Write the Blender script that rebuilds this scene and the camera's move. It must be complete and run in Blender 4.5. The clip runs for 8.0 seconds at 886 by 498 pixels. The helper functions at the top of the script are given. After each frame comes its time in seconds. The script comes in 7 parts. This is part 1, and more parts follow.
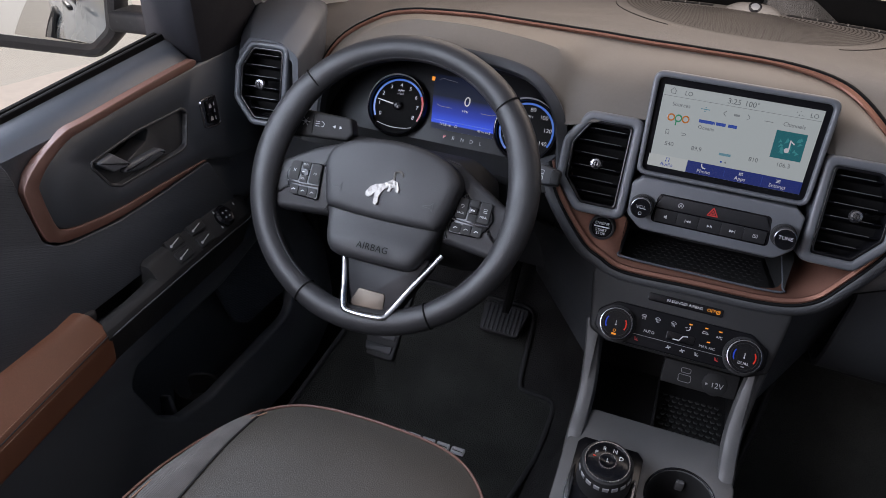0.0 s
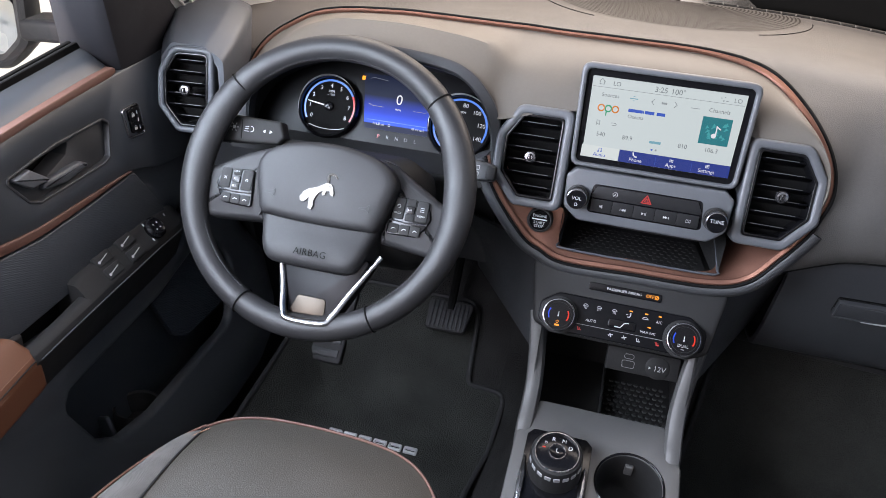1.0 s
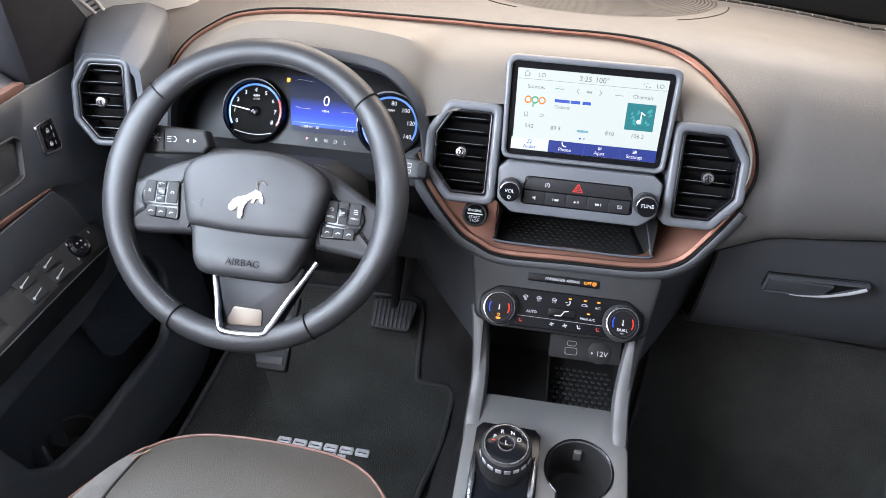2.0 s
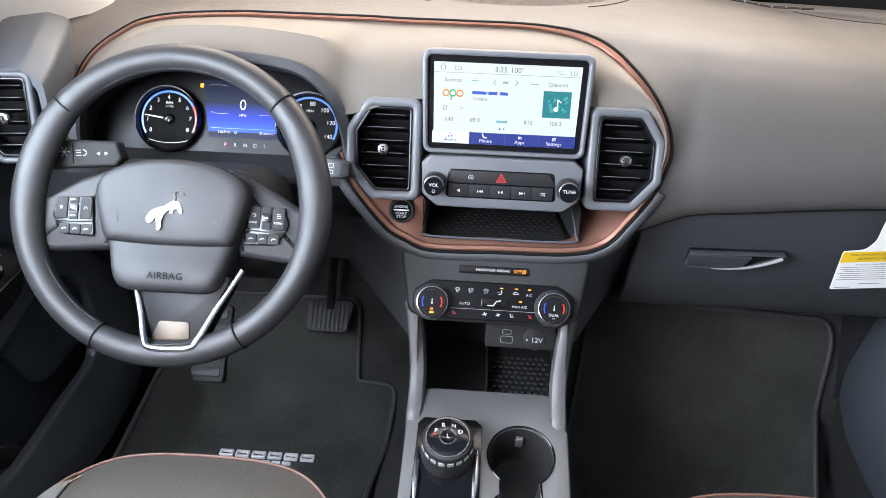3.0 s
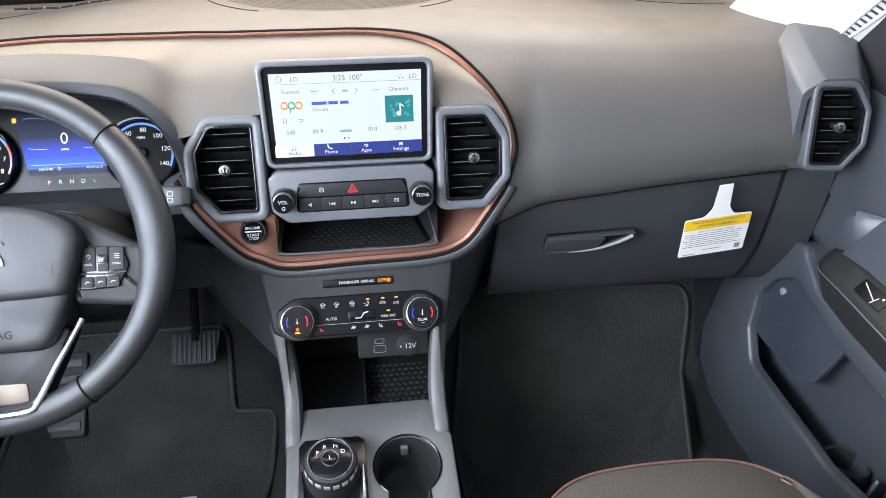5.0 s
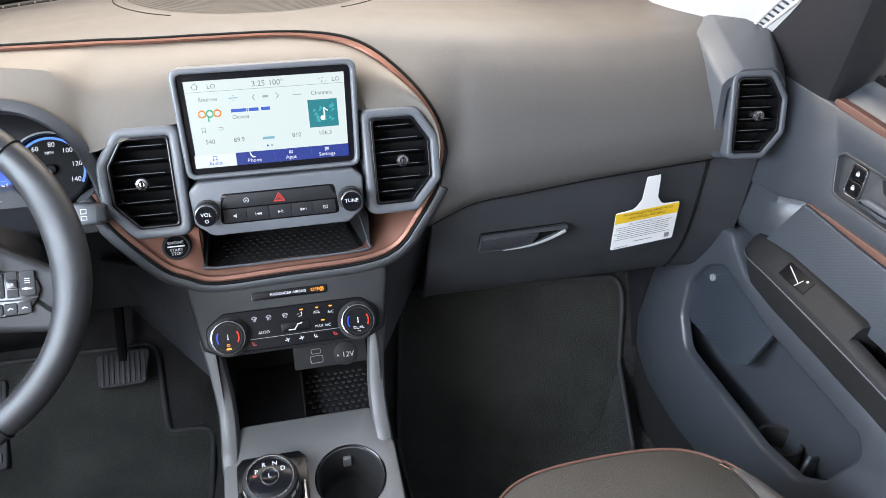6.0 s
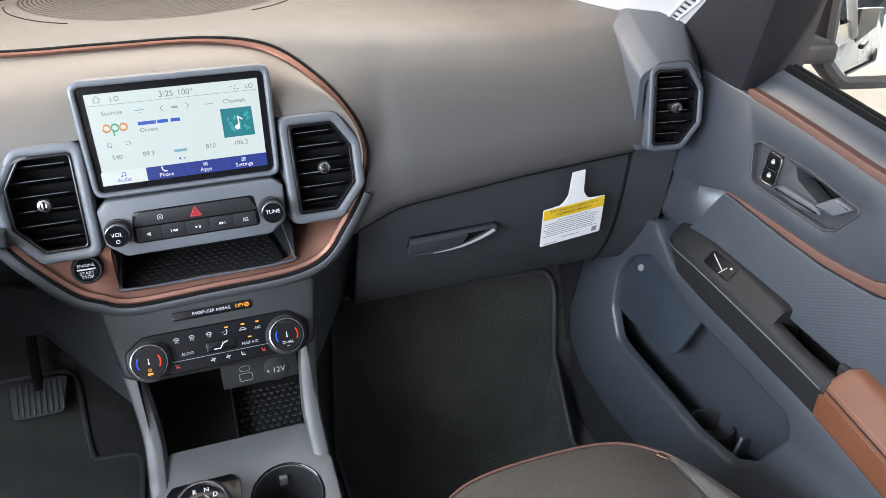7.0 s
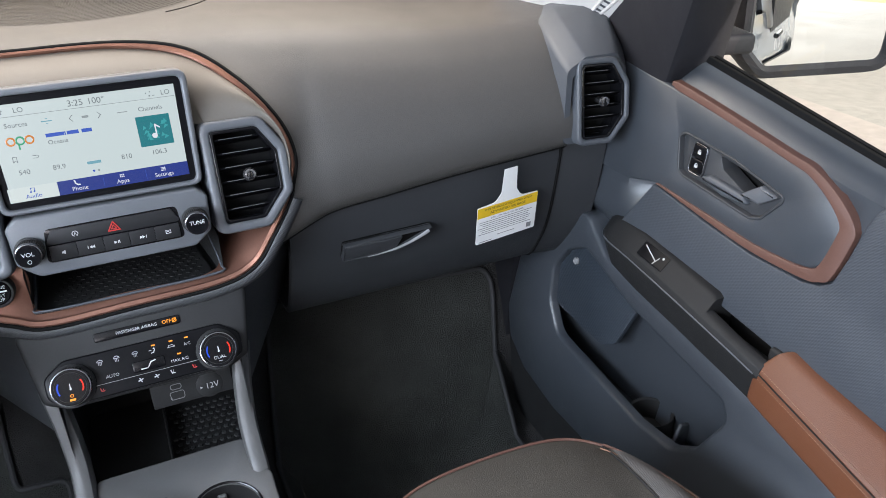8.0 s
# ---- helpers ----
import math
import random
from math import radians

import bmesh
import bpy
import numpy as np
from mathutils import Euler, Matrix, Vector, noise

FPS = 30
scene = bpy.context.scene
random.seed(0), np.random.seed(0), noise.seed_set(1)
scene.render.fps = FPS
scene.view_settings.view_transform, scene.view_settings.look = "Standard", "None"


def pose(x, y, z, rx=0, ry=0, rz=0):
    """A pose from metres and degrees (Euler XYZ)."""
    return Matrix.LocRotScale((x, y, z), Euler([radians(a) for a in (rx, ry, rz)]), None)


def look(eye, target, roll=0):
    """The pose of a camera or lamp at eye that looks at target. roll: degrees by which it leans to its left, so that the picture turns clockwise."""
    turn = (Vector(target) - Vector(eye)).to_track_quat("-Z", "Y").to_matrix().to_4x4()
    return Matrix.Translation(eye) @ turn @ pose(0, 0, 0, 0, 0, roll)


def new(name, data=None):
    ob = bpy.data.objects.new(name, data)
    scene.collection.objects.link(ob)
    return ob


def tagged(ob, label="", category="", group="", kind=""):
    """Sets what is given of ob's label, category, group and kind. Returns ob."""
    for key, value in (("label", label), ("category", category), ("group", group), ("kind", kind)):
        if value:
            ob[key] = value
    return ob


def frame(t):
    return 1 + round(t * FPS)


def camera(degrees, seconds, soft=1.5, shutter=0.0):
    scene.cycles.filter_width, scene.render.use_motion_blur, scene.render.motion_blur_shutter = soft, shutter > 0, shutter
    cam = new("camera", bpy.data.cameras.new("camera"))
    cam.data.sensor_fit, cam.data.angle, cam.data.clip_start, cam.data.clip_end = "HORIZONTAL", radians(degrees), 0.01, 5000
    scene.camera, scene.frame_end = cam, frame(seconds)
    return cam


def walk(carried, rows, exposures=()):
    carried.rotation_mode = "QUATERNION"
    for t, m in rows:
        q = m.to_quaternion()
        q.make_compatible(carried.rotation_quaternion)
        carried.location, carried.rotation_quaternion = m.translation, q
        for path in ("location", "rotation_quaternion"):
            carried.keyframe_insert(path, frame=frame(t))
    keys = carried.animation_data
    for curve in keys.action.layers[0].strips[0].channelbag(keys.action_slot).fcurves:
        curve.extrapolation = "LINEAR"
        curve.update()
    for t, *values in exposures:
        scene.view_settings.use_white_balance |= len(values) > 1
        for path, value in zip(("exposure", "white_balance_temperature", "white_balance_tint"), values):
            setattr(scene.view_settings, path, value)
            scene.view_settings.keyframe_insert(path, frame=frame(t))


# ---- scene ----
# Camera: seconds, eye in metres, yaw, pitch and roll in degrees.
# Car axes: x to the right from the centre line, y ahead, z up from the floor.
cam = camera(61.855, 8.0, soft=0.4)
PATH = [
    (0.0, -0.0531, -0.9103, 0.9499, 17.74, -27.48, 5.60),
    (0.5, -0.0506, -0.9079, 0.9508, 15.43, -27.45, 5.24),
    (1.0, -0.0483, -0.8991, 0.9520, 13.01, -27.48, 4.68),
    (1.5, -0.0454, -0.8925, 0.9545, 10.65, -27.60, 3.99),
    (3.0, -0.0241, -0.8848, 0.9577, 3.07, -27.93, 1.76),
    (3.5, -0.0194, -0.8830, 0.9581, 0.25, -27.98, 1.18),
    (4.0, -0.0133, -0.8784, 0.9593, -2.41, -27.91, 0.62),
    (4.5, -0.0073, -0.8713, 0.9616, -5.05, -27.90, 0.16),
    (6.0, 0.0067, -0.8483, 0.9618, -13.11, -28.17, -0.50),
    (6.5, 0.0121, -0.8372, 0.9649, -16.00, -28.46, -0.58),
    (7.0, 0.0181, -0.8287, 0.9635, -18.99, -28.57, -0.76),
    (7.5, 0.0225, -0.8198, 0.9646, -21.97, -28.92, -0.77),
    (8.0, 0.0275, -0.8133, 0.9631, -24.52, -28.96, -0.67),
]


def aim(x, y, z, yaw, pitch, roll):
    a, b = radians(yaw), radians(pitch)
    ahead = Vector((-math.sin(a) * math.cos(b), math.cos(a) * math.cos(b), math.sin(b)))
    eye = Vector((x, y, z))
    return look(eye, eye + ahead, roll)


EXPOSURES = [(0.0, -0.2, 6450, 20), (0.5, 0.2, 6450, 18), (1.0, 0.8, 6450, 17), (1.5, 1.2, 6450, 16), (3.0, 1.4, 6450, 14), (4.5, 1.4, 6400, 13), (6.0, 1.28, 6350, 12), (7.0, 1.15, 6350, 12), (8.0, 0.84, 6300, 12)]
walk(cam, [(r[0], aim(*r[1:])) for r in PATH], EXPOSURES)

# ---- world and sun ----
SUN_ELEV, SUN_AZ = 30.0, 180.0  # azimuth clockwise from +y, where the sun stands
world = bpy.data.worlds.new("world")
scene.world = world
world.use_nodes = True
wn = world.node_tree.nodes
sky = wn.new("ShaderNodeTexSky")
sky.sky_type = "NISHITA"
sky.sun_disc = False
sky.sun_elevation, sky.sun_rotation = radians(SUN_ELEV), radians(SUN_AZ)
wn["Background"].inputs[1].default_value = 0.06
world.node_tree.links.new(sky.outputs[0], wn["Background"].inputs[0])
sun = new("sun", bpy.data.lights.new("sun", "SUN"))
sun.data.energy, sun.data.angle, sun.data.color = 5.0, radians(0.5), (1.0, 0.93, 0.82)
sa, se = radians(SUN_AZ), radians(SUN_ELEV)
sun_from = Vector((math.sin(sa) * math.cos(se), math.cos(sa) * math.cos(se), math.sin(se)))
sun.matrix_world = look(sun_from * 50, (0, 0, 0))


# daylight that comes in through the car's windows
def window_light(name, at, towards, width, height, watts, colour):
    la = new(name, bpy.data.lights.new(name, "AREA"))
    la.data.shape, la.data.size, la.data.size_y = "RECTANGLE", width, height
    la.data.energy, la.data.color = watts, colour
    la.matrix_world = look(at, towards)


window_light("windscreen_daylight", (0.0, 0.26, 1.02), (0.0, 0.28, 0.5), 1.15, 0.46, 6.6, (1.0, 0.86, 0.74))
window_light("driver_window_daylight", (-0.715, -0.64, 0.94), (0.0, -0.45, 0.90), 0.88, 0.36, 18.0, (0.78, 0.88, 1.0))
window_light("rear_left_window_daylight", (-0.70, -1.55, 0.95), (0.25, -0.75, 0.90), 0.7, 0.34, 6.0, (0.98, 0.95, 1.0))


# ---- mesh helpers ----
def thing(name, at, label, category, group="", kind=""):
    ob = new(name)
    ob.location = at
    ob.empty_display_size = 0.05
    return tagged(ob, label, category, group, kind)


def part(name, bm, material, parent=None, label="", sharp=38.0):
    """Links a bmesh, in car coordinates, as one mesh object under its thing or part."""
    bmesh.ops.recalc_face_normals(bm, faces=bm.faces)
    me = bpy.data.meshes.new(name)
    bm.to_mesh(me)
    bm.free()
    me.polygons.foreach_set("use_smooth", [True] * len(me.polygons))
    me.set_sharp_from_angle(angle=radians(sharp))
    me.materials.append(material)
    ob = new(name, me)
    if parent is not None:
        ob.parent = parent
        # parts are built in car coordinates: only an Empty shifts its children
        at = parent.location if parent.data is None else Vector()
        ob.matrix_parent_inverse = Matrix.Translation(-at)
    return tagged(ob, label)


def face(x, y, z, tilt=0.0, yaw=0.0, roll=0.0):
    """A frame on a face that looks back at the seats: u to the right, v up, n out of it. tilt: its top leans ahead."""
    return Matrix.Translation((x, y, z)) @ pose(0, 0, 0, 0, 0, yaw) @ pose(0, 0, 0, 90 - tilt, 0, 0) @ pose(0, 0, 0, 0, 0, roll)


def crom(pts, n, closed=False):
    """A smooth curve through points, n steps a span."""
    p = [Vector(q) for q in pts]
    m = len(p)
    out = []
    for i in range(m if closed else m - 1):
        if closed:
            a, b, c, d = p[i - 1], p[i], p[(i + 1) % m], p[(i + 2) % m]
        else:
            b, c = p[i], p[i + 1]
            a = p[i - 1] if i else b * 2 - c
            d = p[i + 2] if i + 2 < m else c * 2 - b
        for k in range(n):
            t = k / n
            out.append(0.5 * (2 * b + (c - a) * t + (2 * a - 5 * b + 4 * c - d) * t * t + (3 * b - a - 3 * c + d) * t ** 3))
    if not closed:
        out.append(p[-1])
    return out


def evenly(pts, n):
    """n + 1 points evenly along a polyline."""
    d = [0.0]
    for a, b in zip(pts, pts[1:]):
        d.append(d[-1] + (b - a).length)
    out, j = [], 0
    for k in range(n + 1):
        s = d[-1] * k / n
        while j < len(d) - 2 and d[j + 1] < s:
            j += 1
        f = (s - d[j]) / max(d[j + 1] - d[j], 1e-9)
        out.append(pts[j].lerp(pts[j + 1], min(max(f, 0), 1)))
    return out


def fillet(pts, r, seg=5):
    """A polygon in the plane with rounded corners. r: one radius, or one a corner."""
    out, m = [], len(pts)
    for i in range(m):
        b = Vector(pts[i])
        u, w = (Vector(pts[i - 1]) - b), (Vector(pts[(i + 1) % m]) - b)
        lu, lw = u.length, w.length
        u.normalize(), w.normalize()
        rad = r[i] if isinstance(r, (list, tuple)) else r
        half = math.acos(max(-1, min(1, u.dot(w)))) / 2
        if rad <= 0 or half > 1.55:
            out.append(b)
            continue
        d = min(rad / math.tan(half), 0.49 * lu, 0.49 * lw)
        for k in range(seg + 1):
            t = k / seg
            out.append((b + u * d) * (1 - t) ** 2 + b * 2 * t * (1 - t) + (b + w * d) * t * t)
    return out


def rect(w, h, r=0.0, cx=0.0, cy=0.0, seg=4):
    p = [(cx - w / 2, cy - h / 2), (cx + w / 2, cy - h / 2), (cx + w / 2, cy + h / 2), (cx - w / 2, cy + h / 2)]
    return fillet(p, r, seg) if r else [Vector(q) for q in p]


def disc(r, seg=32, cx=0.0, cy=0.0, a0=0.0):
    return [Vector((cx + r * math.cos(a0 + 2 * math.pi * k / seg), cy + r * math.sin(a0 + 2 * math.pi * k / seg))) for k in range(seg)]


def inset(pts, d):
    """The polygon moved inwards by d (for outlines that run anticlockwise)."""
    out, m = [], len(pts)
    for i in range(m):
        a, b, c = Vector(pts[i - 1]), Vector(pts[i]), Vector(pts[(i + 1) % m])
        e, f = (b - a), (c - b)
        if e.length < 1e-9:
            e = f
        if f.length < 1e-9:
            f = e
        e.normalize(), f.normalize()
        n = Vector((-e.y - f.y, e.x + f.x))
        k = max(n.length_squared / 2, 0.3)
        out.append(b + n / k * d)
    return out


def ccw(pts):
    area = sum(a[0] * b[1] - b[0] * a[1] for a, b in zip(pts, list(pts[1:]) + [pts[0]]))
    return list(pts) if area > 0 else list(reversed(pts))


def slab(bm, m, pts, n0, n1, bevel=0.0, cap0=True):
    """A plate with the given outline, from n0 up to n1 along the frame's normal, its upper edge rounded."""
    pts = ccw([Vector(p) for p in pts])
    loops = [(pts, n0)]
    if bevel > 0:
        for k in range(4):
            a = math.pi / 2 * k / 3
            loops.append((inset(pts, bevel * (1 - math.cos(a))), n1 - bevel * (1 - math.sin(a))))
    else:
        loops.append((pts, n1))
    rings = [[bm.verts.new(m @ Vector((p.x, p.y, n))) for p in q] for q, n in loops]
    bridge(bm, rings, True)
    bm.faces.new(rings[-1])
    if cap0:
        bm.faces.new(list(reversed(rings[0])))
    return bm


def bridge(bm, rings, closed):
    for a, b in zip(rings, rings[1:]):
        for i in range(len(a) if closed else len(a) - 1):
            j = (i + 1) % len(a)
            bm.faces.new((a[i], a[j], b[j], b[i]))


def ringslab(bm, m, outer, inner, n0, n1, bevel=0.0015, drop=None):
    """A frame: outer and inner outlines with as many points each. drop: how deep the inner wall goes."""
    drop = n0 if drop is None else drop
    loops = [(outer, n0), (outer, n1 - bevel), (inset(outer, bevel * 0.4), n1 - bevel * 0.35), (inset(outer, bevel), n1),
             (inset(inner, -bevel), n1), (inset(inner, -bevel * 0.4), n1 - bevel * 0.35), (inner, n1 - bevel), (inner, drop)]
    rings = [[bm.verts.new(m @ Vector((p[0], p[1], n))) for p in q] for q, n in loops]
    bridge(bm, rings, True)
    return bm


def plate(bm, m, outer, holes, n0, n1, bevel=0.002):
    """A plate with holes: its face at n1, its walls down to n0."""
    edges = []
    for pts, sign in [(ccw(outer), 1)] + [(ccw(h), -1) for h in holes]:
        loops = [(pts, n0), (pts, n1 - bevel), (inset(pts, sign * bevel * 0.35), n1 - bevel * 0.35), (inset(pts, sign * bevel), n1)]
        rings = [[bm.verts.new(m @ Vector((p[0], p[1], n))) for p in q] for q, n in loops]
        bridge(bm, rings, True)
        top = rings[-1]
        edges += [bm.edges.get((top[i], top[(i + 1) % len(top)])) for i in range(len(top))]
    bmesh.ops.triangle_fill(bm, use_beauty=True, use_dissolve=False, edges=edges)
    return bm


def lathe(bm, m, profile, seg=40, cap=True):
    """Turns (radius, height) pairs about the frame's normal."""
    rings = [[bm.verts.new(m @ Vector((r * math.cos(2 * math.pi * k / seg), r * math.sin(2 * math.pi * k / seg), h))) for k in range(seg)]
             for r, h in profile]
    bridge(bm, rings, True)
    if cap:
        bm.faces.new(rings[-1])
        bm.faces.new(list(reversed(rings[0])))
    return bm


def tube(bm, pts, r, seg=10, closed=False, flat=1.0, up=None):
    """A round or flattened bar along points; r may be a function of the way along it (0 to 1)."""
    rings, prev = [], None
    m = len(pts)
    for i, p in enumerate(pts):
        t = (pts[(i + 1) % m] - pts[i - 1]) if closed else (pts[min(i + 1, m - 1)] - pts[max(i - 1, 0)])
        t = t.normalized()
        ref = Vector(up) if up else (prev if prev is not None else (Vector((0, 0, 1)) if abs(t.z) < 0.9 else Vector((1, 0, 0))))
        a = (ref - t * ref.dot(t)).normalized()
        prev = a
        b = t.cross(a)
        rr = r(i / max(m - 1, 1)) if callable(r) else r
        rings.append([bm.verts.new(p + (a * math.cos(w) * flat + b * math.sin(w)) * rr) for w in (2 * math.pi * k / seg for k in range(seg))])
    if closed:
        rings.append(rings[0])
    bridge(bm, rings, True)
    if not closed:
        bm.faces.new(rings[0])
        bm.faces.new(list(reversed(rings[-1])))
    return bm


def sweep(bm, pts, section, across, closed_section=True):
    """A section of (s, h) pairs along points; across(i) gives the two axes for s and h."""
    rings = []
    for i, p in enumerate(pts):
        a, b = across(i)
        rings.append([bm.verts.new(p + a * s + b * h) for s, h in section])
    bridge(bm, rings, closed_section)
    if closed_section:
        bm.faces.new(rings[0])
        bm.faces.new(list(reversed(rings[-1])))
    return bm


def grid(bm, fn, nu, nv, thick=0.0, away=(0, 1, -0.3)):
    """A sheet fn(u, v), u and v from 0 to 1; thick gives it a back, in the direction away."""
    rows = [[Vector(fn(i / nu, j / nv)) for i in range(nu + 1)] for j in range(nv + 1)]
    top = [[bm.verts.new(p) for p in row] for row in rows]
    bridge(bm, top, False)
    if thick:
        off = Vector(away).normalized() * thick
        low = [[bm.verts.new(p + off) for p in row] for row in rows]
        bridge(bm, low, False)
        rim = lambda g: g[0] + [r[-1] for r in g[1:]] + list(reversed(g[-1][:-1])) + [r[0] for r in reversed(g[1:-1])]
        bridge(bm, [rim(top), rim(low)], True)
    return bm


def boxy(bm, m, w, h, d, r=0.003):
    """A block of width w, height h and depth d about the frame's origin, all its edges rounded."""
    r = min(r, w / 2.1, h / 2.1, d / 2.1)
    loops = []
    base = rect(w, h, r, seg=3)
    for k in range(4):
        a = math.pi / 2 * k / 3
        loops.append((inset(base, r * (1 - math.sin(a))), -d / 2 + r * (1 - math.cos(a))))
    for q, n in reversed(loops[:]):
        loops.append((q, -n))
    rings = [[bm.verts.new(m @ Vector((p.x, p.y, n))) for p in q] for q, n in loops]
    bridge(bm, rings, True)
    bm.faces.new(rings[-1])
    bm.faces.new(list(reversed(rings[0])))
    return bm


def lettering(name, words, m, size, material, parent, u=0.0, v=0.0, n=0.0004, spacing=1.0, align="CENTER", roll=0.0):
    """Words on a face, in the built-in font."""
    cu = bpy.data.curves.new(name, "FONT")
    cu.body, cu.size, cu.align_x, cu.align_y, cu.space_character = words, size, align, "CENTER", spacing
    cu.resolution_u = 3
    ob = bpy.data.objects.new(name, cu)
    me = bpy.data.meshes.new_from_object(ob)
    bpy.data.objects.remove(ob)
    bm = bmesh.new()
    bm.from_mesh(me)
    bpy.data.meshes.remove(me)
    bm.transform(m @ Matrix.Translation((u, v, n)) @ pose(0, 0, 0, 0, 0, roll))
    return part(name, bm, material, parent)


def bars(name, m, boxes, material, parent, n=0.0004):
    """Plain bars (u, v, width, height) on a face."""
    bm = bmesh.new()
    for u, v, w, h in boxes:
        slab(bm, m, rect(w, h, 0, u, v), n - 0.0003, n)
    ob = part(name, bm, material, parent)
    return tagged(ob, kind="stuff") if len(boxes) > 1 else ob


# ---- materials ----
def surface(name, colour, rough=0.5, metal=0.0, vary=0.12, scale=60.0, bump=0.0, bump_scale=900.0, bump_dist=0.0004, coat=0.0,
            spec=0.5, dots=0.0, dot_scale=300.0, weave=0.0, wear=0.06, tint=None):
    """Grain at two scales over a base colour, with fine relief; dots: an embossed dot pattern; weave: crossed threads."""
    ma = bpy.data.materials.new(name)
    ma.use_nodes = True
    nt = ma.node_tree
    no, li = nt.nodes, nt.links
    b = no["Principled BSDF"]
    b.inputs["Metallic"].default_value = metal
    b.inputs["Specular IOR Level"].default_value = spec
    b.inputs["Coat Weight"].default_value = coat
    b.inputs["Coat Roughness"].default_value = 0.08
    co = no.new("ShaderNodeTexCoord")

    def noisy(s, detail):
        n = no.new("ShaderNodeTexNoise")
        n.inputs["Scale"].default_value, n.inputs["Detail"].default_value = s, detail
        li.new(co.outputs["Object"], n.inputs["Vector"])
        return n

    big, small = noisy(scale * 0.15, 4), noisy(scale * 8, 3)
    add = no.new("ShaderNodeMath")
    add.operation = "ADD"
    li.new(big.outputs["Fac"], add.inputs[0])
    li.new(small.outputs["Fac"], add.inputs[1])
    ramp = no.new("ShaderNodeMapRange")
    ramp.inputs["From Min"].default_value, ramp.inputs["From Max"].default_value = 0.65, 1.35
    li.new(add.outputs[0], ramp.inputs["Value"])
    mix = no.new("ShaderNodeMix")
    mix.data_type = "RGBA"
    c = Vector(colour)
    d = Vector(tint) if tint else c
    mix.inputs["A"].default_value = (*(c * (1 - vary)), 1)
    mix.inputs["B"].default_value = (*(d * (1 + vary)), 1)
    li.new(ramp.outputs[0], mix.inputs["Factor"])
    li.new(mix.outputs["Result"], b.inputs["Base Color"])
    rr = no.new("ShaderNodeMapRange")
    rr.inputs["To Min"].default_value, rr.inputs["To Max"].default_value = max(rough - wear, 0.01), min(rough + wear, 1)
    rn = noisy(scale * 0.35, 5)
    rr.inputs["From Min"].default_value, rr.inputs["From Max"].default_value = 0.3, 0.7
    li.new(rn.outputs["Fac"], rr.inputs["Value"])
    li.new(rr.outputs[0], b.inputs["Roughness"])
    height = None
    if bump:
        v = no.new("ShaderNodeTexVoronoi")
        v.inputs["Scale"].default_value = bump_scale
        li.new(co.outputs["Object"], v.inputs["Vector"])
        height = v.outputs["Distance"]
    if dots or weave:
        w = []
        axes = ((1, 0, 0.35), (0.35, 0.3, 1)) if dots else ((1, 1, 0), (1, -1, 0.4))
        for ax in axes:
            dot = no.new("ShaderNodeVectorMath")
            dot.operation = "DOT_PRODUCT"
            dot.inputs[1].default_value = Vector(ax) * dot_scale
            li.new(co.outputs["Object"], dot.inputs[0])
            sn = no.new("ShaderNodeMath")
            sn.operation = "SINE"
            li.new(dot.outputs["Value"], sn.inputs[0])
            w.append(sn)
        mul = no.new("ShaderNodeMath")
        mul.operation = "MULTIPLY"
        li.new(w[0].outputs[0], mul.inputs[0])
        li.new(w[1].outputs[0], mul.inputs[1])
        height = mul.outputs[0]
        bump = dots or weave
    if bump:
        bp = no.new("ShaderNodeBump")
        bp.inputs["Strength"].default_value, bp.inputs["Distance"].default_value = bump, bump_dist
        li.new(height, bp.inputs["Height"])
        li.new(bp.outputs[0], b.inputs["Normal"])
    return ma


def glow(name, colour, strength=1.0, base=(0.01, 0.01, 0.01)):
    ma = bpy.data.materials.new(name)
    ma.use_nodes = True
    b = ma.node_tree.nodes["Principled BSDF"]
    b.inputs["Base Color"].default_value = (*base, 1)
    b.inputs["Roughness"].default_value = 0.25
    b.inputs["Emission Color"].default_value = (*colour, 1)
    b.inputs["Emission Strength"].default_value = 0.47 * strength
    return ma


def clear(name, tint=(0.9, 0.95, 0.95), rough=0.0):
    """Thin glass: mostly lets light straight through, with a little gloss."""
    ma = bpy.data.materials.new(name)
    ma.use_nodes = True
    no, li = ma.node_tree.nodes, ma.node_tree.links
    no.remove(no["Principled BSDF"])
    tr, gl, mx = no.new("ShaderNodeBsdfTransparent"), no.new("ShaderNodeBsdfGlossy"), no.new("ShaderNodeMixShader")
    tr.inputs[0].default_value = (*tint, 1)
    gl.inputs["Roughness"].default_value = rough
    mx.inputs[0].default_value = 0.05
    li.new(tr.outputs[0], mx.inputs[1])
    li.new(gl.outputs[0], mx.inputs[2])
    li.new(mx.outputs[0], no["Material Output"].inputs[0])
    return ma


PAD = surface("soft_dash_vinyl", (0.071, 0.0675, 0.063), 0.50, bump=0.6, bump_scale=1100, vary=0.08, scale=40)
PAD_DOT = surface("dotted_dash_vinyl", (0.05, 0.052, 0.055), 0.5, dots=0.5, dot_scale=1700, bump_dist=0.0003)
HOOD = surface("hood_vinyl", (0.104, 0.092, 0.076), 0.52, bump=0.25, bump_scale=1500, vary=0.06, scale=40)
DARK = surface("dark_moulded_plastic", (0.035, 0.037, 0.040), 0.48, bump=0.3, bump_scale=1600)
DOORP = surface("door_moulded_plastic", (0.044, 0.050, 0.058), 0.34, bump=0.35, bump_scale=1300, vary=0.08, spec=0.75)
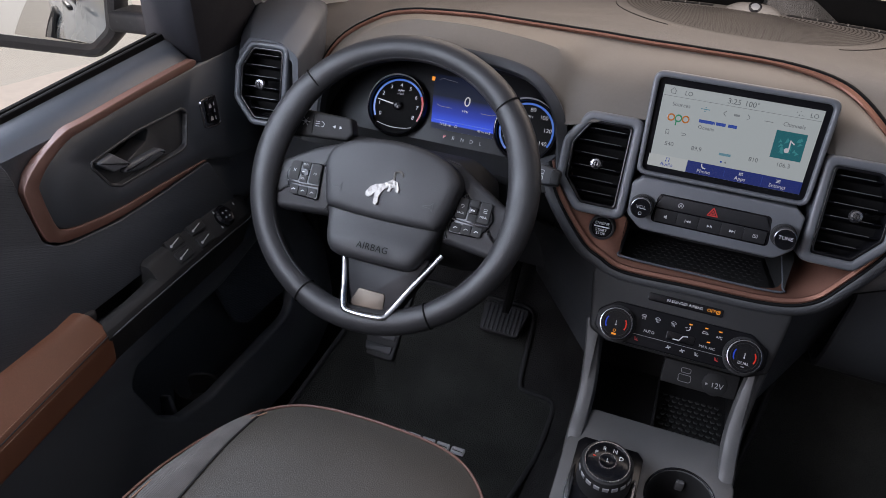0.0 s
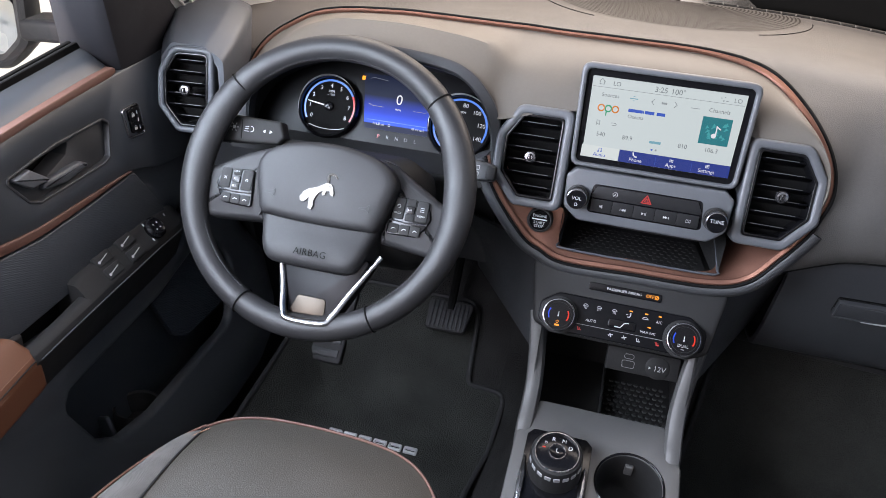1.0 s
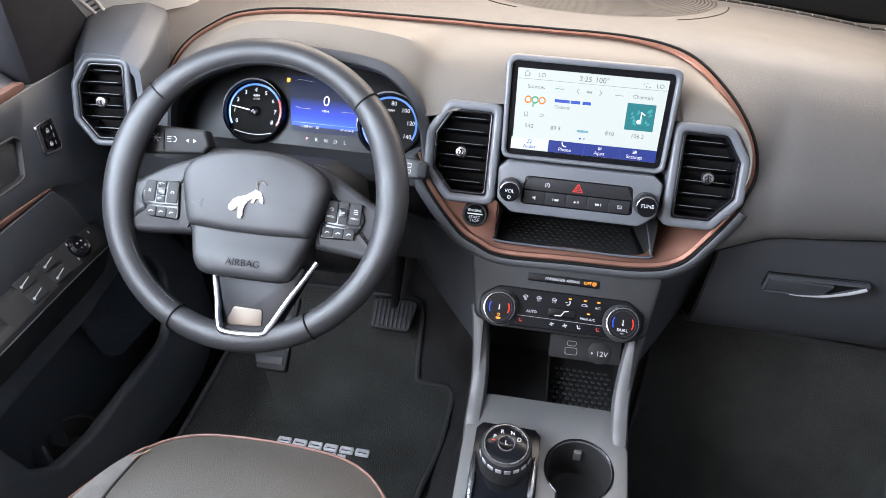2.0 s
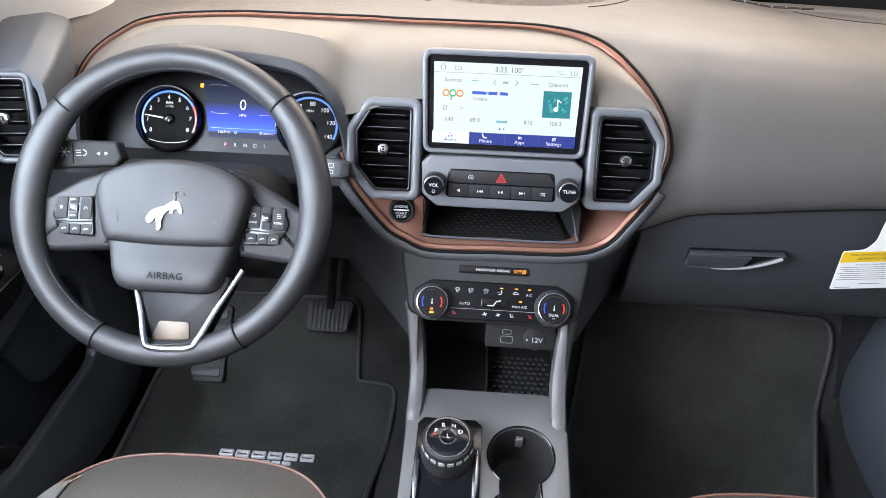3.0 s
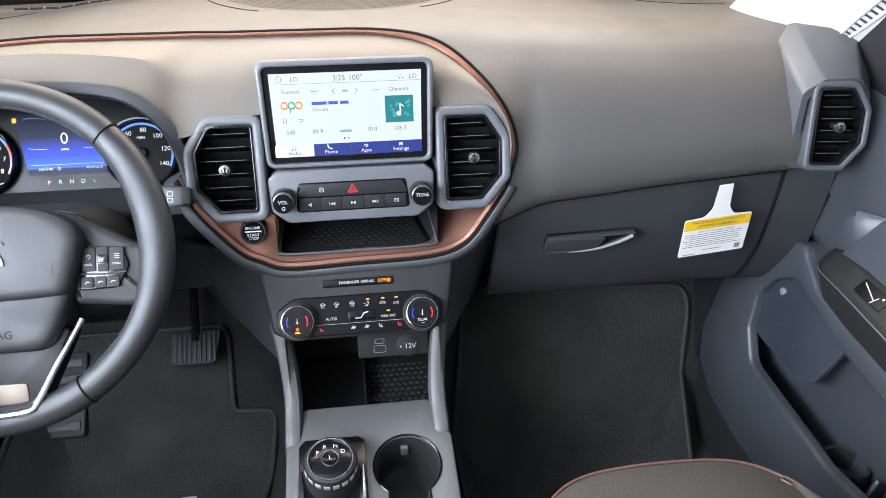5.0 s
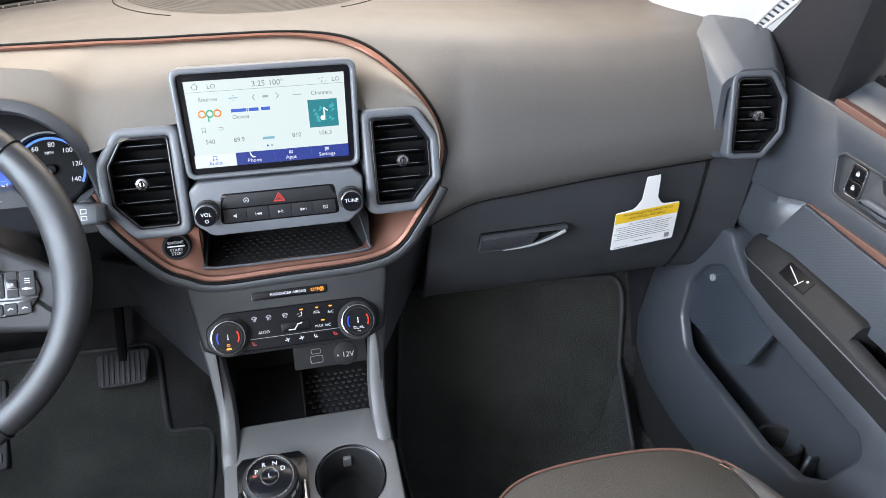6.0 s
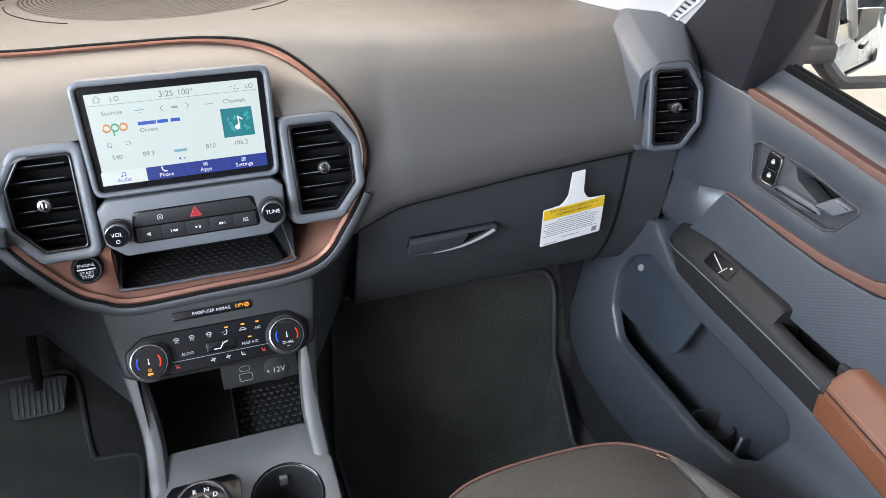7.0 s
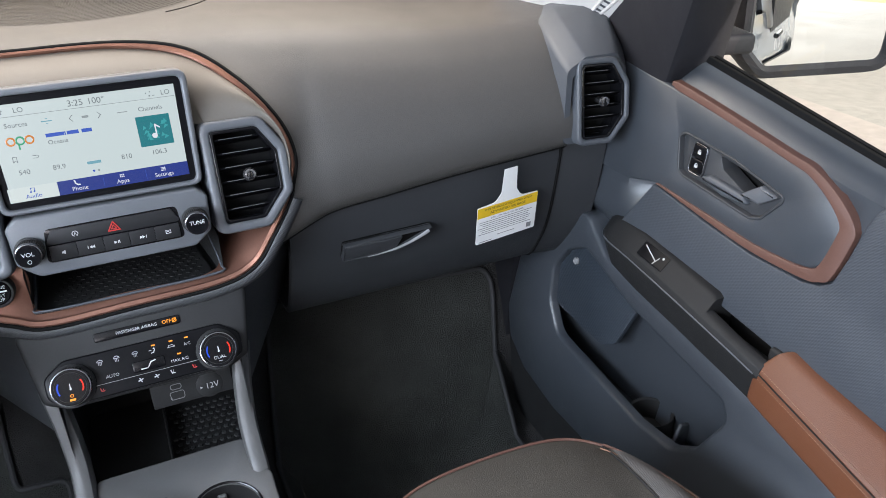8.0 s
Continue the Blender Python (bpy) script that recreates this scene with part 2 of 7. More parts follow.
DOORF = surface("textured_door_insert", (0.048, 0.055, 0.065), 0.48, dots=0.4, dot_scale=2600, bump_dist=0.0003)
GRILLE = surface("perforated_grille", (0.030, 0.038, 0.048), 0.5, dots=0.8, dot_scale=1900, bump_dist=0.0006)
GREY = surface("satin_grey_plastic", (0.098, 0.104, 0.113), 0.38, bump=0.12, bump_scale=2200, vary=0.05)
CONS = surface("console_grey_plastic", (0.10, 0.10, 0.098), 0.45, bump=0.25, bump_scale=1800, vary=0.06)
BLACK = surface("gloss_black", (0.006, 0.006, 0.007), 0.16, vary=0.2, wear=0.04, spec=0.3)
POD = surface("satin_blue_grey_plastic", (0.070, 0.077, 0.087), 0.42, bump=0.15, bump_scale=2000, vary=0.06)
LENS = surface("cluster_lens_black", (0.005, 0.005, 0.006), 0.35, spec=0.15, vary=0.2)
DCHROME = surface("dark_chrome", (0.24, 0.24, 0.25), 0.22, metal=0.9, vary=0.03)
PLATE = surface("polished_plate", (0.050, 0.042, 0.034), 0.30, metal=0.95, vary=0.04)
SAIL = surface("dark_pillar_plastic", (0.017, 0.017, 0.020), 0.65, spec=0.25, bump=0.3, bump_scale=1600)
SLAT = surface("satin_black_slat", (0.004, 0.004, 0.005), 0.6, vary=0.1, spec=0.03)
HOLE = surface("shallow_grille_hole", (0.030, 0.027, 0.023), 0.8, spec=0.1)
BUTTON = surface("satin_black_button", (0.014, 0.014, 0.015), 0.45, vary=0.1, spec=0.25)
BADGE = surface("brushed_badge_silver", (0.17, 0.160, 0.148), 0.36, metal=0.65, vary=0.35, scale=160, bump=0.6, bump_scale=260, bump_dist=0.001)
LETTER = surface("raised_silver_print", (0.62, 0.62, 0.62), 0.45, metal=0.15, vary=0.06)
SLATE = surface("slat_highlight_grey", (0.085, 0.085, 0.085), 0.35, vary=0.05)
MATT = surface("matt_black_plastic", (0.018, 0.018, 0.018), 0.60, bump=0.2, bump_scale=1800, spec=0.3)
# near-black: in ducts, gaps and recesses the colour stands in for shade
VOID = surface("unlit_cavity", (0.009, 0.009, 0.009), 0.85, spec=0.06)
COPPER = surface("copper_painted_trim", (0.22, 0.108, 0.076), 0.42, metal=0.7, vary=0.08, bump=0.05, bump_scale=2500)
TAN = surface("tan_leatherette", (0.128, 0.049, 0.024), 0.42, bump=0.28, bump_scale=1100, vary=0.1, bump_dist=0.0005)
RIM = surface("black_wheel_leather", (0.021, 0.021, 0.022), 0.42, bump=0.28, bump_scale=1900, vary=0.1, spec=0.36)
HUBP = surface("grained_hub_cover", (0.022, 0.022, 0.023), 0.48, bump=0.28, bump_scale=1500, vary=0.1, spec=0.34)
CHROME = surface("satin_chrome", (0.42, 0.425, 0.44), 0.24, metal=1.0, vary=0.03)
SILVER = surface("bright_silver", (0.42, 0.42, 0.43), 0.42, metal=0.45, vary=0.05)
SEAT = surface("dark_seat_vinyl", (0.047, 0.043, 0.036), 0.48, bump=0.5, bump_scale=1000, vary=0.1, bump_dist=0.0006)
CLOTH = surface("grey_woven_cloth", (0.085, 0.081, 0.076), 0.85, weave=0.35, dot_scale=2100, bump_dist=0.0005, vary=0.45, scale=200)
PIPE = surface("copper_piping", (0.115, 0.057, 0.042), 0.45, bump=0.3, bump_scale=1500)
THREAD = surface("tan_thread", (0.26, 0.145, 0.09), 0.7)
DTHREAD = surface("grey_thread", (0.052, 0.053, 0.055), 0.7)
CARPET = surface("black_carpet", (0.056, 0.055, 0.054), 0.95, bump=1.0, bump_scale=700, bump_dist=0.003, vary=0.4, scale=90, spec=0.1)
MAT = surface("black_carpet_mat", (0.058, 0.060, 0.055), 0.95, bump=1.0, bump_scale=600, bump_dist=0.003, vary=0.35, scale=70, spec=0.1)
PILLAR = surface("light_headliner", (0.56, 0.55, 0.53), 0.7, bump=0.3, bump_scale=1500, vary=0.04)
PAPER = surface("white_card", (0.78, 0.78, 0.76), 0.6, vary=0.03)
YELLOW = surface("yellow_print", (0.80, 0.52, 0.02), 0.55, vary=0.04)
INK = surface("dark_ink", (0.025, 0.025, 0.025), 0.6)
RUBBER = surface("black_rubber", (0.030, 0.030, 0.031), 0.7, bump=0.3)
CONCRETE = surface("pale_concrete", (0.50, 0.455, 0.40), 0.85, scale=2.0, vary=0.15, bump=0.3, bump_scale=60, bump_dist=0.002)
STUCCO = surface("tan_stucco", (0.38, 0.32, 0.25), 0.9, scale=2.0, vary=0.1, bump=0.4, bump_scale=40, bump_dist=0.004)
PAINT = surface("pale_blue_car_paint", (0.38, 0.43, 0.48), 0.25, coat=0.8, vary=0.03, scale=10)
MIRROR = surface("mirror_glass", (0.9, 0.91, 0.92), 0.01, metal=1.0, vary=0.01, wear=0.0)
PALE = surface("white_concrete", (0.80, 0.77, 0.72), 0.85, scale=2.0, vary=0.06, bump=0.3, bump_scale=60, bump_dist=0.002)
GLASS = clear("window_glass")
WHITE_MARK = surface("white_marking", (0.48, 0.48, 0.48), 0.5, vary=0.02)
DIM_MARK = surface("grey_marking", (0.22, 0.22, 0.22), 0.5, vary=0.02)
RED_MARK = surface("red_marking", (0.45, 0.03, 0.025), 0.4, vary=0.02)
AMBER = glow("amber_lamp", (1.0, 0.36, 0.02), 1.6)
RED_LED = glow("red_lamp", (1.0, 0.05, 0.02), 1.0)
BLUE_LED = glow("blue_lamp", (0.03, 0.12, 1.0), 0.9)

# ---- ground and surroundings ----
def ground_z():
    return -0.42


bm = bmesh.new()
grid(bm, lambda u, v: (-300 + 600 * u, -300 + 600 * v, ground_z()), 12, 12)
tagged(part("ground", bm, CONCRETE), "pale sunlit concrete forecourt around the parked car", "ground", kind="structure")
bm = bmesh.new()
slab(bm, Matrix.Translation((-8.2, 0, ground_z())), rect(14, 60, 0.1), -0.02, 0.012, 0.004)
tagged(part("pavement", bm, PALE), "bright sunlit white concrete apron beside the driver's door", "pavement", kind="structure")
bm = bmesh.new()
slab(bm, face(0, 9.0, ground_z(), 0), rect(26, 9.0, 0, 0, 4.5), -0.3, 0.0)
tagged(part("wall_ahead", bm, STUCCO), "plain tan stucco wall facing the windscreen", "wall", kind="structure")


# ---- floor and footwells ----
def floor_at(x, y):
    """The floor: flat, then rising ahead into the toe board."""
    z = 0.0
    a, b = (0.12, 1.6) if x > 0 else (0.16, 0.95)
    if y > a:
        z = b * (y - a) * min(1.0, (y - a) / 0.10)
    tunnel = max(0.0, 1 - abs(x) / 0.17)
    return z + 0.16 * min(1.0, tunnel * 2.2)


bm = bmesh.new()
grid(bm, lambda u, v: (-0.76 + 1.52 * u, -1.5 + 2.1 * v, floor_at(-0.76 + 1.52 * u, -1.5 + 2.1 * v) - 0.006), 60, 70, 0.03, (0, 0, -1))
tagged(part("floor", bm, CARPET), "black carpeted car floor rising to the toe board", "floor", kind="structure")


def floor_mat(name, corners, radii, label):
    out = fillet(corners, radii, 8)
    xs, ys = [p[0] for p in corners], [p[1] for p in corners]
    x0, x1, y0, y1 = min(xs), max(xs), min(ys), max(ys)
    cx, cy = (x0 + x1) / 2, (y0 + y1) / 2
    ob = thing(name, (cx, cy, 0), label, "floor mat", "floor mats")
    bm = bmesh.new()
    rings = []
    for k in range(1, 9):
        rings.append([bm.verts.new((cx + (p.x - cx) * k / 8, cy + (p.y - cy) * k / 8, floor_at(cx + (p.x - cx) * k / 8, cy + (p.y - cy) * k / 8) + 0.008)) for p in out])
    bridge(bm, rings, True)
    bm.faces.new(rings[0])
    part("carpet", bm, MAT, ob)
    bm = bmesh.new()
    tube(bm, [Vector((p.x, p.y, floor_at(p.x, p.y) + 0.007)) for p in out], 0.005, 8, True)
    part("bound_edge", bm, RUBBER, ob, "stitched black edge binding")
    return ob


floor_mat("floor_mat", [(0.150, -0.35), (0.560, -0.35), (0.568, 0.055), (0.596, 0.20), (0.622, 0.268), (0.19, 0.280), (0.150, 0.13)], [0.05, 0.05, 0.06, 0.06, 0.04, 0.03, 0.05],
          "black carpet mat in the passenger footwell")
floor_mat("floor_mat", [(-0.61, -0.35), (-0.20, -0.35), (-0.188, 0.02), (-0.172, 0.125), (-0.165, 0.236), (-0.241, 0.238), (-0.250, 0.345), (-0.590, 0.345)], [0.05, 0.05, 0.06, 0.06, 0.02, 0.012, 0.03, 0.05],
          "black carpet mat with raised silver badge in the driver footwell")


# ---- dashboard pad ----
PROFILE = [(0.56, 0.97), (0.40, 1.0), (0.25, 0.995), (0.12, 0.965), (0.067, 0.83), (0.030, 0.62), (0.010, 0.43), (0.001, 0.31), (-0.001, 0.18), (0.004, 0.05), (0.016, 0.0)]


def seam_z(x):
    x = abs(x)
    knots = ((0.15, 0.475), (0.17, 0.492), (0.19, 0.512), (0.204, 0.526), (0.225, 0.540), (0.257, 0.551), (0.33, 0.558), (0.44, 0.569), (0.60, 0.579), (0.80, 0.590))
    for (a, za), (b, zb) in zip(knots, knots[1:]):
        if x <= b:
            return za + (zb - za) * max(0.0, x - a) / (b - a)
    return knots[-1][1]


def pad_column(x):
    """The dash pad's section at x, from the windscreen down to the glovebox seam."""
    top, low = 0.778 - 0.16 * min(abs(x), 0.46) ** 2, seam_z(x)
    return crom([(x, y - 0.10 * max(0, abs(x) - 0.45) * (1 if y > 0.3 else 0), low + (top - low) * h) for y, h in PROFILE], 8)


LOOP_TOP = [(-0.60, 0.03, 0.60), (-0.58, 0.10, 0.69), (-0.515, 0.10, 0.74), (-0.459, 0.10, 0.759), (-0.37, 0.10, 0.767), (-0.311, 0.10, 0.768),
            (-0.22, 0.10, 0.768), (-0.18, 0.10, 0.768), (-0.135, 0.10, 0.767), (-0.06, 0.10, 0.767), (0.041, 0.10, 0.765), (0.113, 0.085, 0.752),
            (0.161, 0.045, 0.72), (0.192, 0.012, 0.68), (0.203, 0.0, 0.64), (0.195, -0.005, 0.605)]
HOOD_EDGE = [(-0.565, 0.0, 0.60), (-0.553, 0.0, 0.665), (-0.507, 0.0, 0.713), (-0.45, 0.0, 0.735), (-0.36, 0.0, 0.741), (-0.277, 0.0, 0.735),
             (-0.228, 0.0, 0.716), (-0.206, -0.004, 0.676), (-0.165, 0.002, 0.682), (-0.11, 0.012, 0.694), (0.09, 0.018, 0.694), (0.12, 0.010, 0.686),
             (0.172, 0.008, 0.682), (0.192, 0.008, 0.664), (0.196, 0.004, 0.638), (0.193, 0.0, 0.607)]
LOOP_LOW = [(0.195, -0.005, 0.605), (0.189, -0.008, 0.589), (0.165, -0.012, 0.552), (0.138, -0.015, 0.519), (0.094, -0.018, 0.506), (0.0, -0.018, 0.503),
            (-0.086, -0.018, 0.501), (-0.118, -0.016, 0.512), (-0.145, -0.012, 0.527), (-0.188, -0.005, 0.579), (-0.206, 0.0, 0.62)]
DISH_EDGE = [(0.185, 0.05, 0.605), (0.155, 0.080, 0.580), (0.120, 0.080, 0.563), (0.107, 0.015, 0.523), (0.085, -0.008, 0.5125), (0.0, -0.008, 0.5115),
             (-0.085, -0.008, 0.5105), (-0.099, -0.006, 0.522), (-0.10, 0.004, 0.56), (-0.15, 0.015, 0.58), (-0.19, 0.015, 0.61)]
loop_top, hood_edge = crom(LOOP_TOP, 8), crom(HOOD_EDGE, 8)
loop_low, dish_edge = crom(LOOP_LOW, 8), crom(DISH_EDGE, 8)


def at_height(curve, z):
    for a, b in zip(curve, curve[1:]):
        if a.z >= z >= b.z and a.z > b.z:
            return a.lerp(b, (a.z - z) / (a.z - b.z))
    return curve[-1].copy() if z < curve[-1].z else curve[0].copy()


dash = thing("dashboard", (0, 0.25, 0.70), "dark grey soft-touch car dashboard with copper-trimmed centre", "dashboard")

# the top, from the windscreen to the copper line
bm = bmesh.new()


def line_z(x):
    """The height of the copper line over the driver's end of the dash."""
    knots = ((-0.585, 0.688), (-0.555, 0.707), (-0.515, 0.738), (-0.459, 0.757))
    if x <= knots[0][0]:
        return knots[0][1]
    for (a, za), (b, zb) in zip(knots, knots[1:]):
        if x <= b:
            return za + (zb - za) * (x - a) / (b - a)
    return None


def top_at(u, v):
    x = -0.74 + 1.48 * u
    col = pad_column(x)
    y0, y1 = col[0].y, 0.103
    y = y0 + (y1 - y0) * v
    for a, b in zip(col, col[1:]):
        if a.y >= y >= b.y:
            p = a.lerp(b, (a.y - y) / max(a.y - b.y, 1e-6))
            break
    edge = line_z(x)
    if edge is not None:
        near = next(a.lerp(b, (a.y - y1) / max(a.y - b.y, 1e-6)).z for a, b in zip(col, col[1:]) if a.y >= y1 >= b.y)
        p.z += (edge - near) * v ** 3
    return p


grid(bm, top_at, 80, 30, 0.02, (0, 0, -1))
part("top_pad", bm, PAD, dash)


def sheet_from(columns, rows=26, power=1.5):
    """A smooth sheet over columns that all run from high to low, matched by height."""
    out = []
    for j in range(rows + 1):
        g = (j / rows) ** power
        pts = [at_height(c, c[0].z + (c[-1].z - c[0].z) * g) for c in columns]
        out.append(crom(pts, 8))
    return out


def back_column(x):
    return [p + Vector((0, -0.0004, 0.0010)) for p in pad_column(x) if p.y <= 0.113 or p.z < 0.7 - 0.1 * abs(x)]


branch = [p for p in loop_top if p.x > 0.035] + loop_low[1:25]
cols = [branch] + [back_column(x) for x in (0.228, 0.262, 0.32, 0.42, 0.52, 0.60)]
rows = sheet_from(cols)
bm = bmesh.new()
bridge(bm, [[bm.verts.new(p) for p in r] for r in rows], False)
part("passenger_pad", bm, PAD, dash)
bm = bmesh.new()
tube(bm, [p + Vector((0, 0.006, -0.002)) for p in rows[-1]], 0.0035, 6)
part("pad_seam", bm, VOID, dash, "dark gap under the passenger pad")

left_branch = [p for p in loop_top if p.x < -0.575]
bm = bmesh.new()
bridge(bm, [[bm.verts.new((p.x - k * 0.012, p.y + 0.002 * k, p.z)) for p in left_branch] for k in range(9)], False)
part("driver_side_pad", bm, PAD, dash)

# the inner hood between copper line, instruments, vents and screen: over the instruments it is folded to a flat brow
def brow(x, t):
    k = min(1.0, max(0.0, (-0.13 - x) / 0.10)) * min(1.0, max(0.0, (x + 0.56) / 0.06))
    fold = min(t / 0.5, (1 - t) / 0.5)
    low = min(1.0, max(0.0, (x + 0.53) / 0.10))
    return ((1 - k) * math.sin(math.pi * t) + k * 1.55 * fold) * (low if x < -0.4 else 1.0)


bm = bmesh.new()
rows = []
for j in range(13):
    t = j / 12
    rows.append([bm.verts.new(a.lerp(b, t) + Vector((0, -0.012, 0.010)) * brow(a.x, t) + Vector((0, 0, -0.003))) for a, b in zip(loop_top, hood_edge)])
bridge(bm, rows, False)
part("hood", bm, HOOD, dash)

# copper-painted dish round the tray
bm = bmesh.new()
rows = []
for j in range(9):
    t = j / 8
    rows.append([bm.verts.new(a.lerp(b, t) + Vector((0, 0.004, 0))) for a, b in zip(loop_low, dish_edge)])
bridge(bm, rows, False)
part("copper_dish", bm, COPPER, dash, "copper-painted surround of the tray")

# the copper strip itself
strip = evenly(loop_top + loop_low[1:], 220)


def strip_axes(i):
    t = (strip[min(i + 1, 220)] - strip[max(i - 1, 0)]).normalized()
    n = Vector((0, -0.8, 0.6))
    n = (n - t * n.dot(t)).normalized()
    wide = 0.62 + 0.5 * min(1.0, max(0.0, (strip[i].x - 0.02) / 0.10)) if strip[i].z > 0.60 else 1.1
    return t.cross(n).normalized() * wide, n


bm = bmesh.new()
sweep(bm, strip, [(-0.0035, -0.006), (-0.0035, 0.0015), (-0.002, 0.003), (0.002, 0.003), (0.0035, 0.0015), (0.0035, -0.006)], strip_axes)
part("copper_strip", bm, COPPER, dash, "thin satin copper trim strip")
groove = [p + strip_axes(i)[0] * -0.0055 + strip_axes(i)[1] * 0.0005 for i, p in enumerate(strip)]
bm = bmesh.new()
tube(bm, groove, 0.0022, 6)
part("shadow_gap", bm, VOID, dash, "dark gap beside the copper strip")

# padded lip under the copper
lip = evenly(loop_low[6:], 90)


def lip_axes(i):
    t = (lip[min(i + 1, 90)] - lip[max(i - 1, 0)]).normalized()
    n = Vector((0, -1, 0.15))
    n = (n - t * n.dot(t)).normalized()
    return n.cross(t).normalized(), n


bm = bmesh.new()
lip_section = [(0.004, -0.006), (0.005, 0.002), (0.009, 0.005), (0.015, 0.004), (0.021, -0.003), (0.025, -0.015), (0.024, -0.05), (0.004, -0.05)]
sweep(bm, lip, lip_section, lip_axes)
part("padded_lip", bm, PAD_DOT, dash, "dot-embossed padded lip", sharp=60)

# side fillers between climate panel, glovebox and knee panel
for side, x_out in ((1, 0.20), (-1, 0.23)):
    bm = bmesh.new()
    grid(bm, lambda u, v: (side * (0.112 + (x_out - 0.112) * u), -0.005 + 0.055 * u - 0.03 * v * (1 - u) + 0.10 * v * u, 0.500 - 0.135 * v + 0.01 * u), 14, 10, 0.01, (0, 1, 0))
    part("lower_side_panel", bm, DARK, dash)

# glovebox and its lid
glove = thing("glovebox", (0.4, 0.08, 0.40), "dark grey closed glovebox with recessed pull handle", "glovebox")


def glove_at(x, v):
    z0 = seam_z(x) - 0.002
    pts = [(x, 0.052, z0 + 0.012), (x, 0.036, z0 + 0.004), (x, 0.034, z0 - 0.012), (x, 0.055, 0.45), (x, 0.085, 0.385), (x, 0.115, 0.352), (x, 0.19, 0.34)]
    c = evenly(crom(pts, 6), 20)
    k = min(int(v * 20), 19)
    return c[k].lerp(c[k + 1], v * 20 - k)


bm = bmesh.new()
grid(bm, lambda u, v: glove_at(0.197 + 0.405 * u, v), 40, 24, 0.012, (0, 1, 0.2))
part("lid", bm, DARK, glove)
bm = bmesh.new()
grid(bm, lambda u, v: glove_at(0.606 + 0.07 * u, v) + Vector((0, -0.012 * u, 0)), 8, 24, 0.012, (0, 1, 0.2))
part("side_panel", bm, DARK, dash)
bm = bmesh.new()
grid(bm, lambda u, v: (-0.66 + 0.46 * u, 0.05 + 0.04 * v, 0.555 - 0.14 * v), 20, 6, 0.012, (0, 1, 0.2))
part("knee_panel", bm, DARK, dash)

# ---- door panels ----
def mirrored(side):
    return Matrix.Diagonal((side, 1, 1, 1))


def leaning_frame(d, side):
    """The door's inner face: u towards the rear, v up, leaning outwards as it rises."""
    m = Matrix(((0, 0.14, -1, d), (-1, 0, 0, 0), (0, 1, 0, 0), (0, 0, 0, 1)))
    return mirrored(side) @ m


def door_x(y, z):
    """How far out the door's inner face stands at y, z (for the passenger's door)."""
    pts = [(0.0, 0.715), (0.10, 0.722), (0.22, 0.724), (0.34, 0.722), (0.42, 0.705), (0.47, 0.676), (0.54, 0.684), (0.62, 0.694), (0.670, 0.6975), (0.690, 0.708), (0.712, 0.732)]
    z = min(max(z, 0.0), 0.712)
    for (a, xa), (b, xb) in zip(pts, pts[1:]):
        if a <= z <= b:
            t = (z - a) / (b - a)
            x = xa + (xb - xa) * t * t * (3 - 2 * t)
            break
    front = max(0.0, y + 0.03)
    # room for the handle's pocket
    along = min(1.0, max(0.0, (0.17 - abs(y + 0.20)) / 0.05))
    up = min(1.0, max(0.0, (0.085 - abs(z - 0.575)) / 0.03))
    x += 0.045 * along * up
    return x + 0.25 * front * front * (1 if z < 0.5 else 0)


def sill_z(y):
    return 0.735 + 0.174 * max(-0.6, min(0.1, y))


def ledge_z(y):
    """The panel's upper edge: it drops ahead of the window to make room for the pillar's foot."""
    return min(sill_z(y), 0.684 + 1.2 * max(0.0, -0.056 - y))


def door(side, label):
    S = mirrored(side)
    ob = thing("door_2" if side > 0 else "door_1", (side * 0.72, -0.4, 0.35), label, "car door", "front doors", "structure")
    bm = bmesh.new()

    def fn(u, v):
        y = 0.20 - 1.25 * u
        z = 0.0 + v * 0.712
        x = door_x(y, z)
        return S @ Vector((x, y, z if z < 0.6 else 0.6 + (z - 0.6) * (ledge_z(y) - 0.023 - 0.6) / 0.112 + 0.02 * (z - 0.6) / 0.112))

    grid(bm, fn, 60, 70, 0.010, (side, 0, 0))
    part("inner_panel", bm, DOORP, ob)
    return ob


door_right = door(1, "dark blue-grey car door panel with tan armrest, closed")
door_left = door(-1, "dark car door panel with brown armrest, closed")

# ---- body shell that closes the place ----
def shell(name, pts_fn, nu, nv, thick, away, material, label, category):
    bm = bmesh.new()
    grid(bm, pts_fn, nu, nv, thick, away)
    return tagged(part(name, bm, material), label, category, kind="structure")


shell("ceiling", lambda u, v: (-0.66 + 1.32 * u, -2.3 + 1.85 * v, 1.22 + 0.03 * math.sin(math.pi * u) - 0.04 * (2 * v - 1) ** 2), 20, 20, 0.05, (0, 0, 1), PILLAR,
      "pale grey fabric car roof lining", "ceiling")
shell("wall_back", lambda u, v: (-0.75 + 1.5 * u, -2.25, -0.1 + 1.35 * v), 10, 10, 0.05, (0, -1, 0), DARK, "plain dark rear end of the cabin", "wall")
shell("wall_front", lambda u, v: (-0.78 + 1.56 * u, 0.62 + 0.02 * v, -0.1 + 0.86 * v), 10, 10, 0.05, (0, 1, 0), CARPET, "black carpeted firewall ahead of the footwells", "wall")
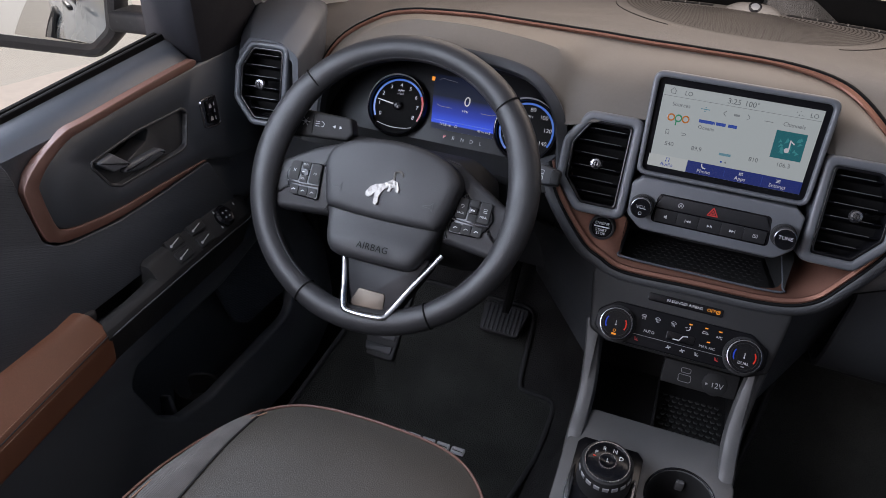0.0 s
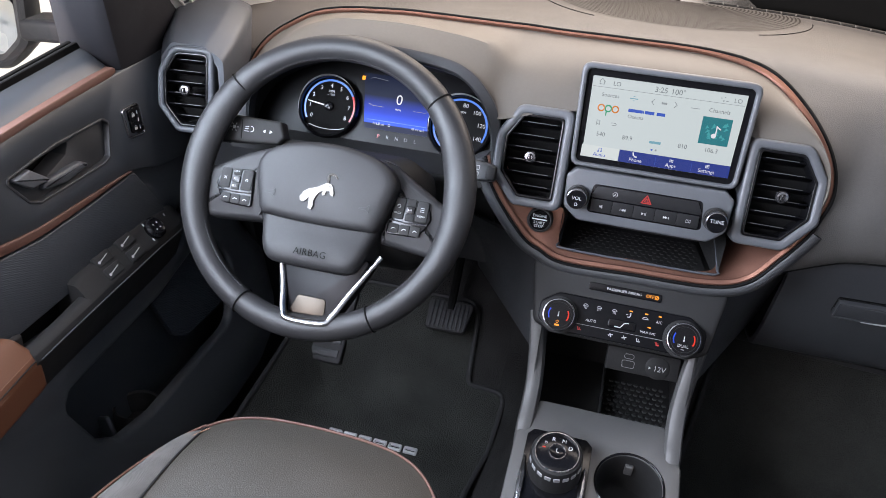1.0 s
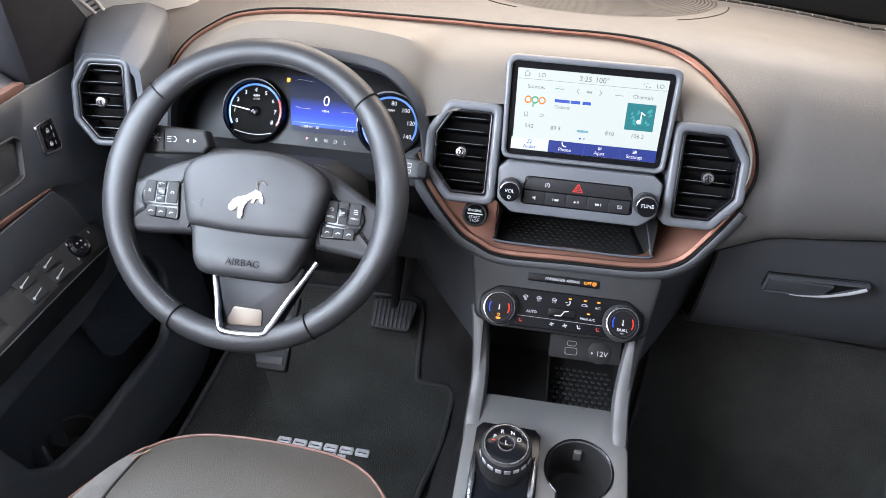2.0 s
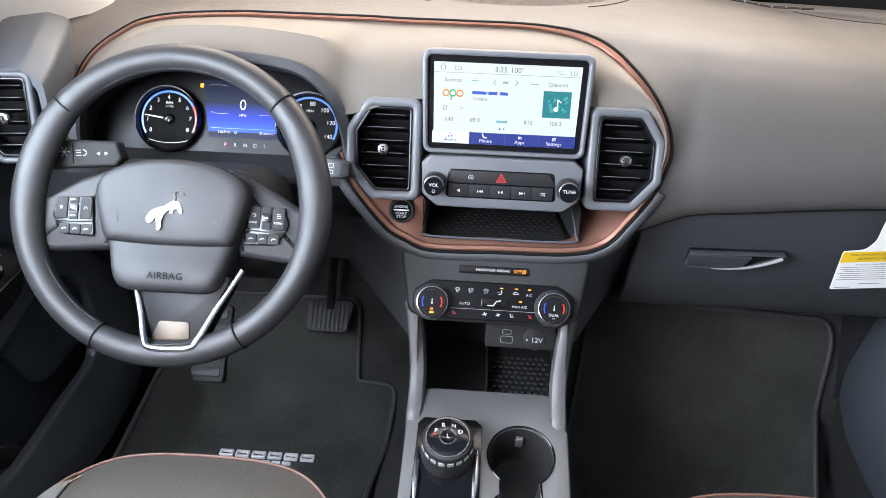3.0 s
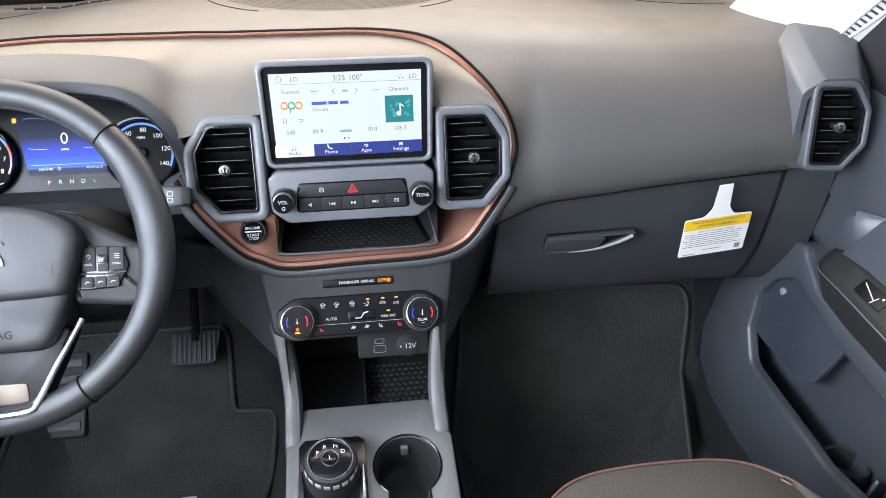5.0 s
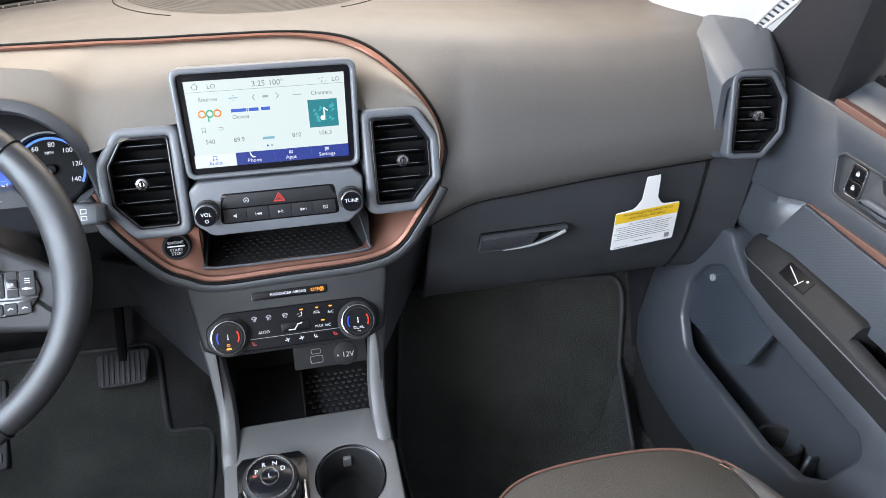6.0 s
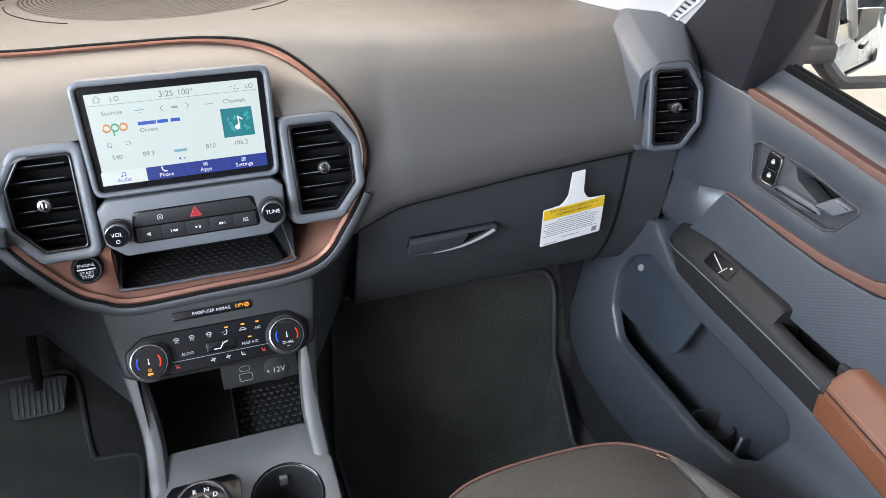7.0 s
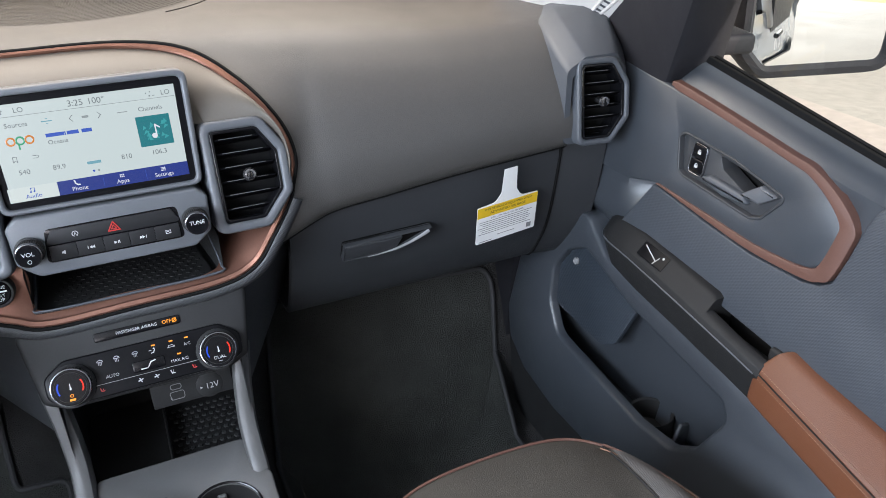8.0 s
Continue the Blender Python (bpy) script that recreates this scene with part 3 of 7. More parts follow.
for side in (-1, 1):
    S = mirrored(side)
    shell("wall_left" if side < 0 else "wall_right", lambda u, v: S @ Vector((0.76, -1.05 - 1.25 * u, -0.1 + 0.8 * v)), 6, 6, 0.05, (side, 0, 0), DARK,
          "dark rear door panel", "wall")
    shell("kick_panel_left" if side < 0 else "kick_panel_right", lambda u, v: S @ Vector(((0.622 if side > 0 else 0.66) + 0.015 * u + 0.06 * v * v, 0.208 + 0.46 * u, -0.05 + 0.70 * v)), 12, 12, 0.03, (side, 0, 0), SAIL,
          "dark moulded kick panel beside the footwell", "wall")

# ---- touch screen ----
SCR_W, SCR_H = 0.180, 0.0985
SF = face(0.0, 0.004, 0.690, 11.0)
screen = thing("touch_screen", (0, 0.03, 0.66), "grey-framed touch screen lit with a radio page, on the dashboard", "screen")
bm = bmesh.new()
out = ccw(fillet([(-0.100, -0.0615), (0.100, -0.0615), (0.1045, 0.0645), (-0.1045, 0.0645)], 0.012, 6))
inn = ccw(fillet([(-0.0945, -0.0565), (0.0945, -0.0565), (0.0975, 0.0575), (-0.0975, 0.0575)], 0.008, 6))
ringslab(bm, SF, out, inn, -0.035, 0.006, 0.002, -0.004)
part("frame", bm, GREY, screen)
bm = bmesh.new()
slab(bm, SF, inn, -0.006, -0.0008)
part("black_glass", bm, BLACK, screen)
bm = bmesh.new()
slab(bm, SF, fillet([(-0.085, -0.05), (0.085, -0.05), (0.09, 0.055), (-0.09, 0.055)], 0.015), -0.06, -0.03)
part("housing", bm, DARK, screen)

# ---- radio panel ----
RF = face(0.0, -0.020, 0.595, 11.0)
radio = thing("radio_panel", (0, 0, 0.59), "grey radio control panel with two chrome-ringed knobs", "control panel")
bm = bmesh.new()
rp = ccw(fillet([(-0.080, -0.0315), (0.080, -0.0315), (0.099, -0.016), (0.101, 0.024), (0.090, 0.0335), (-0.090, 0.0335), (-0.101, 0.024), (-0.099, -0.016)],
                [0.014, 0.014, 0.01, 0.006, 0.006, 0.006, 0.006, 0.01], 5))
slab(bm, RF, rp, -0.05, 0.004, 0.003)
part("panel", bm, GREY, radio)


def knob(thing_ob, m, r, words, size, h=0.016):
    bm = bmesh.new()
    lathe(bm, m, [(r * 1.13, 0.003), (r * 1.13, 0.0055), (r * 1.02, 0.006)], 40)
    base = part("knob_collar", bm, MATT, thing_ob)
    bm = bmesh.new()
    lathe(bm, m, [(r * 0.97, 0.005), (r * 0.97, h - 0.006), (r, h - 0.005), (r, h - 0.0035), (r * 0.955, h - 0.0006), (r * 0.87, h)], 48)
    k = part("knob", bm, DCHROME, thing_ob, "ribbed chrome knob")
    bm = bmesh.new()
    for i in range(36):
        a = 2 * math.pi * i / 36
        slab(bm, m @ pose(0, 0, 0, 0, 0, math.degrees(a)) @ Matrix.Translation((r * 0.975, 0, 0)), rect(0.0008, 0.0011), 0.006, h - 0.004)
    part("grip_ribs", bm, MATT, k)
    bm = bmesh.new()
    lathe(bm, m, [(r * 0.90, h - 0.002), (r * 0.90, h + 0.0006), (r * 0.87, h + 0.0012)], 40)
    part("knob_face", bm, BLACK, k, "gloss black knob face")
    return k


# ---- vents ----
def slanted(m, u, v, n, deg):
    return m @ Matrix.Translation((u, v, n)) @ pose(0, 0, 0, deg, 0, 0)


def vent(m, side, label, tall=0.128, wide=0.094):
    """An eight-cornered air vent; its straight side faces the screen. side: which way its chamfers point."""
    at = m.translation
    ob = thing("air_vent", at, label, "air vent", "dashboard air vents")
    hw, hh = wide / 2, tall / 2
    raw = [(-hw, -hh), (hw * 0.32, -hh), (hw, -hh * 0.42), (hw, hh * 0.40), (hw * 0.48, hh), (-hw, hh)]
    raw = [(u * side, v) for u, v in raw]
    rad = [0.0135, 0.014, 0.014, 0.016, 0.017, 0.0135]
    if side < 0:
        raw.reverse()
        rad.reverse()
    rim = 0.0112 if tall > 0.12 else 0.0085

    def ring_in(d):
        return fillet(inset(raw, d), [max(r - 0.75 * d, 0.004) for r in rad], 5)

    out = ring_in(0.0)
    bm = bmesh.new()
    ringslab(bm, m, out, ring_in(rim), -0.05, 0.006, 0.0030, -0.004)
    part("bezel", bm, GREY if tall > 0.12 else POD, ob)
    if tall > 0.12:
        bm = bmesh.new()
        ringslab(bm, m, ring_in(-0.001), ring_in(0.004), -0.07, -0.002, 0.003)
        part("shroud", bm, POD, ob)
    bm = bmesh.new()
    ringslab(bm, m, ring_in(rim - 0.0002), ring_in(rim + 0.0036), -0.01, 0.0036, 0.0008, -0.03)
    part("inner_ring", bm, BLACK, ob)
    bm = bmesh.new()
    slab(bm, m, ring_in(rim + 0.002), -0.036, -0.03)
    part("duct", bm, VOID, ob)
    ph, pw = hh - rim - 0.005, hw - rim - 0.005
    for k in range(6):
        v = -ph + (k + 0.5) * 2 * ph / 6
        t = abs(v) / hh
        far = pw if t < 0.36 else pw - (t - 0.36) * hw * 0.95
        u0, u1 = (-pw, far) if side > 0 else (-far, pw)
        bm = bmesh.new()
        boxy(bm, slanted(m, (u0 + u1) / 2, v, -0.008, -20), u1 - u0, 0.0022, 0.016, 0.0009)
        part("slat", bm, SLAT, ob)
        # highlight along the black slat's front edge, put in as a paler bar
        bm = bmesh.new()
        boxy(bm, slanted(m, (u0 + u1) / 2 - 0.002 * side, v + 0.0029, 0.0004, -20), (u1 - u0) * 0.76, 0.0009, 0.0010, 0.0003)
        part("slat_highlight", bm, SLATE, ob, "pale grey bar painted as the highlight on the slat's front edge")
    bm = bmesh.new()
    lathe(bm, m, [(0.0045, -0.012), (0.0045, 0.002), (0.0070, 0.003), (0.0078, 0.006), (0.0064, 0.009), (0.004, 0.0095), (0.003, 0.0080)], 24)
    k = part("thumb_knob", bm, DCHROME, ob, "polished round slider knob")
    bm = bmesh.new()
    slab(bm, m, rect(0.006, 0.0022, 0.001, 0, -0.0045), 0.0085, 0.0102, 0.0004)
    slab(bm, m, rect(0.0016, 0.009, 0.0006, 0, 0.0), 0.0085, 0.0100, 0.0004)
    part("grip", bm, BLACK, k)
    return ob


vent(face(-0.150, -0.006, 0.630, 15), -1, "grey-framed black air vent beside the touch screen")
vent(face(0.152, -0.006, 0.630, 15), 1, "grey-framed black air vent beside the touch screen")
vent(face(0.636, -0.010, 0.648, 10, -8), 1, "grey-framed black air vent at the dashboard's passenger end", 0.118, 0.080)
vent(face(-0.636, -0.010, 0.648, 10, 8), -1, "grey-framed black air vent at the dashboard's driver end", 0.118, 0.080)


# ---- dashboard end pods ----
def end_pod(side):
    S = mirrored(side)
    bm = bmesh.new()
    ring_at = []
    for y, x0, x1, z0, z1 in ((0.0, 0.583, 0.680, 0.588, 0.709), (0.03, 0.582, 0.695, 0.578, 0.726), (0.10, 0.594, 0.725, 0.562, 0.752), (0.20, 0.644, 0.748, 0.545, 0.746),
                              (0.34, 0.718, 0.770, 0.54, 0.712)):
        q = ccw(fillet([(x0, z0), (x1 - 0.02, z0), (x1, z0 + 0.03), (x1, z1 - 0.025), (x1 - 0.02, z1), (x0 + 0.028, z1), (x0, z1 - 0.016)], 0.014, 4))
        ring_at.append([bm.verts.new(S @ Vector((p.x, y, p.y))) for p in q])
    bridge(bm, ring_at, True)
    bm.faces.new(ring_at[-1])
    mouth = [bm.verts.new((S @ Vector((0.634, 0.002, 0.648))).lerp(v.co, 0.82)) for v in ring_at[0]]
    bridge(bm, [mouth, ring_at[0]], True)
    part("end_pod", bm, POD, dash, "satin grey end of the dashboard")


end_pod(1)
end_pod(-1)

# ---- tray under the radio ----
tray = thing("storage_tray", (0, 0.05, 0.505), "black open tray with ribbed rubber floor under the radio", "tray")
bm = bmesh.new()
for (y0, z0), (y1, z1) in (((-0.008, 0.511), (-0.004, 0.503)), ((-0.004, 0.503), (0.12, 0.497)), ((0.12, 0.497), (0.13, 0.60))):
    a = [bm.verts.new((x, y0, z0)) for x in (-0.099, 0.106)]
    b = [bm.verts.new((x, y1, z1)) for x in (-0.099, 0.102 if y1 < 0.05 else 0.09)]
    bm.faces.new((a[0], a[1], b[1], b[0]))
for x0, x1 in ((-0.099, -0.099), (0.106, 0.09)):
    q = [bm.verts.new(p) for p in ((x0, -0.008, 0.503), (x0, -0.008, 0.56), (x1, 0.13, 0.60), (x1, 0.13, 0.497))]
    bm.faces.new(q)
part("pocket", bm, MATT, tray)
bm = bmesh.new()
slab(bm, Matrix.Translation((0, 0.052, 0.5035)) @ pose(0, 0, 0, -2.8, 0, 0), fillet([(-0.092, -0.05), (0.095, -0.05), (0.085, 0.05), (-0.092, 0.05)], 0.008), -0.003, 0.0)
part("tray_mat", bm, MATT, tray)
bm = bmesh.new()
for j in range(9):
    for i in range(18):
        x, y = -0.084 + 0.0098 * (i + 0.5 * (j % 2)), -0.040 + 0.0108 * j
        if abs(x) < 0.084:
            slab(bm, Matrix.Translation((0, 0.052, 0.5035)) @ pose(0, 0, 0, -2.8, 0, 0), disc(0.0030, 6, x, y), 0.0, 0.0005, 0.0002)
tagged(part("rubber_studs", bm, MATT, tray), kind="stuff")
bm = bmesh.new()
rim_path = [(-0.097, 0.06, 0.528), (-0.0975, 0.0, 0.516), (-0.094, -0.0095, 0.5125), (0.0, -0.0105, 0.5122), (0.098, -0.0095, 0.5135), (0.1045, 0.0, 0.519), (0.100, 0.05, 0.540)]
tube(bm, evenly(crom(rim_path, 8), 60), 0.0016, 8)
part("tray_rim", bm, POD, tray, "rounded grey rim of the tray")

# ---- climate panel ----
HF = face(0.0, -0.052, 0.436, 31.0)
hvac = thing("climate_panel", (0, -0.03, 0.43), "dark climate control panel with two chrome-ringed dials and amber lamps", "control panel")
bm = bmesh.new()
slab(bm, HF, ccw(fillet([(-0.088, -0.0250), (0.088, -0.0250), (0.113, -0.014), (0.128, 0.07), (-0.128, 0.07), (-0.113, -0.014)], 0.012, 5)), -0.06, -0.002, 0.006)
part("housing", bm, MATT, hvac)
bm = bmesh.new()
hp = fillet([(-0.085, -0.0215), (0.085, -0.0215), (0.107, -0.011), (0.107, 0.014), (0.085, 0.0295), (-0.085, 0.0295), (-0.107, 0.014), (-0.107, -0.011)], 0.012, 5)
slab(bm, HF, ccw(hp), -0.006, 0.001, 0.002)
part("fascia", bm, LENS, hvac)

# ---- console ----
console = thing("centre_console", (0, -0.2, 0.0), "dark grey plastic centre console between the seats", "console")
DECK = Matrix.Translation((0.0, -0.05, 0.300)) @ pose(0, 0, 0, 18.0, 0, 0)


deck_out = fillet([(-0.108, -0.62), (0.110, -0.62), (0.110, -0.066), (0.098, -0.050), (0.088, -0.008), (-0.086, -0.008), (-0.096, -0.050), (-0.108, -0.066)], [0.0, 0.0, 0.01, 0.01, 0.01, 0.01, 0.01, 0.01], 4)
CUP_A, CUP_B, CUP_R = Vector((0.047, -0.1055)), Vector((0.046, -0.196)), 0.0425
cup_hole = [CUP_A + Vector((math.cos(radians(a)), math.sin(radians(a)))) * CUP_R for a in range(-56, 237, 8)]
cup_hole += [CUP_B + Vector((math.cos(radians(a)), math.sin(radians(a)))) * CUP_R for a in range(124, 417, 8)]
bm = bmesh.new()
plate(bm, DECK, deck_out, [cup_hole], -0.012, 0.0, 0.0025)
part("deck", bm, CONS, console, "satin grey console deck")
for side in (-1, 1):
    bm = bmesh.new()
    grid(bm, lambda u, v: (DECK @ Vector((side * (0.106 + 0.022 * v), -0.58 + 0.53 * u, -0.006))) + Vector((0, 0.03 * v, -0.34 * v)), 12, 8, 0.012, (-side, 0, 0))
    part("side_wall", bm, DARK, console)
for side in (-1, 1):
    path = evenly(crom([(side * 0.110, -0.016, 0.412), (side * 0.103, -0.034, 0.372), (side * 0.0985, -0.054, 0.328), (side * 0.0980, -0.076, 0.301), (side * 0.0985, -0.097, 0.286), (side * 0.0985, -0.108, 0.272), (side * 0.0985, -0.112, 0.255)], 8), 44)
    bm = bmesh.new()
    sweep(bm, path, [(-0.0115, -0.02), (-0.0118, -0.003), (-0.0095, 0.003), (-0.0045, 0.0055), (0.0025, 0.0055), (0.008, 0.003), (0.0108, -0.003), (0.0115, -0.02)],
          lambda i: (Vector((1, 0, 0)), Vector((0, -0.75, 0.65))))
    part("side_arm", bm, CONS, console, "grey arm between deck and climate panel")

# ---- steering wheel ----
WC = Vector((-0.383, -0.124, 0.593))
WF = face(*WC, 31.0)
wheel = thing("steering_wheel", WC, "black leather steering wheel with silver badge and button pods", "steering wheel")
R0, RM = 0.1730, 0.0160


bm = bmesh.new()
rings = []
for i in range(120):
    a = 2 * math.pi * i / 120
    deg = math.degrees(a)
    thick = 1.0
    grip = 0.0075 * sum(math.exp(-((deg - c) / 30) ** 2) for c in (12, 168, 372))
    if min(abs(deg - s) for s in (45, 141, 245, 302)) < 1.6:
        thick *= 0.94
    ring = []
    for k in range(20):
        w = 2 * math.pi * k / 20
        off = RM * thick * math.cos(w) + (grip * math.cos(w) if math.cos(w) < 0 else 0.0)
        ring.append(bm.verts.new(WF @ Vector(((R0 + off) * math.cos(a), (R0 + off) * math.sin(a), RM * 0.98 * thick * math.sin(w)))))
    rings.append(ring)
rings.append(rings[0])
bridge(bm, rings, True)
rim = part("rim", bm, RIM, wheel)
bm = bmesh.new()
half = [(0.0, 0.0508), (0.028, 0.0492), (0.056, 0.0430), (0.078, 0.0320), (0.0885, 0.0170), (0.0885, 0.0030), (0.083, -0.021), (0.071, -0.060), (0.0605, -0.091), (0.048, -0.1010), (0.024, -0.1025)]
pad_out = ccw([Vector((p.x, p.y)) for p in crom([(0.0065 + u, v, 0) for u, v in half] + [(0.0065 - u, v, 0) for u, v in reversed(half[1:])], 4, True)])
low = min(range(len(pad_out)), key=lambda i: pad_out[i].y)
pad_out = pad_out[low:] + pad_out[:low]
pc = Vector((0.0065, -0.027))


def crease_v(u):
    return -0.0495 + 0.004 * ((u - 0.0065) / 0.08) ** 2


def cover_n(u, v, n):
    """The lower cover's height: deepest under the crease, rising towards the lower spoke."""
    k = min(1.0, max(0.0, (v + 0.088) / 0.045))
    return n - 0.001 - 0.0095 * k * k * (3 - 2 * k)


def dome(bm, outline, middle, profile, lift):
    """A padded cover: rings that shrink towards its middle."""
    fine = []
    for p, q in zip(outline, outline[1:] + outline[:1]):
        fine += [p, p.lerp(q, 0.33), p.lerp(q, 0.67)] if (q - p).length > 0.012 else [p]
    rg = []
    for k, n in profile:
        rg.append([bm.verts.new(WF @ Vector((q.x, q.y, lift(q.x, q.y, n)))) for q in (middle + (p - middle) * k for p in fine)])
    bridge(bm, rg, True)
    bm.faces.new(rg[-1])
    return bm


crown = [(0.84 - 0.055 * k, 0.0225 + 0.0022 * (1 - (1 - k / 14) ** 2)) for k in range(15)]
bm = bmesh.new()
dome(bm, pad_out, pc, [(1.0, -0.03), (1.0, 0.006), (0.994, 0.012), (0.978, 0.0165), (0.95, 0.0195), (0.90, 0.0215)] + crown, cover_n)
cover = part("airbag_cover", bm, HUBP, wheel)
upper = [p for p in pad_out if p.y > crease_v(p.x) + 0.002]
a, b = upper[-1].x, upper[0].x
upper += [Vector((a + (b - a) * k / 30, crease_v(a + (b - a) * k / 30))) for k in range(1, 30)]
bm = bmesh.new()
dome(bm, upper, Vector((0.0065, 0.006)), [(1.0, -0.012), (1.0, 0.0075), (0.994, 0.0125), (0.98, 0.0165), (0.955, 0.0192), (0.91, 0.0212)] + crown, lambda u, v, n: n)
part("upper_cover", bm, HUBP, cover)

# ---- seats ----
def seat(cx, outer, label):
    """A seat cushion; outer: the side of its door."""
    ob = thing("bucket_seat", (cx, -0.6, 0.05), label, "seat", "front seats")

    def edge_y(u):
        return -0.262 - 0.012 * u * u - 0.11 * abs(u) ** 5

    def top(u, v):
        w = 0.182 - 0.010 * min(1, v * 2.0)
        x = cx + u * w
        y = edge_y(u) - v * 0.60
        z = 0.338 - 0.02 * v + 0.014 * math.sin(min(1.0, v * 6) * math.pi / 2) + (0.016 * max(0, abs(u) - 0.7) / 0.3) * min(1, v * 5) - 0.012 * u * u
        return Vector((x, y, z))

    def nose(u, w):
        p = top(u, 0.0)
        return p + Vector((u * 0.012 * w, 0.014 * math.sin(min(w * 3, 1) * math.pi) - 0.05 * w * w, -0.20 * w))

    bm = bmesh.new()
    lo, hi = (-0.94, 0.76) if outer > 0 else (-0.76, 0.94)
    grid(bm, lambda u, v: top(lo + (hi - lo) * u, v), 36, 30)
    part("cushion", bm, SEAT, ob)
    bm = bmesh.new()
    a, b = (0.765, 1.0) if outer > 0 else (-1.0, -0.765)
    grid(bm, lambda u, v: top(a + (b - a) * u, v) + Vector((0, 0, 0.006 * math.sin(math.pi * u))), 12, 30)
    part("bolster", bm, CLOTH, ob, "grey cloth side bolster")
    bm = bmesh.new()
    grid(bm, lambda u, v: nose(-1 + 2 * u, v), 40, 12)
    part("front_skirt", bm, SEAT, ob)
    for s in (-1, 1):
        bm = bmesh.new()
        grid(bm, lambda u, v: top(s, u) + Vector((s * 0.015 * math.sin(math.pi * min(1, v * 2)), 0, -0.22 * v)), 16, 8)
        part("side_skirt", bm, CLOTH if s == outer else SEAT, ob)
    bm = bmesh.new()
    tube(bm, [top(lo + (hi - lo) * k / 50, 0.0) + Vector((0, 0.001, 0.0012)) for k in range(51)], 0.0017, 8)
    part("piping", bm, PIPE, ob, "copper piping along the cushion's front edge")
    edge = [top(outer * (0.76 + 0.23 * k / 12), 0.0) for k in range(13)] + [top(outer * 0.99, 0.5 * k / 24) for k in range(1, 25)]
    for off, r, ma, nm in ((0.0, 0.0016, PIPE, "bolster_piping"), (-0.008, 0.0008, THREAD, "bolster_stitching")):
        bm = bmesh.new()
        tube(bm, [p + Vector((outer * off, -abs(off) * 0.6, 0.0035 + abs(off) * 0.25)) for p in edge], r, 6)
        part(nm, bm, ma, ob)
    bm = bmesh.new()
    tube(bm, [top(outer * 0.763, 0.6 * k / 24) + Vector((0, 0, 0.001)) for k in range(25)], 0.0014, 6)
    part("bolster_seam", bm, MATT, ob)
    return ob


seat(0.330, 1, "dark vinyl passenger seat with grey cloth bolster and copper piping")
seat(-0.322, -1, "dark vinyl driver seat with grey cloth bolster and copper piping")

# ---- radio panel details ----
for k, w in ((-1, "VOL"), (1, "TUNE")):
    KF = RF @ Matrix.Translation((k * 0.083, -0.001, 0.003))
    kn = knob(radio, KF, 0.0130, w, 0.005, 0.023)
    lettering("dial_word", w, KF, 0.0062, WHITE_MARK, kn, 0, 0.0015, 0.0246)
    if k < 0:
        bm = bmesh.new()
        ringslab(bm, KF, disc(0.0021, 16, 0, -0.006), disc(0.0015, 16, 0, -0.006), 0.0240, 0.0246, 0.0001)
        part("power_ring", bm, WHITE_MARK, kn)
bm = bmesh.new()
slab(bm, RF, ccw(fillet([(-0.070, -0.0185), (0.070, -0.0185), (0.066, 0.018), (-0.066, 0.018)], 0.006)), 0.002, 0.0044, 0.0004)
part("button_bed", bm, BLACK, radio)
bm = bmesh.new()
row1 = ccw(fillet([(-0.068, 0.0008), (0.068, 0.0008), (0.060, 0.0165), (-0.060, 0.0165)], 0.003))
slab(bm, RF, row1, 0.002, 0.0055, 0.0006)
part("hazard_bar", bm, BUTTON, radio)
for k in range(5):
    u0 = -0.0655 + k * 0.0262
    bm = bmesh.new()
    slab(bm, RF, ccw(fillet([(u0, -0.0165), (u0 + 0.0259, -0.0165), (u0 + 0.0259, -0.0008), (u0, -0.0008)], 0.0008)), 0.002, 0.0055, 0.0004)
    part("button", bm, BUTTON, radio)


def tri(m, u, v, s, flip=1):
    return [(u - s * flip, v - s), (u - s * flip, v + s), (u + s * flip * 0.7, v)]


def icon(name, m, shapes, material, parent, n=0.0059):
    """Flat marks on a face: polygons of (u, v)."""
    bm = bmesh.new()
    for q in shapes:
        slab(bm, m, q, n - 0.0003, n)
    ob = part(name, bm, material, parent)
    return tagged(ob, kind="stuff") if len(shapes) > 1 else ob


def stroke(pts, w):
    """A thin band along points in the plane, as quads."""
    out = []
    for a, b in zip(pts, pts[1:]):
        a, b = Vector(a), Vector(b)
        d = (b - a).normalized() * (w / 2)
        s = Vector((-d.y, d.x))
        out.append([a - d + s, a - d - s, b + d - s, b + d + s])
    return out


def arc(cx, cy, r, a0, a1, n=16):
    return [(cx + r * math.cos(radians(a0 + (a1 - a0) * k / n)), cy + r * math.sin(radians(a0 + (a1 - a0) * k / n))) for k in range(n + 1)]


V1, V2 = -0.009, 0.0085
icon("mute_mark", RF, [[(-0.0545, V1 - 0.001), (-0.0545, V1 + 0.001), (-0.053, V1 + 0.001), (-0.051, V1 + 0.0025), (-0.051, V1 - 0.0025), (-0.053, V1 - 0.001)]], WHITE_MARK, radio)
icon("back_mark", RF, [tri(RF, -0.0265, V1, 0.0017, -1), tri(RF, -0.0240, V1, 0.0017, -1), rect(0.0006, 0.0034, 0, -0.0290, V1)], WHITE_MARK, radio)
icon("play_mark", RF, [tri(RF, -0.0012, V1, 0.0017), rect(0.0006, 0.0034, 0, 0.0012, V1), rect(0.0006, 0.0034, 0, 0.0025, V1)], WHITE_MARK, radio)
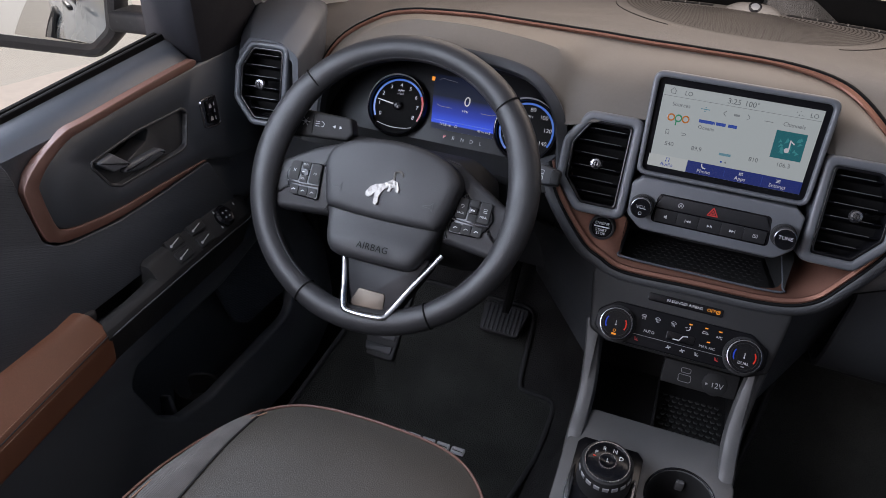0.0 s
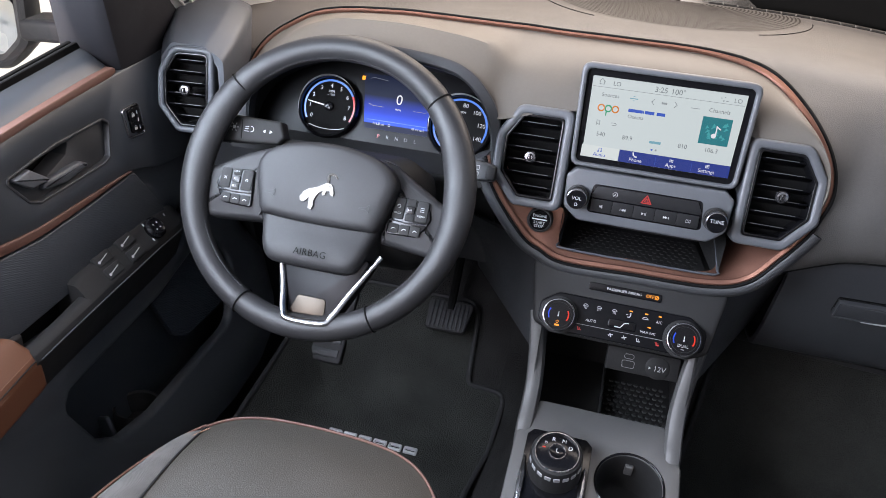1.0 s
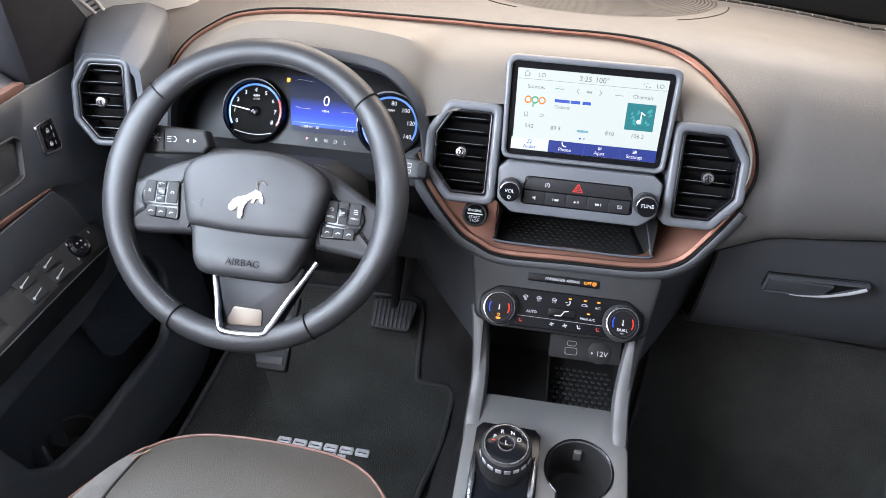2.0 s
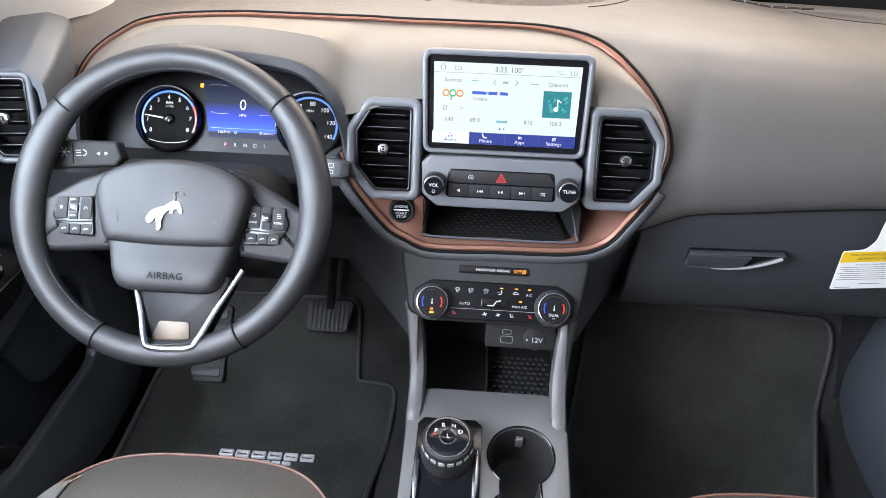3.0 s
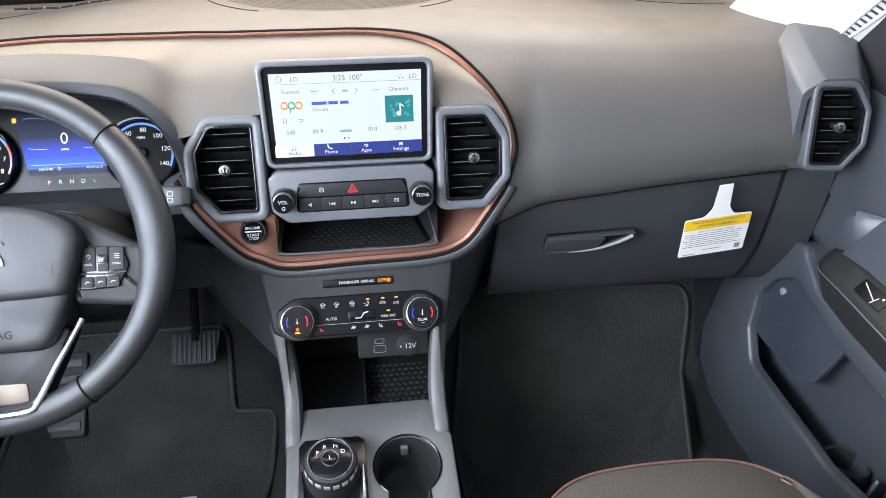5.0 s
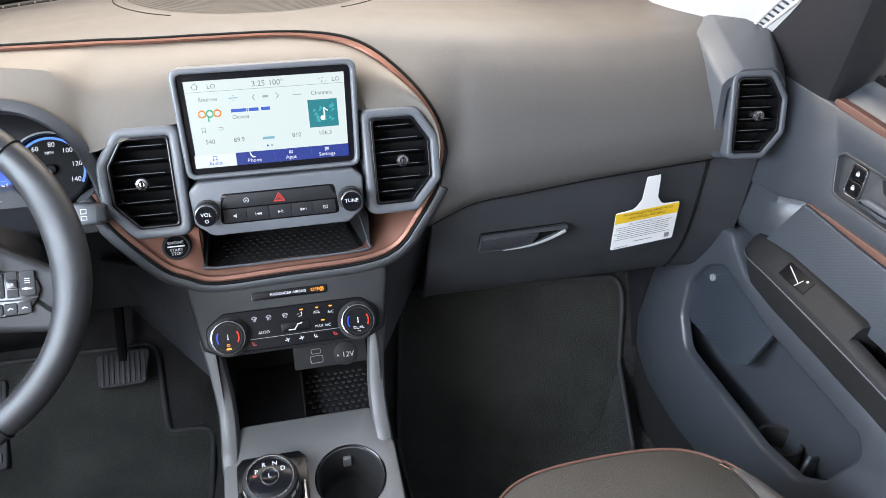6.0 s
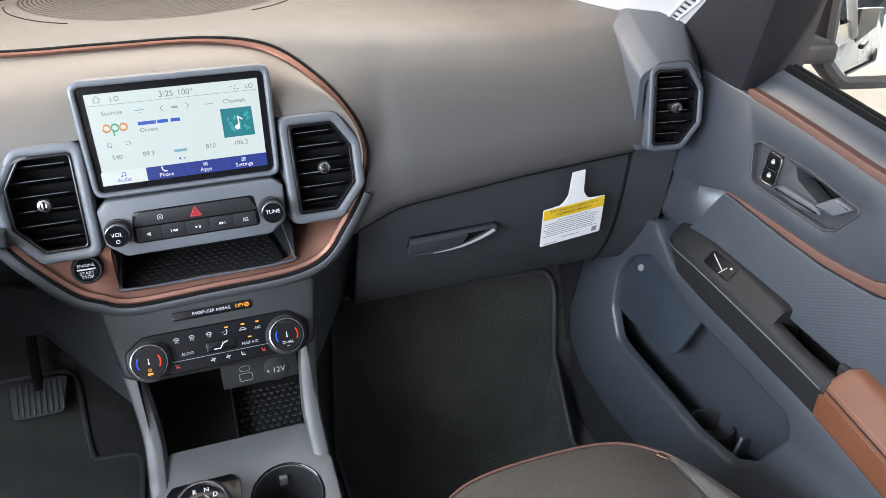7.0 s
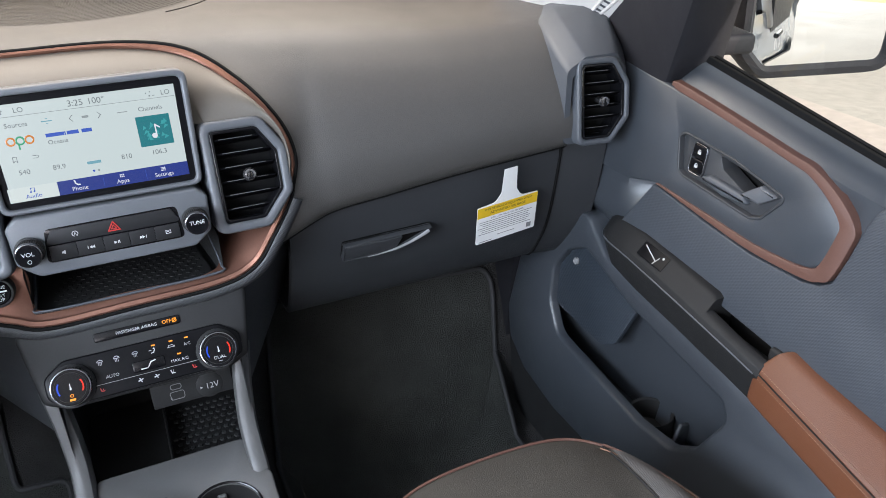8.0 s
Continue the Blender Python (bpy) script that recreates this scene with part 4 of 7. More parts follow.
icon("next_mark", RF, [tri(RF, 0.0250, V1, 0.0017), tri(RF, 0.0275, V1, 0.0017), rect(0.0006, 0.0034, 0, 0.0298, V1)], WHITE_MARK, radio)
icon("screen_off_mark", RF, stroke([(0.0505, V1 - 0.0015), (0.0555, V1 - 0.0015), (0.0555, V1 + 0.0018), (0.0505, V1 + 0.0018), (0.0505, V1 - 0.0015)], 0.0005) + stroke([(0.0505, V1 + 0.002), (0.0555, V1 - 0.0018)], 0.0005), WHITE_MARK, radio)
icon("auto_stop_mark", RF, stroke(arc(-0.038, V2, 0.0028, -60, 240), 0.0006), WHITE_MARK, radio)
lettering("auto_stop_letter", "A", RF, 0.0042, WHITE_MARK, radio, -0.038, V2 - 0.0002, 0.006)
haz = [(-0.0058, V2 - 0.0042), (0.0058, V2 - 0.0042), (0.0, V2 + 0.0056)]
icon("hazard_triangle", RF, stroke(haz + [haz[0]], 0.0012) + stroke([(-0.0025, V2 - 0.0024), (0.0025, V2 - 0.0024), (0, V2 + 0.0018), (-0.0025, V2 - 0.0024)], 0.0008), RED_MARK, radio, 0.0062)

# start button
PF = face(-0.127, -0.006, 0.546, 12)
start = thing("start_button", (-0.127, 0, 0.546), "round black engine start button on copper trim", "button")
bm = bmesh.new()
lathe(bm, PF, [(0.0168, -0.02), (0.0168, 0.004), (0.0155, 0.0062), (0.0138, 0.0062), (0.0134, 0.004)], 40)
part("collar", bm, MATT, start)
bm = bmesh.new()
lathe(bm, PF, [(0.0132, 0.0), (0.0132, 0.0055), (0.0122, 0.0066), (0.006, 0.0062)], 40)
cap = part("cap", bm, BLACK, start)
lettering("engine_word", "ENGINE", PF, 0.0052, WHITE_MARK, cap, 0, 0.0058, 0.0072)
lettering("start_word", "START", PF, 0.0052, WHITE_MARK, cap, 0, -0.0032, 0.0072)
lettering("stop_word", "STOP", PF, 0.0052, WHITE_MARK, cap, 0, -0.0078, 0.0072)
bars("divider", PF, [(0, 0.0013, 0.020, 0.0016)], WHITE_MARK, cap, 0.0072)

# ---- radio page on the touch screen ----
PAGE = glow("lit_page", (0.68, 0.78, 0.76), 0.96, (0.02, 0.02, 0.02))
PAGE2 = glow("lit_tab", (0.78, 0.86, 0.82), 0.95, (0.02, 0.02, 0.02))
NAVY = glow("lit_navy_bar", (0.02, 0.05, 0.36), 0.75)
TEAL = glow("lit_teal_cover", (0.015, 0.26, 0.30), 0.8)
TEAL2 = glow("lit_light_teal", (0.06, 0.50, 0.52), 0.8)
PINK = glow("lit_cyan", (0.25, 0.55, 0.65), 0.8)
BLUEW = glow("lit_blue_words", (0.05, 0.14, 0.70), 0.8)
GREYW = glow("lit_grey_words", (0.27, 0.31, 0.32), 0.8)
LGREY = glow("lit_pale_grey", (0.42, 0.48, 0.48), 0.8)
WHITEW = glow("lit_white_words", (0.85, 0.9, 0.95), 1.0)
ORANGE = glow("lit_orange", (0.9, 0.30, 0.03), 0.8)
GREEN = glow("lit_green", (0.05, 0.5, 0.25), 0.8)


def sp(px, py):
    """A place on the page from shares of its width and height, from its top left."""
    return (px - 0.5) * SCR_W, (0.5 - py) * SCR_H


bm = bmesh.new()
page_out = [(-SCR_W / 2, SCR_H / 2), (SCR_W / 2, SCR_H / 2), (SCR_W / 2 * 0.972, -SCR_H / 2), (-SCR_W / 2 * 0.972, -SCR_H / 2)]
slab(bm, SF, page_out, -0.001, 0.0)
page = part("page", bm, PAGE, screen, "pale lit radio page")


def word(w, px, py, size, material=None, align="CENTER"):
    u, v = sp(px, py)
    lettering("word", w, SF, size, material or GREYW, page, u, v, 0.0006, align=align)


def mark(px, py, w, h, material, n=0.0005):
    u, v = sp(px, py)
    bars("mark", SF, [(u, v, w * SCR_W, h * SCR_H)], material, page, n)


mark(0.5, 0.125, 0.985, 0.005, LGREY)
mark(0.625, 0.925, 0.728, 0.148, NAVY)
mark(0.13, 0.925, 0.252, 0.148, PAGE2)
mark(0.506, 0.925, 0.002, 0.10, BLUEW, 0.0008)
mark(0.744, 0.925, 0.002, 0.10, BLUEW, 0.0008)
word("LO", 0.165, 0.070, 0.0072)
word("LO", 0.945, 0.078, 0.0072)
word("3:25", 0.455, 0.072, 0.0090)
word("100°", 0.565, 0.072, 0.0090)
word("Sources", 0.135, 0.215, 0.0066)
word("Channels", 0.845, 0.225, 0.0066)
word("Oceans", 0.27, 0.435, 0.0062, None, "LEFT")
for w, px in (("540", 0.115), ("89.9", 0.295), ("810", 0.66), ("106.3", 0.845)):
    word(w, px, 0.70, 0.0072)
for w, px, ma in (("Audio", 0.13, BLUEW), ("Phone", 0.375, WHITEW), ("Apps", 0.61, WHITEW), ("Settings", 0.845, WHITEW)):
    word(w, px, 0.955, 0.0062, ma)
# the performer's line, the station's and the channel's signs as plain bars and shapes
for px, w in ((0.315, 0.095), (0.368, 0.006), (0.408, 0.062), (0.482, 0.055)):
    mark(px, 0.36, w, 0.038, BLUEW)
u, v = sp(0.135, 0.375)
for k, ma in ((-1, ORANGE), (0, GREEN), (1, ORANGE)):
    bm = bmesh.new()
    ringslab(bm, SF, disc(0.0046, 20, u + k * 0.0085, v), disc(0.0028, 20, u + k * 0.0085, v), 0.0002, 0.0006, 0.0001)
    part("station_sign", bm, ma, page)
mark(0.125, 0.44, 0.008, 0.05, GREEN)
mark(0.48, 0.705, 0.075, 0.030, PINK)
for px in (0.468, 0.495):
    u, v = sp(px, 0.795)
    icon("page_dot", SF, [disc(0.0012, 12, u, v)], BLUEW if px < 0.48 else LGREY, page, 0.0006)
mark(0.29, 0.215, 0.055, 0.010, PINK)
mark(0.29, 0.19, 0.012, 0.006, PINK)
mark(0.29, 0.24, 0.012, 0.006, PINK)
mark(0.69, 0.228, 0.055, 0.008, LGREY)
for px, s in ((0.415, 1), (0.565, -1)):
    u, v = sp(px, 0.222)
    icon("arrow", SF, stroke([(u + s * 0.0013, v + 0.003), (u - s * 0.0013, v), (u + s * 0.0013, v - 0.003)], 0.0006), GREYW, page, 0.0006)
u, v = sp(0.49, 0.222)
icon("channel_number", SF, stroke([(u - 0.002, v), (u + 0.002, v)], 0.0024), LGREY, page, 0.0006)
# home, signal, bookmark and loop signs
u, v = sp(0.065, 0.062)
icon("home_sign", SF, stroke([(u - 0.0036, v), (u, v + 0.0036), (u + 0.0036, v)], 0.0006) + stroke([(u - 0.0026, v), (u - 0.0026, v - 0.0030), (u + 0.0026, v - 0.0030), (u + 0.0026, v)], 0.0006), GREYW, page, 0.0006)
u, v = sp(0.855, 0.075)
icon("signal_sign", SF, [disc(0.0006, 8, u - 0.003, v + 0.001), disc(0.0008, 8, u, v - 0.002), disc(0.0006, 8, u + 0.001, v + 0.002)] + stroke([(u + 0.003, v - 0.002), (u + 0.005, v - 0.002)], 0.0006), GREYW, page, 0.0006)
u, v = sp(0.085, 0.56)
icon("bookmark_sign", SF, stroke([(u - 0.0018, v - 0.0028), (u - 0.0018, v + 0.0028), (u + 0.0018, v + 0.0028), (u + 0.0018, v - 0.0028), (u, v - 0.001), (u - 0.0018, v - 0.0028)], 0.0005), GREYW, page, 0.0006)
u, v = sp(0.19, 0.555)
icon("loop_sign", SF, stroke([(u - 0.003, v + 0.0012), (u + 0.002, v + 0.0012), (u + 0.003, v), (u + 0.002, v - 0.0014), (u - 0.002, v - 0.0014)], 0.0005), GREYW, page, 0.0006)
# album cover
u, v = sp(0.845, 0.465)
bm = bmesh.new()
slab(bm, SF, rect(0.034, 0.032, 0, u, v), 0.0001, 0.0005)
part("album_cover", bm, TEAL, page, "teal album cover with a music note")
rnd = random.Random(4)
tris = []
for k in range(16):
    a, b = u + rnd.uniform(-0.013, 0.011), v + rnd.uniform(-0.012, 0.010)
    w = rnd.uniform(0.003, 0.006)
    tris.append([(a, b), (a + w, b + rnd.uniform(-0.001, 0.004)), (a + w * 0.4, b + 0.0045)])
icon("cover_shards", SF, tris, TEAL2, page, 0.0007)
icon("note_stem", SF, stroke([(u + 0.001, v - 0.005), (u + 0.001, v + 0.006), (u + 0.005, v + 0.003)], 0.0014) + [disc(0.0028, 14, u - 0.001, v - 0.0055)], WHITEW, page, 0.0009)
# signs in the bar
u, v = sp(0.13, 0.892)
icon("note_sign", SF, stroke([(u - 0.0015, v - 0.002), (u - 0.0015, v + 0.002), (u + 0.002, v + 0.002), (u + 0.002, v - 0.0015)], 0.0005) + [disc(0.0009, 8, u - 0.002, v - 0.002), disc(0.0009, 8, u + 0.0015, v - 0.0016)], BLUEW, page, 0.0008)
u, v = sp(0.365, 0.892)
icon("phone_sign", SF, stroke([(u - 0.0022, v + 0.0024), (u - 0.0014, v - 0.0004), (u + 0.0004, v - 0.002), (u + 0.0024, v - 0.0022)], 0.0014), WHITEW, page, 0.0008)
u, v = sp(0.61, 0.895)
icon("apps_sign", SF, [rect(0.0011, 0.0013, 0, u + (i - 1) * 0.0016, v + (j - 0.5) * 0.0019) for i in range(3) for j in range(2)], WHITEW, page, 0.0008)
u, v = sp(0.845, 0.895)
icon("sliders_sign", SF, [rect(0.0050, 0.0006, 0, u, v + (j - 1) * 0.0015) for j in range(3)] + [rect(0.0009, 0.0014, 0, u + (j - 1) * 0.0014, v + (j - 1) * 0.0015) for j in range(3)], WHITEW, page, 0.0008)


# ---- instrument cluster ----
CF = face(-0.372, 0.050, 0.640, 25)
cluster = thing("instrument_cluster", (-0.372, 0.05, 0.62), "dark instrument cluster with lit rev counter, speed dial and blue display", "instrument cluster")
LBLUE = glow("blue_scale_light", (0.05, 0.22, 0.85), 1.1)
LRED = glow("red_scale_light", (0.85, 0.03, 0.03), 0.9)
LWHITE = glow("white_dial_light", (0.8, 0.85, 0.9), 0.9)
LDIM = glow("dim_dial_light", (0.35, 0.37, 0.4), 0.6)
bm = bmesh.new()
slab(bm, CF, fillet([(-0.208, -0.07), (0.208, -0.07), (0.208, 0.078), (-0.15, 0.078), (-0.195, 0.035)], 0.012), -0.02, -0.012)
part("back_plate", bm, LENS, cluster)


def dial(m, cu, cv, r, numbers, a0, a1, red_from, size, needle, parts_under):
    bm = bmesh.new()
    M = m @ Matrix.Translation((cu, cv, 0))
    lathe(bm, M, [(r * 1.18, -0.012), (r * 1.18, -0.002), (r * 1.13, 0.002), (r * 1.06, 0.0), (r * 1.04, -0.008)], 56, False)
    d = part("dial_ring", bm, BLACK, parts_under, "polished dark dial ring")
    # reflection on the ring's upper left, added as a tapering silver arc
    bm = bmesh.new()
    tube(bm, [M @ Vector((r * 1.12 * math.cos(radians(a)), r * 1.12 * math.sin(radians(a)), 0.0018)) for a in range(30, 200, 6)], lambda t: 0.0013 * math.sin(math.pi * min(max(t, 0.02), 0.98)), 6)
    part("ring_gleam", bm, SILVER, d)
    bm = bmesh.new()
    slab(bm, M, disc(r * 1.05, 48), -0.0085, -0.008)
    part("dial_face", bm, VOID, d)
    for lo, hi, ma in ((0.0, red_from, LBLUE), (red_from, 1.0, LRED)):
        if hi - lo < 0.01:
            continue
        aa = [a0 + (a1 - a0) * (lo + (hi - lo) * k / 40) for k in range(41)]
        o = [Vector((r * math.cos(radians(a)), r * math.sin(radians(a)))) for a in aa]
        i = [p * 0.925 for p in o]
        bm = bmesh.new()
        rows = [[bm.verts.new(M @ Vector((p.x, p.y, -0.0072))) for p in q] for q in (o, i)]
        bridge(bm, rows, False)
        part("lit_scale", bm, ma, d)
    for k, w in enumerate(numbers):
        if not w:
            continue
        a = radians(a0 + (a1 - a0) * k / (len(numbers) - 1))
        lettering("numeral", w, M, size, LWHITE if not (red_from < 1 and k >= 7) else LWHITE, d, r * 0.76 * math.cos(a), r * 0.76 * math.sin(a), -0.0068)
    bm = bmesh.new()
    a = radians(needle)
    slab(bm, M @ pose(0, 0, 0, 0, 0, needle), [(0, -0.0012), (r * 0.86, -0.0005), (r * 0.86, 0.0005), (0, 0.0012)], -0.0055, -0.0045)
    part("needle", bm, LWHITE, d, "white needle")
    bm = bmesh.new()
    lathe(bm, M, [(r * 0.17, -0.008), (r * 0.17, -0.003), (r * 0.13, -0.002)], 24)
    part("hub_cap", bm, BLACK, d)
    return d


tach = dial(CF, -0.079, -0.003, 0.0385, list("012345678"), 212, -28, 0.76, 0.0080, 172, cluster)
lettering("dial_word", "RPM", CF, 0.0050, LWHITE, tach, -0.079, 0.0185, -0.0068)
lettering("dial_word", "x1000", CF, 0.0042, LDIM, tach, -0.079, 0.0140, -0.0068)
speedo = dial(CF, 0.113, -0.003, 0.0385, ["0", "20", "40", "60", "80", "100", "120", "140"], 232, -28, 1.0, 0.0080, 205, cluster)
lettering("dial_word", "MPH", CF, 0.0050, LWHITE, speedo, 0.113, 0.0165, -0.0068)
icon("belt_lamp", CF, [rect(0.006, 0.005, 0.001, 0.097, 0.012)], LRED, speedo, -0.0066)
# centre display: a blue that fades upwards, lit from its lower edge
ma = bpy.data.materials.new("blue_display_light")
ma.use_nodes = True
no, li = ma.node_tree.nodes, ma.node_tree.links
bs = no["Principled BSDF"]
bs.inputs["Base Color"].default_value = (0.004, 0.005, 0.01, 1)
bs.inputs["Roughness"].default_value = 0.4
bs.inputs["Specular IOR Level"].default_value = 0.1
uvn, sx, rp_ = no.new("ShaderNodeTexCoord"), no.new("ShaderNodeSeparateXYZ"), no.new("ShaderNodeValToRGB")
li.new(uvn.outputs["Generated"], sx.inputs[0])
li.new(sx.outputs["Z"], rp_.inputs[0])
rp_.color_ramp.elements[0].color, rp_.color_ramp.elements[0].position = (0.03, 0.11, 1.0, 1), 0.12
rp_.color_ramp.elements[1].color, rp_.color_ramp.elements[1].position = (0.003, 0.006, 0.02, 1), 0.62
e = rp_.color_ramp.elements.new(0.32)
e.color = (0.014, 0.045, 0.48, 1)
e = rp_.color_ramp.elements.new(0.10)
e.color = (0.004, 0.006, 0.03, 1)
li.new(rp_.outputs[0], bs.inputs["Emission Color"])
bs.inputs["Emission Strength"].default_value = 0.8
bm = bmesh.new()
slab(bm, CF, [(-0.024, -0.024), (0.068, -0.024), (0.066, 0.052), (-0.036, 0.052)], -0.0105, -0.010)
disp = part("display", bm, ma, cluster, "blue-lit driver display")
lettering("speed_number", "0", CF, 0.020, LWHITE, disp, 0.021, 0.020, -0.0094)
lettering("speed_unit", "MPH", CF, 0.0046, LWHITE, disp, 0.021, 0.0065, -0.0094)
lettering("odometer", "116.8 mi", CF, 0.0050, LWHITE, disp, -0.004, -0.0165, -0.0094)
lettering("range_left", "43 mi to E", CF, 0.0046, LWHITE, disp, 0.054, -0.0165, -0.0094)
icon("eco_sign", CF, stroke(arc(0.012, -0.0165, 0.0016, 0, 360, 12), 0.0004), LWHITE, disp, -0.0094)
bars("display_lines", CF, [(0.022, -0.0115, 0.088, 0.0005)], LBLUE, disp, -0.0092)
icon("frame_lines", CF, stroke([(-0.022, 0.010), (-0.016, 0.008), (0.0, 0.008)], 0.0006) + stroke([(0.066, 0.010), (0.060, 0.008), (0.044, 0.008)], 0.0006) + stroke([(-0.026, 0.045), (-0.02, 0.047), (0.0, 0.045)], 0.0006), LDIM, disp, -0.0092)
icon("fuel_lamp", CF, [rect(0.005, 0.006, 0.001, -0.036, 0.0445)], AMBER, disp, -0.0092)
for k, w in enumerate("PRNDL"):
    lettering("gear_letter", w, CF, 0.0072, LRED if k == 0 else LDIM, cluster, -0.001 + k * 0.0135, -0.0335, -0.0092)
icon("coolant_gauge", CF, stroke(arc(-0.079, 0.055, 0.090, -107, -73, 10), 0.0008), LWHITE, tach, -0.0066)
lettering("cold_letter", "C", CF, 0.0048, LWHITE, tach, -0.107, -0.0370, -0.0064)
lettering("hot_letter", "H", CF, 0.0048, LRED, tach, -0.054, -0.0365, -0.0064)
lettering("full_letter", "F", CF, 0.0048, LWHITE, speedo, 0.142, -0.0365, -0.0064)
# visor: walls from the hood's edge to the dials
visor_edge = crom([(-0.563, 0.0, 0.590), (-0.555, 0.0, 0.650), (-0.533, 0.0, 0.690), (-0.495, 0.0, 0.717), (-0.44, 0.0, 0.737), (-0.36, 0.0, 0.741), (-0.277, 0.0, 0.735), (-0.238, 0.0, 0.721), (-0.209, 0.0, 0.690), (-0.196, 0.0, 0.655), (-0.191, 0.0, 0.620), (-0.193, 0.0, 0.588)], 6)
bm = bmesh.new()
back = []
for p in visor_edge:
    q = CF.inverted() @ p
    back.append(CF @ Vector((max(min(q.x, 0.158), -0.205), min(q.y, 0.066), -0.012)))
rows = [[bm.verts.new(a.lerp(b, t)) for a, b in zip(visor_edge, back)] for t in (0, 0.15, 0.5, 1.0)]
bridge(bm, rows, False)
part("visor", bm, MATT, cluster, "matt black instrument visor")
edge = evenly(visor_edge, 90)


def visor_axes(i):
    t = (edge[min(i + 1, 90)] - edge[max(i - 1, 0)]).normalized()
    n = Vector((0, -0.95, 0.3))
    n = (n - t * n.dot(t)).normalized()
    return t.cross(n).normalized(), n


bm = bmesh.new()
sweep(bm, edge, [(-0.003, -0.012), (-0.003, 0.002), (0.000, 0.004), (0.009, 0.004), (0.012, 0.001), (0.013, -0.014)], visor_axes)
part("visor_rim", bm, DARK, cluster, "satin grey visor rim")
bm = bmesh.new()
grid(bm, lambda u, v: (-0.575 + 0.38 * u, -0.005 + 0.055 * v, 0.585 + 0.012 * v), 20, 4, 0.01, (0, 0, -1))
part("lower_ledge", bm, MATT, cluster)

# ---- steering wheel details ----
for s in (-1, 1):
    bm = bmesh.new()
    sp_out = ccw(fillet([(s * 0.052 + 0.0065, 0.047), (s * 0.078 + 0.0065, 0.041), (s * 0.112, 0.025), (s * 0.148, 0.004), (s * 0.166, 0.002), (s * 0.166, -0.060), (s * 0.142, -0.062), (s * 0.076 + 0.0065, -0.056)], [0.004, 0.01, 0.02, 0.02, 0.004, 0.004, 0.012, 0.004], 4))
    slab(bm, WF, sp_out, -0.030, -0.003, 0.008)
    part("spoke", bm, HUBP, wheel)
    pod = [(s * 0.093, 0.0055), (s * 0.127, 0.0015), (s * 0.1445, -0.009), (s * 0.148, -0.022), (s * 0.141, -0.037), (s * 0.130, -0.0495), (s * 0.087, -0.0510)]
    pod = [(s * 0.0925 + 0.86 * (u - s * 0.0925), 0.0025 + 0.85 * (v - 0.0025)) for u, v in pod]
    bm = bmesh.new()
    pod_out = ccw(fillet(pod, 0.005, 4))
    slab(bm, WF, pod_out, -0.010, 0.0005, 0.0015)
    button_pod = part("button_pod", bm, BLACK, wheel, "gloss black button pod")
    cu = s * 0.1175
    WQ = WF @ Matrix.Translation((s * 0.0925, 0.0025, -0.009)) @ Matrix.Diagonal((0.86, 0.85, 1.0, 1.0)) @ Matrix.Translation((-s * 0.0925, 0.008, 0))
    for col in range(3):
        w = 0.0165 if col != 1 else 0.0125
        off = (-0.0168, 0, 0.0168)[col]
        if col == 1:
            for r in range(3):
                bm = bmesh.new()
                slab(bm, WQ, rect(w, 0.0098, 0.0012, cu + off, -0.0125 - r * 0.0108), 0.008, 0.0118 if r == 1 else 0.0108, 0.0008)
                part("button", bm, MATT if r != 1 else BLACK, button_pod)
        else:
            bm = bmesh.new()
            slab(bm, WQ, rect(w, 0.0300, 0.003, cu + off, -0.0232), 0.008, 0.0108, 0.001)
            part("button", bm, MATT, button_pod)
        bm = bmesh.new()
        slab(bm, WQ, rect(0.0148, 0.0140, 0.003, cu - s * 0.004 + (col - 1) * 0.0153, -0.0520), 0.008, 0.0108, 0.001)
        part("button", bm, MATT, button_pod)
    bm = bmesh.new()
    tube(bm, [WQ @ Vector((cu - 0.027, -0.0405, 0.0105)), WQ @ Vector((cu, -0.0425, 0.011)), WQ @ Vector((cu + 0.027, -0.0405, 0.0105))], 0.0009, 6)
    part("silver_line", bm, DCHROME, button_pod)
    words = (("SET+", 0, -0.0125), ("RES", 0, -0.0233), ("SET-", 0, -0.0341)) if s < 0 else (("OK", 0, -0.0233), ("BACK", -0.0168, -0.030), ("MENU", 0.0168, -0.030))
    for w, du, v in words:
        lettering("button_word", w, WQ, 0.0040, WHITE_MARK, button_pod, cu + du, v, 0.0126)
    for du in (-1, 0, 1):
        cv = cu - s * 0.004 + du * 0.0153
        icon("button_sign", WQ, stroke([(cv - 0.0026, -0.0530), (cv - 0.0004, -0.0510), (cv + 0.0026, -0.0520)], 0.0009), WHITE_MARK, button_pod, 0.0113)
    if s > 0:
        icon("button_sign", WQ, stroke(arc(cu - 0.0168, -0.020, 0.0022, -90, 170, 8), 0.0007) + stroke([(cu + 0.0142, -0.018), (cu + 0.0196, -0.018)], 0.0006) + stroke([(cu + 0.0142, -0.0205), (cu + 0.0196, -0.0205)], 0.0006) + stroke([(cu + 0.0142, -0.023), (cu + 0.0196, -0.023)], 0.0006), WHITE_MARK, button_pod, 0.0113)
    else:
        icon("button_sign", WQ, stroke([(cu - 0.0185, -0.0215), (cu - 0.0152, -0.0250)], 0.0006) + stroke([(cu - 0.0152, -0.0215), (cu - 0.0185, -0.0250)], 0.0006) + stroke(arc(cu + 0.0168, -0.0235, 0.0020, -30, 210, 8), 0.0006), WHITE_MARK, button_pod, 0.0113)
    # horn signs pressed into the cover
    hu = 0.004 + s * 0.060
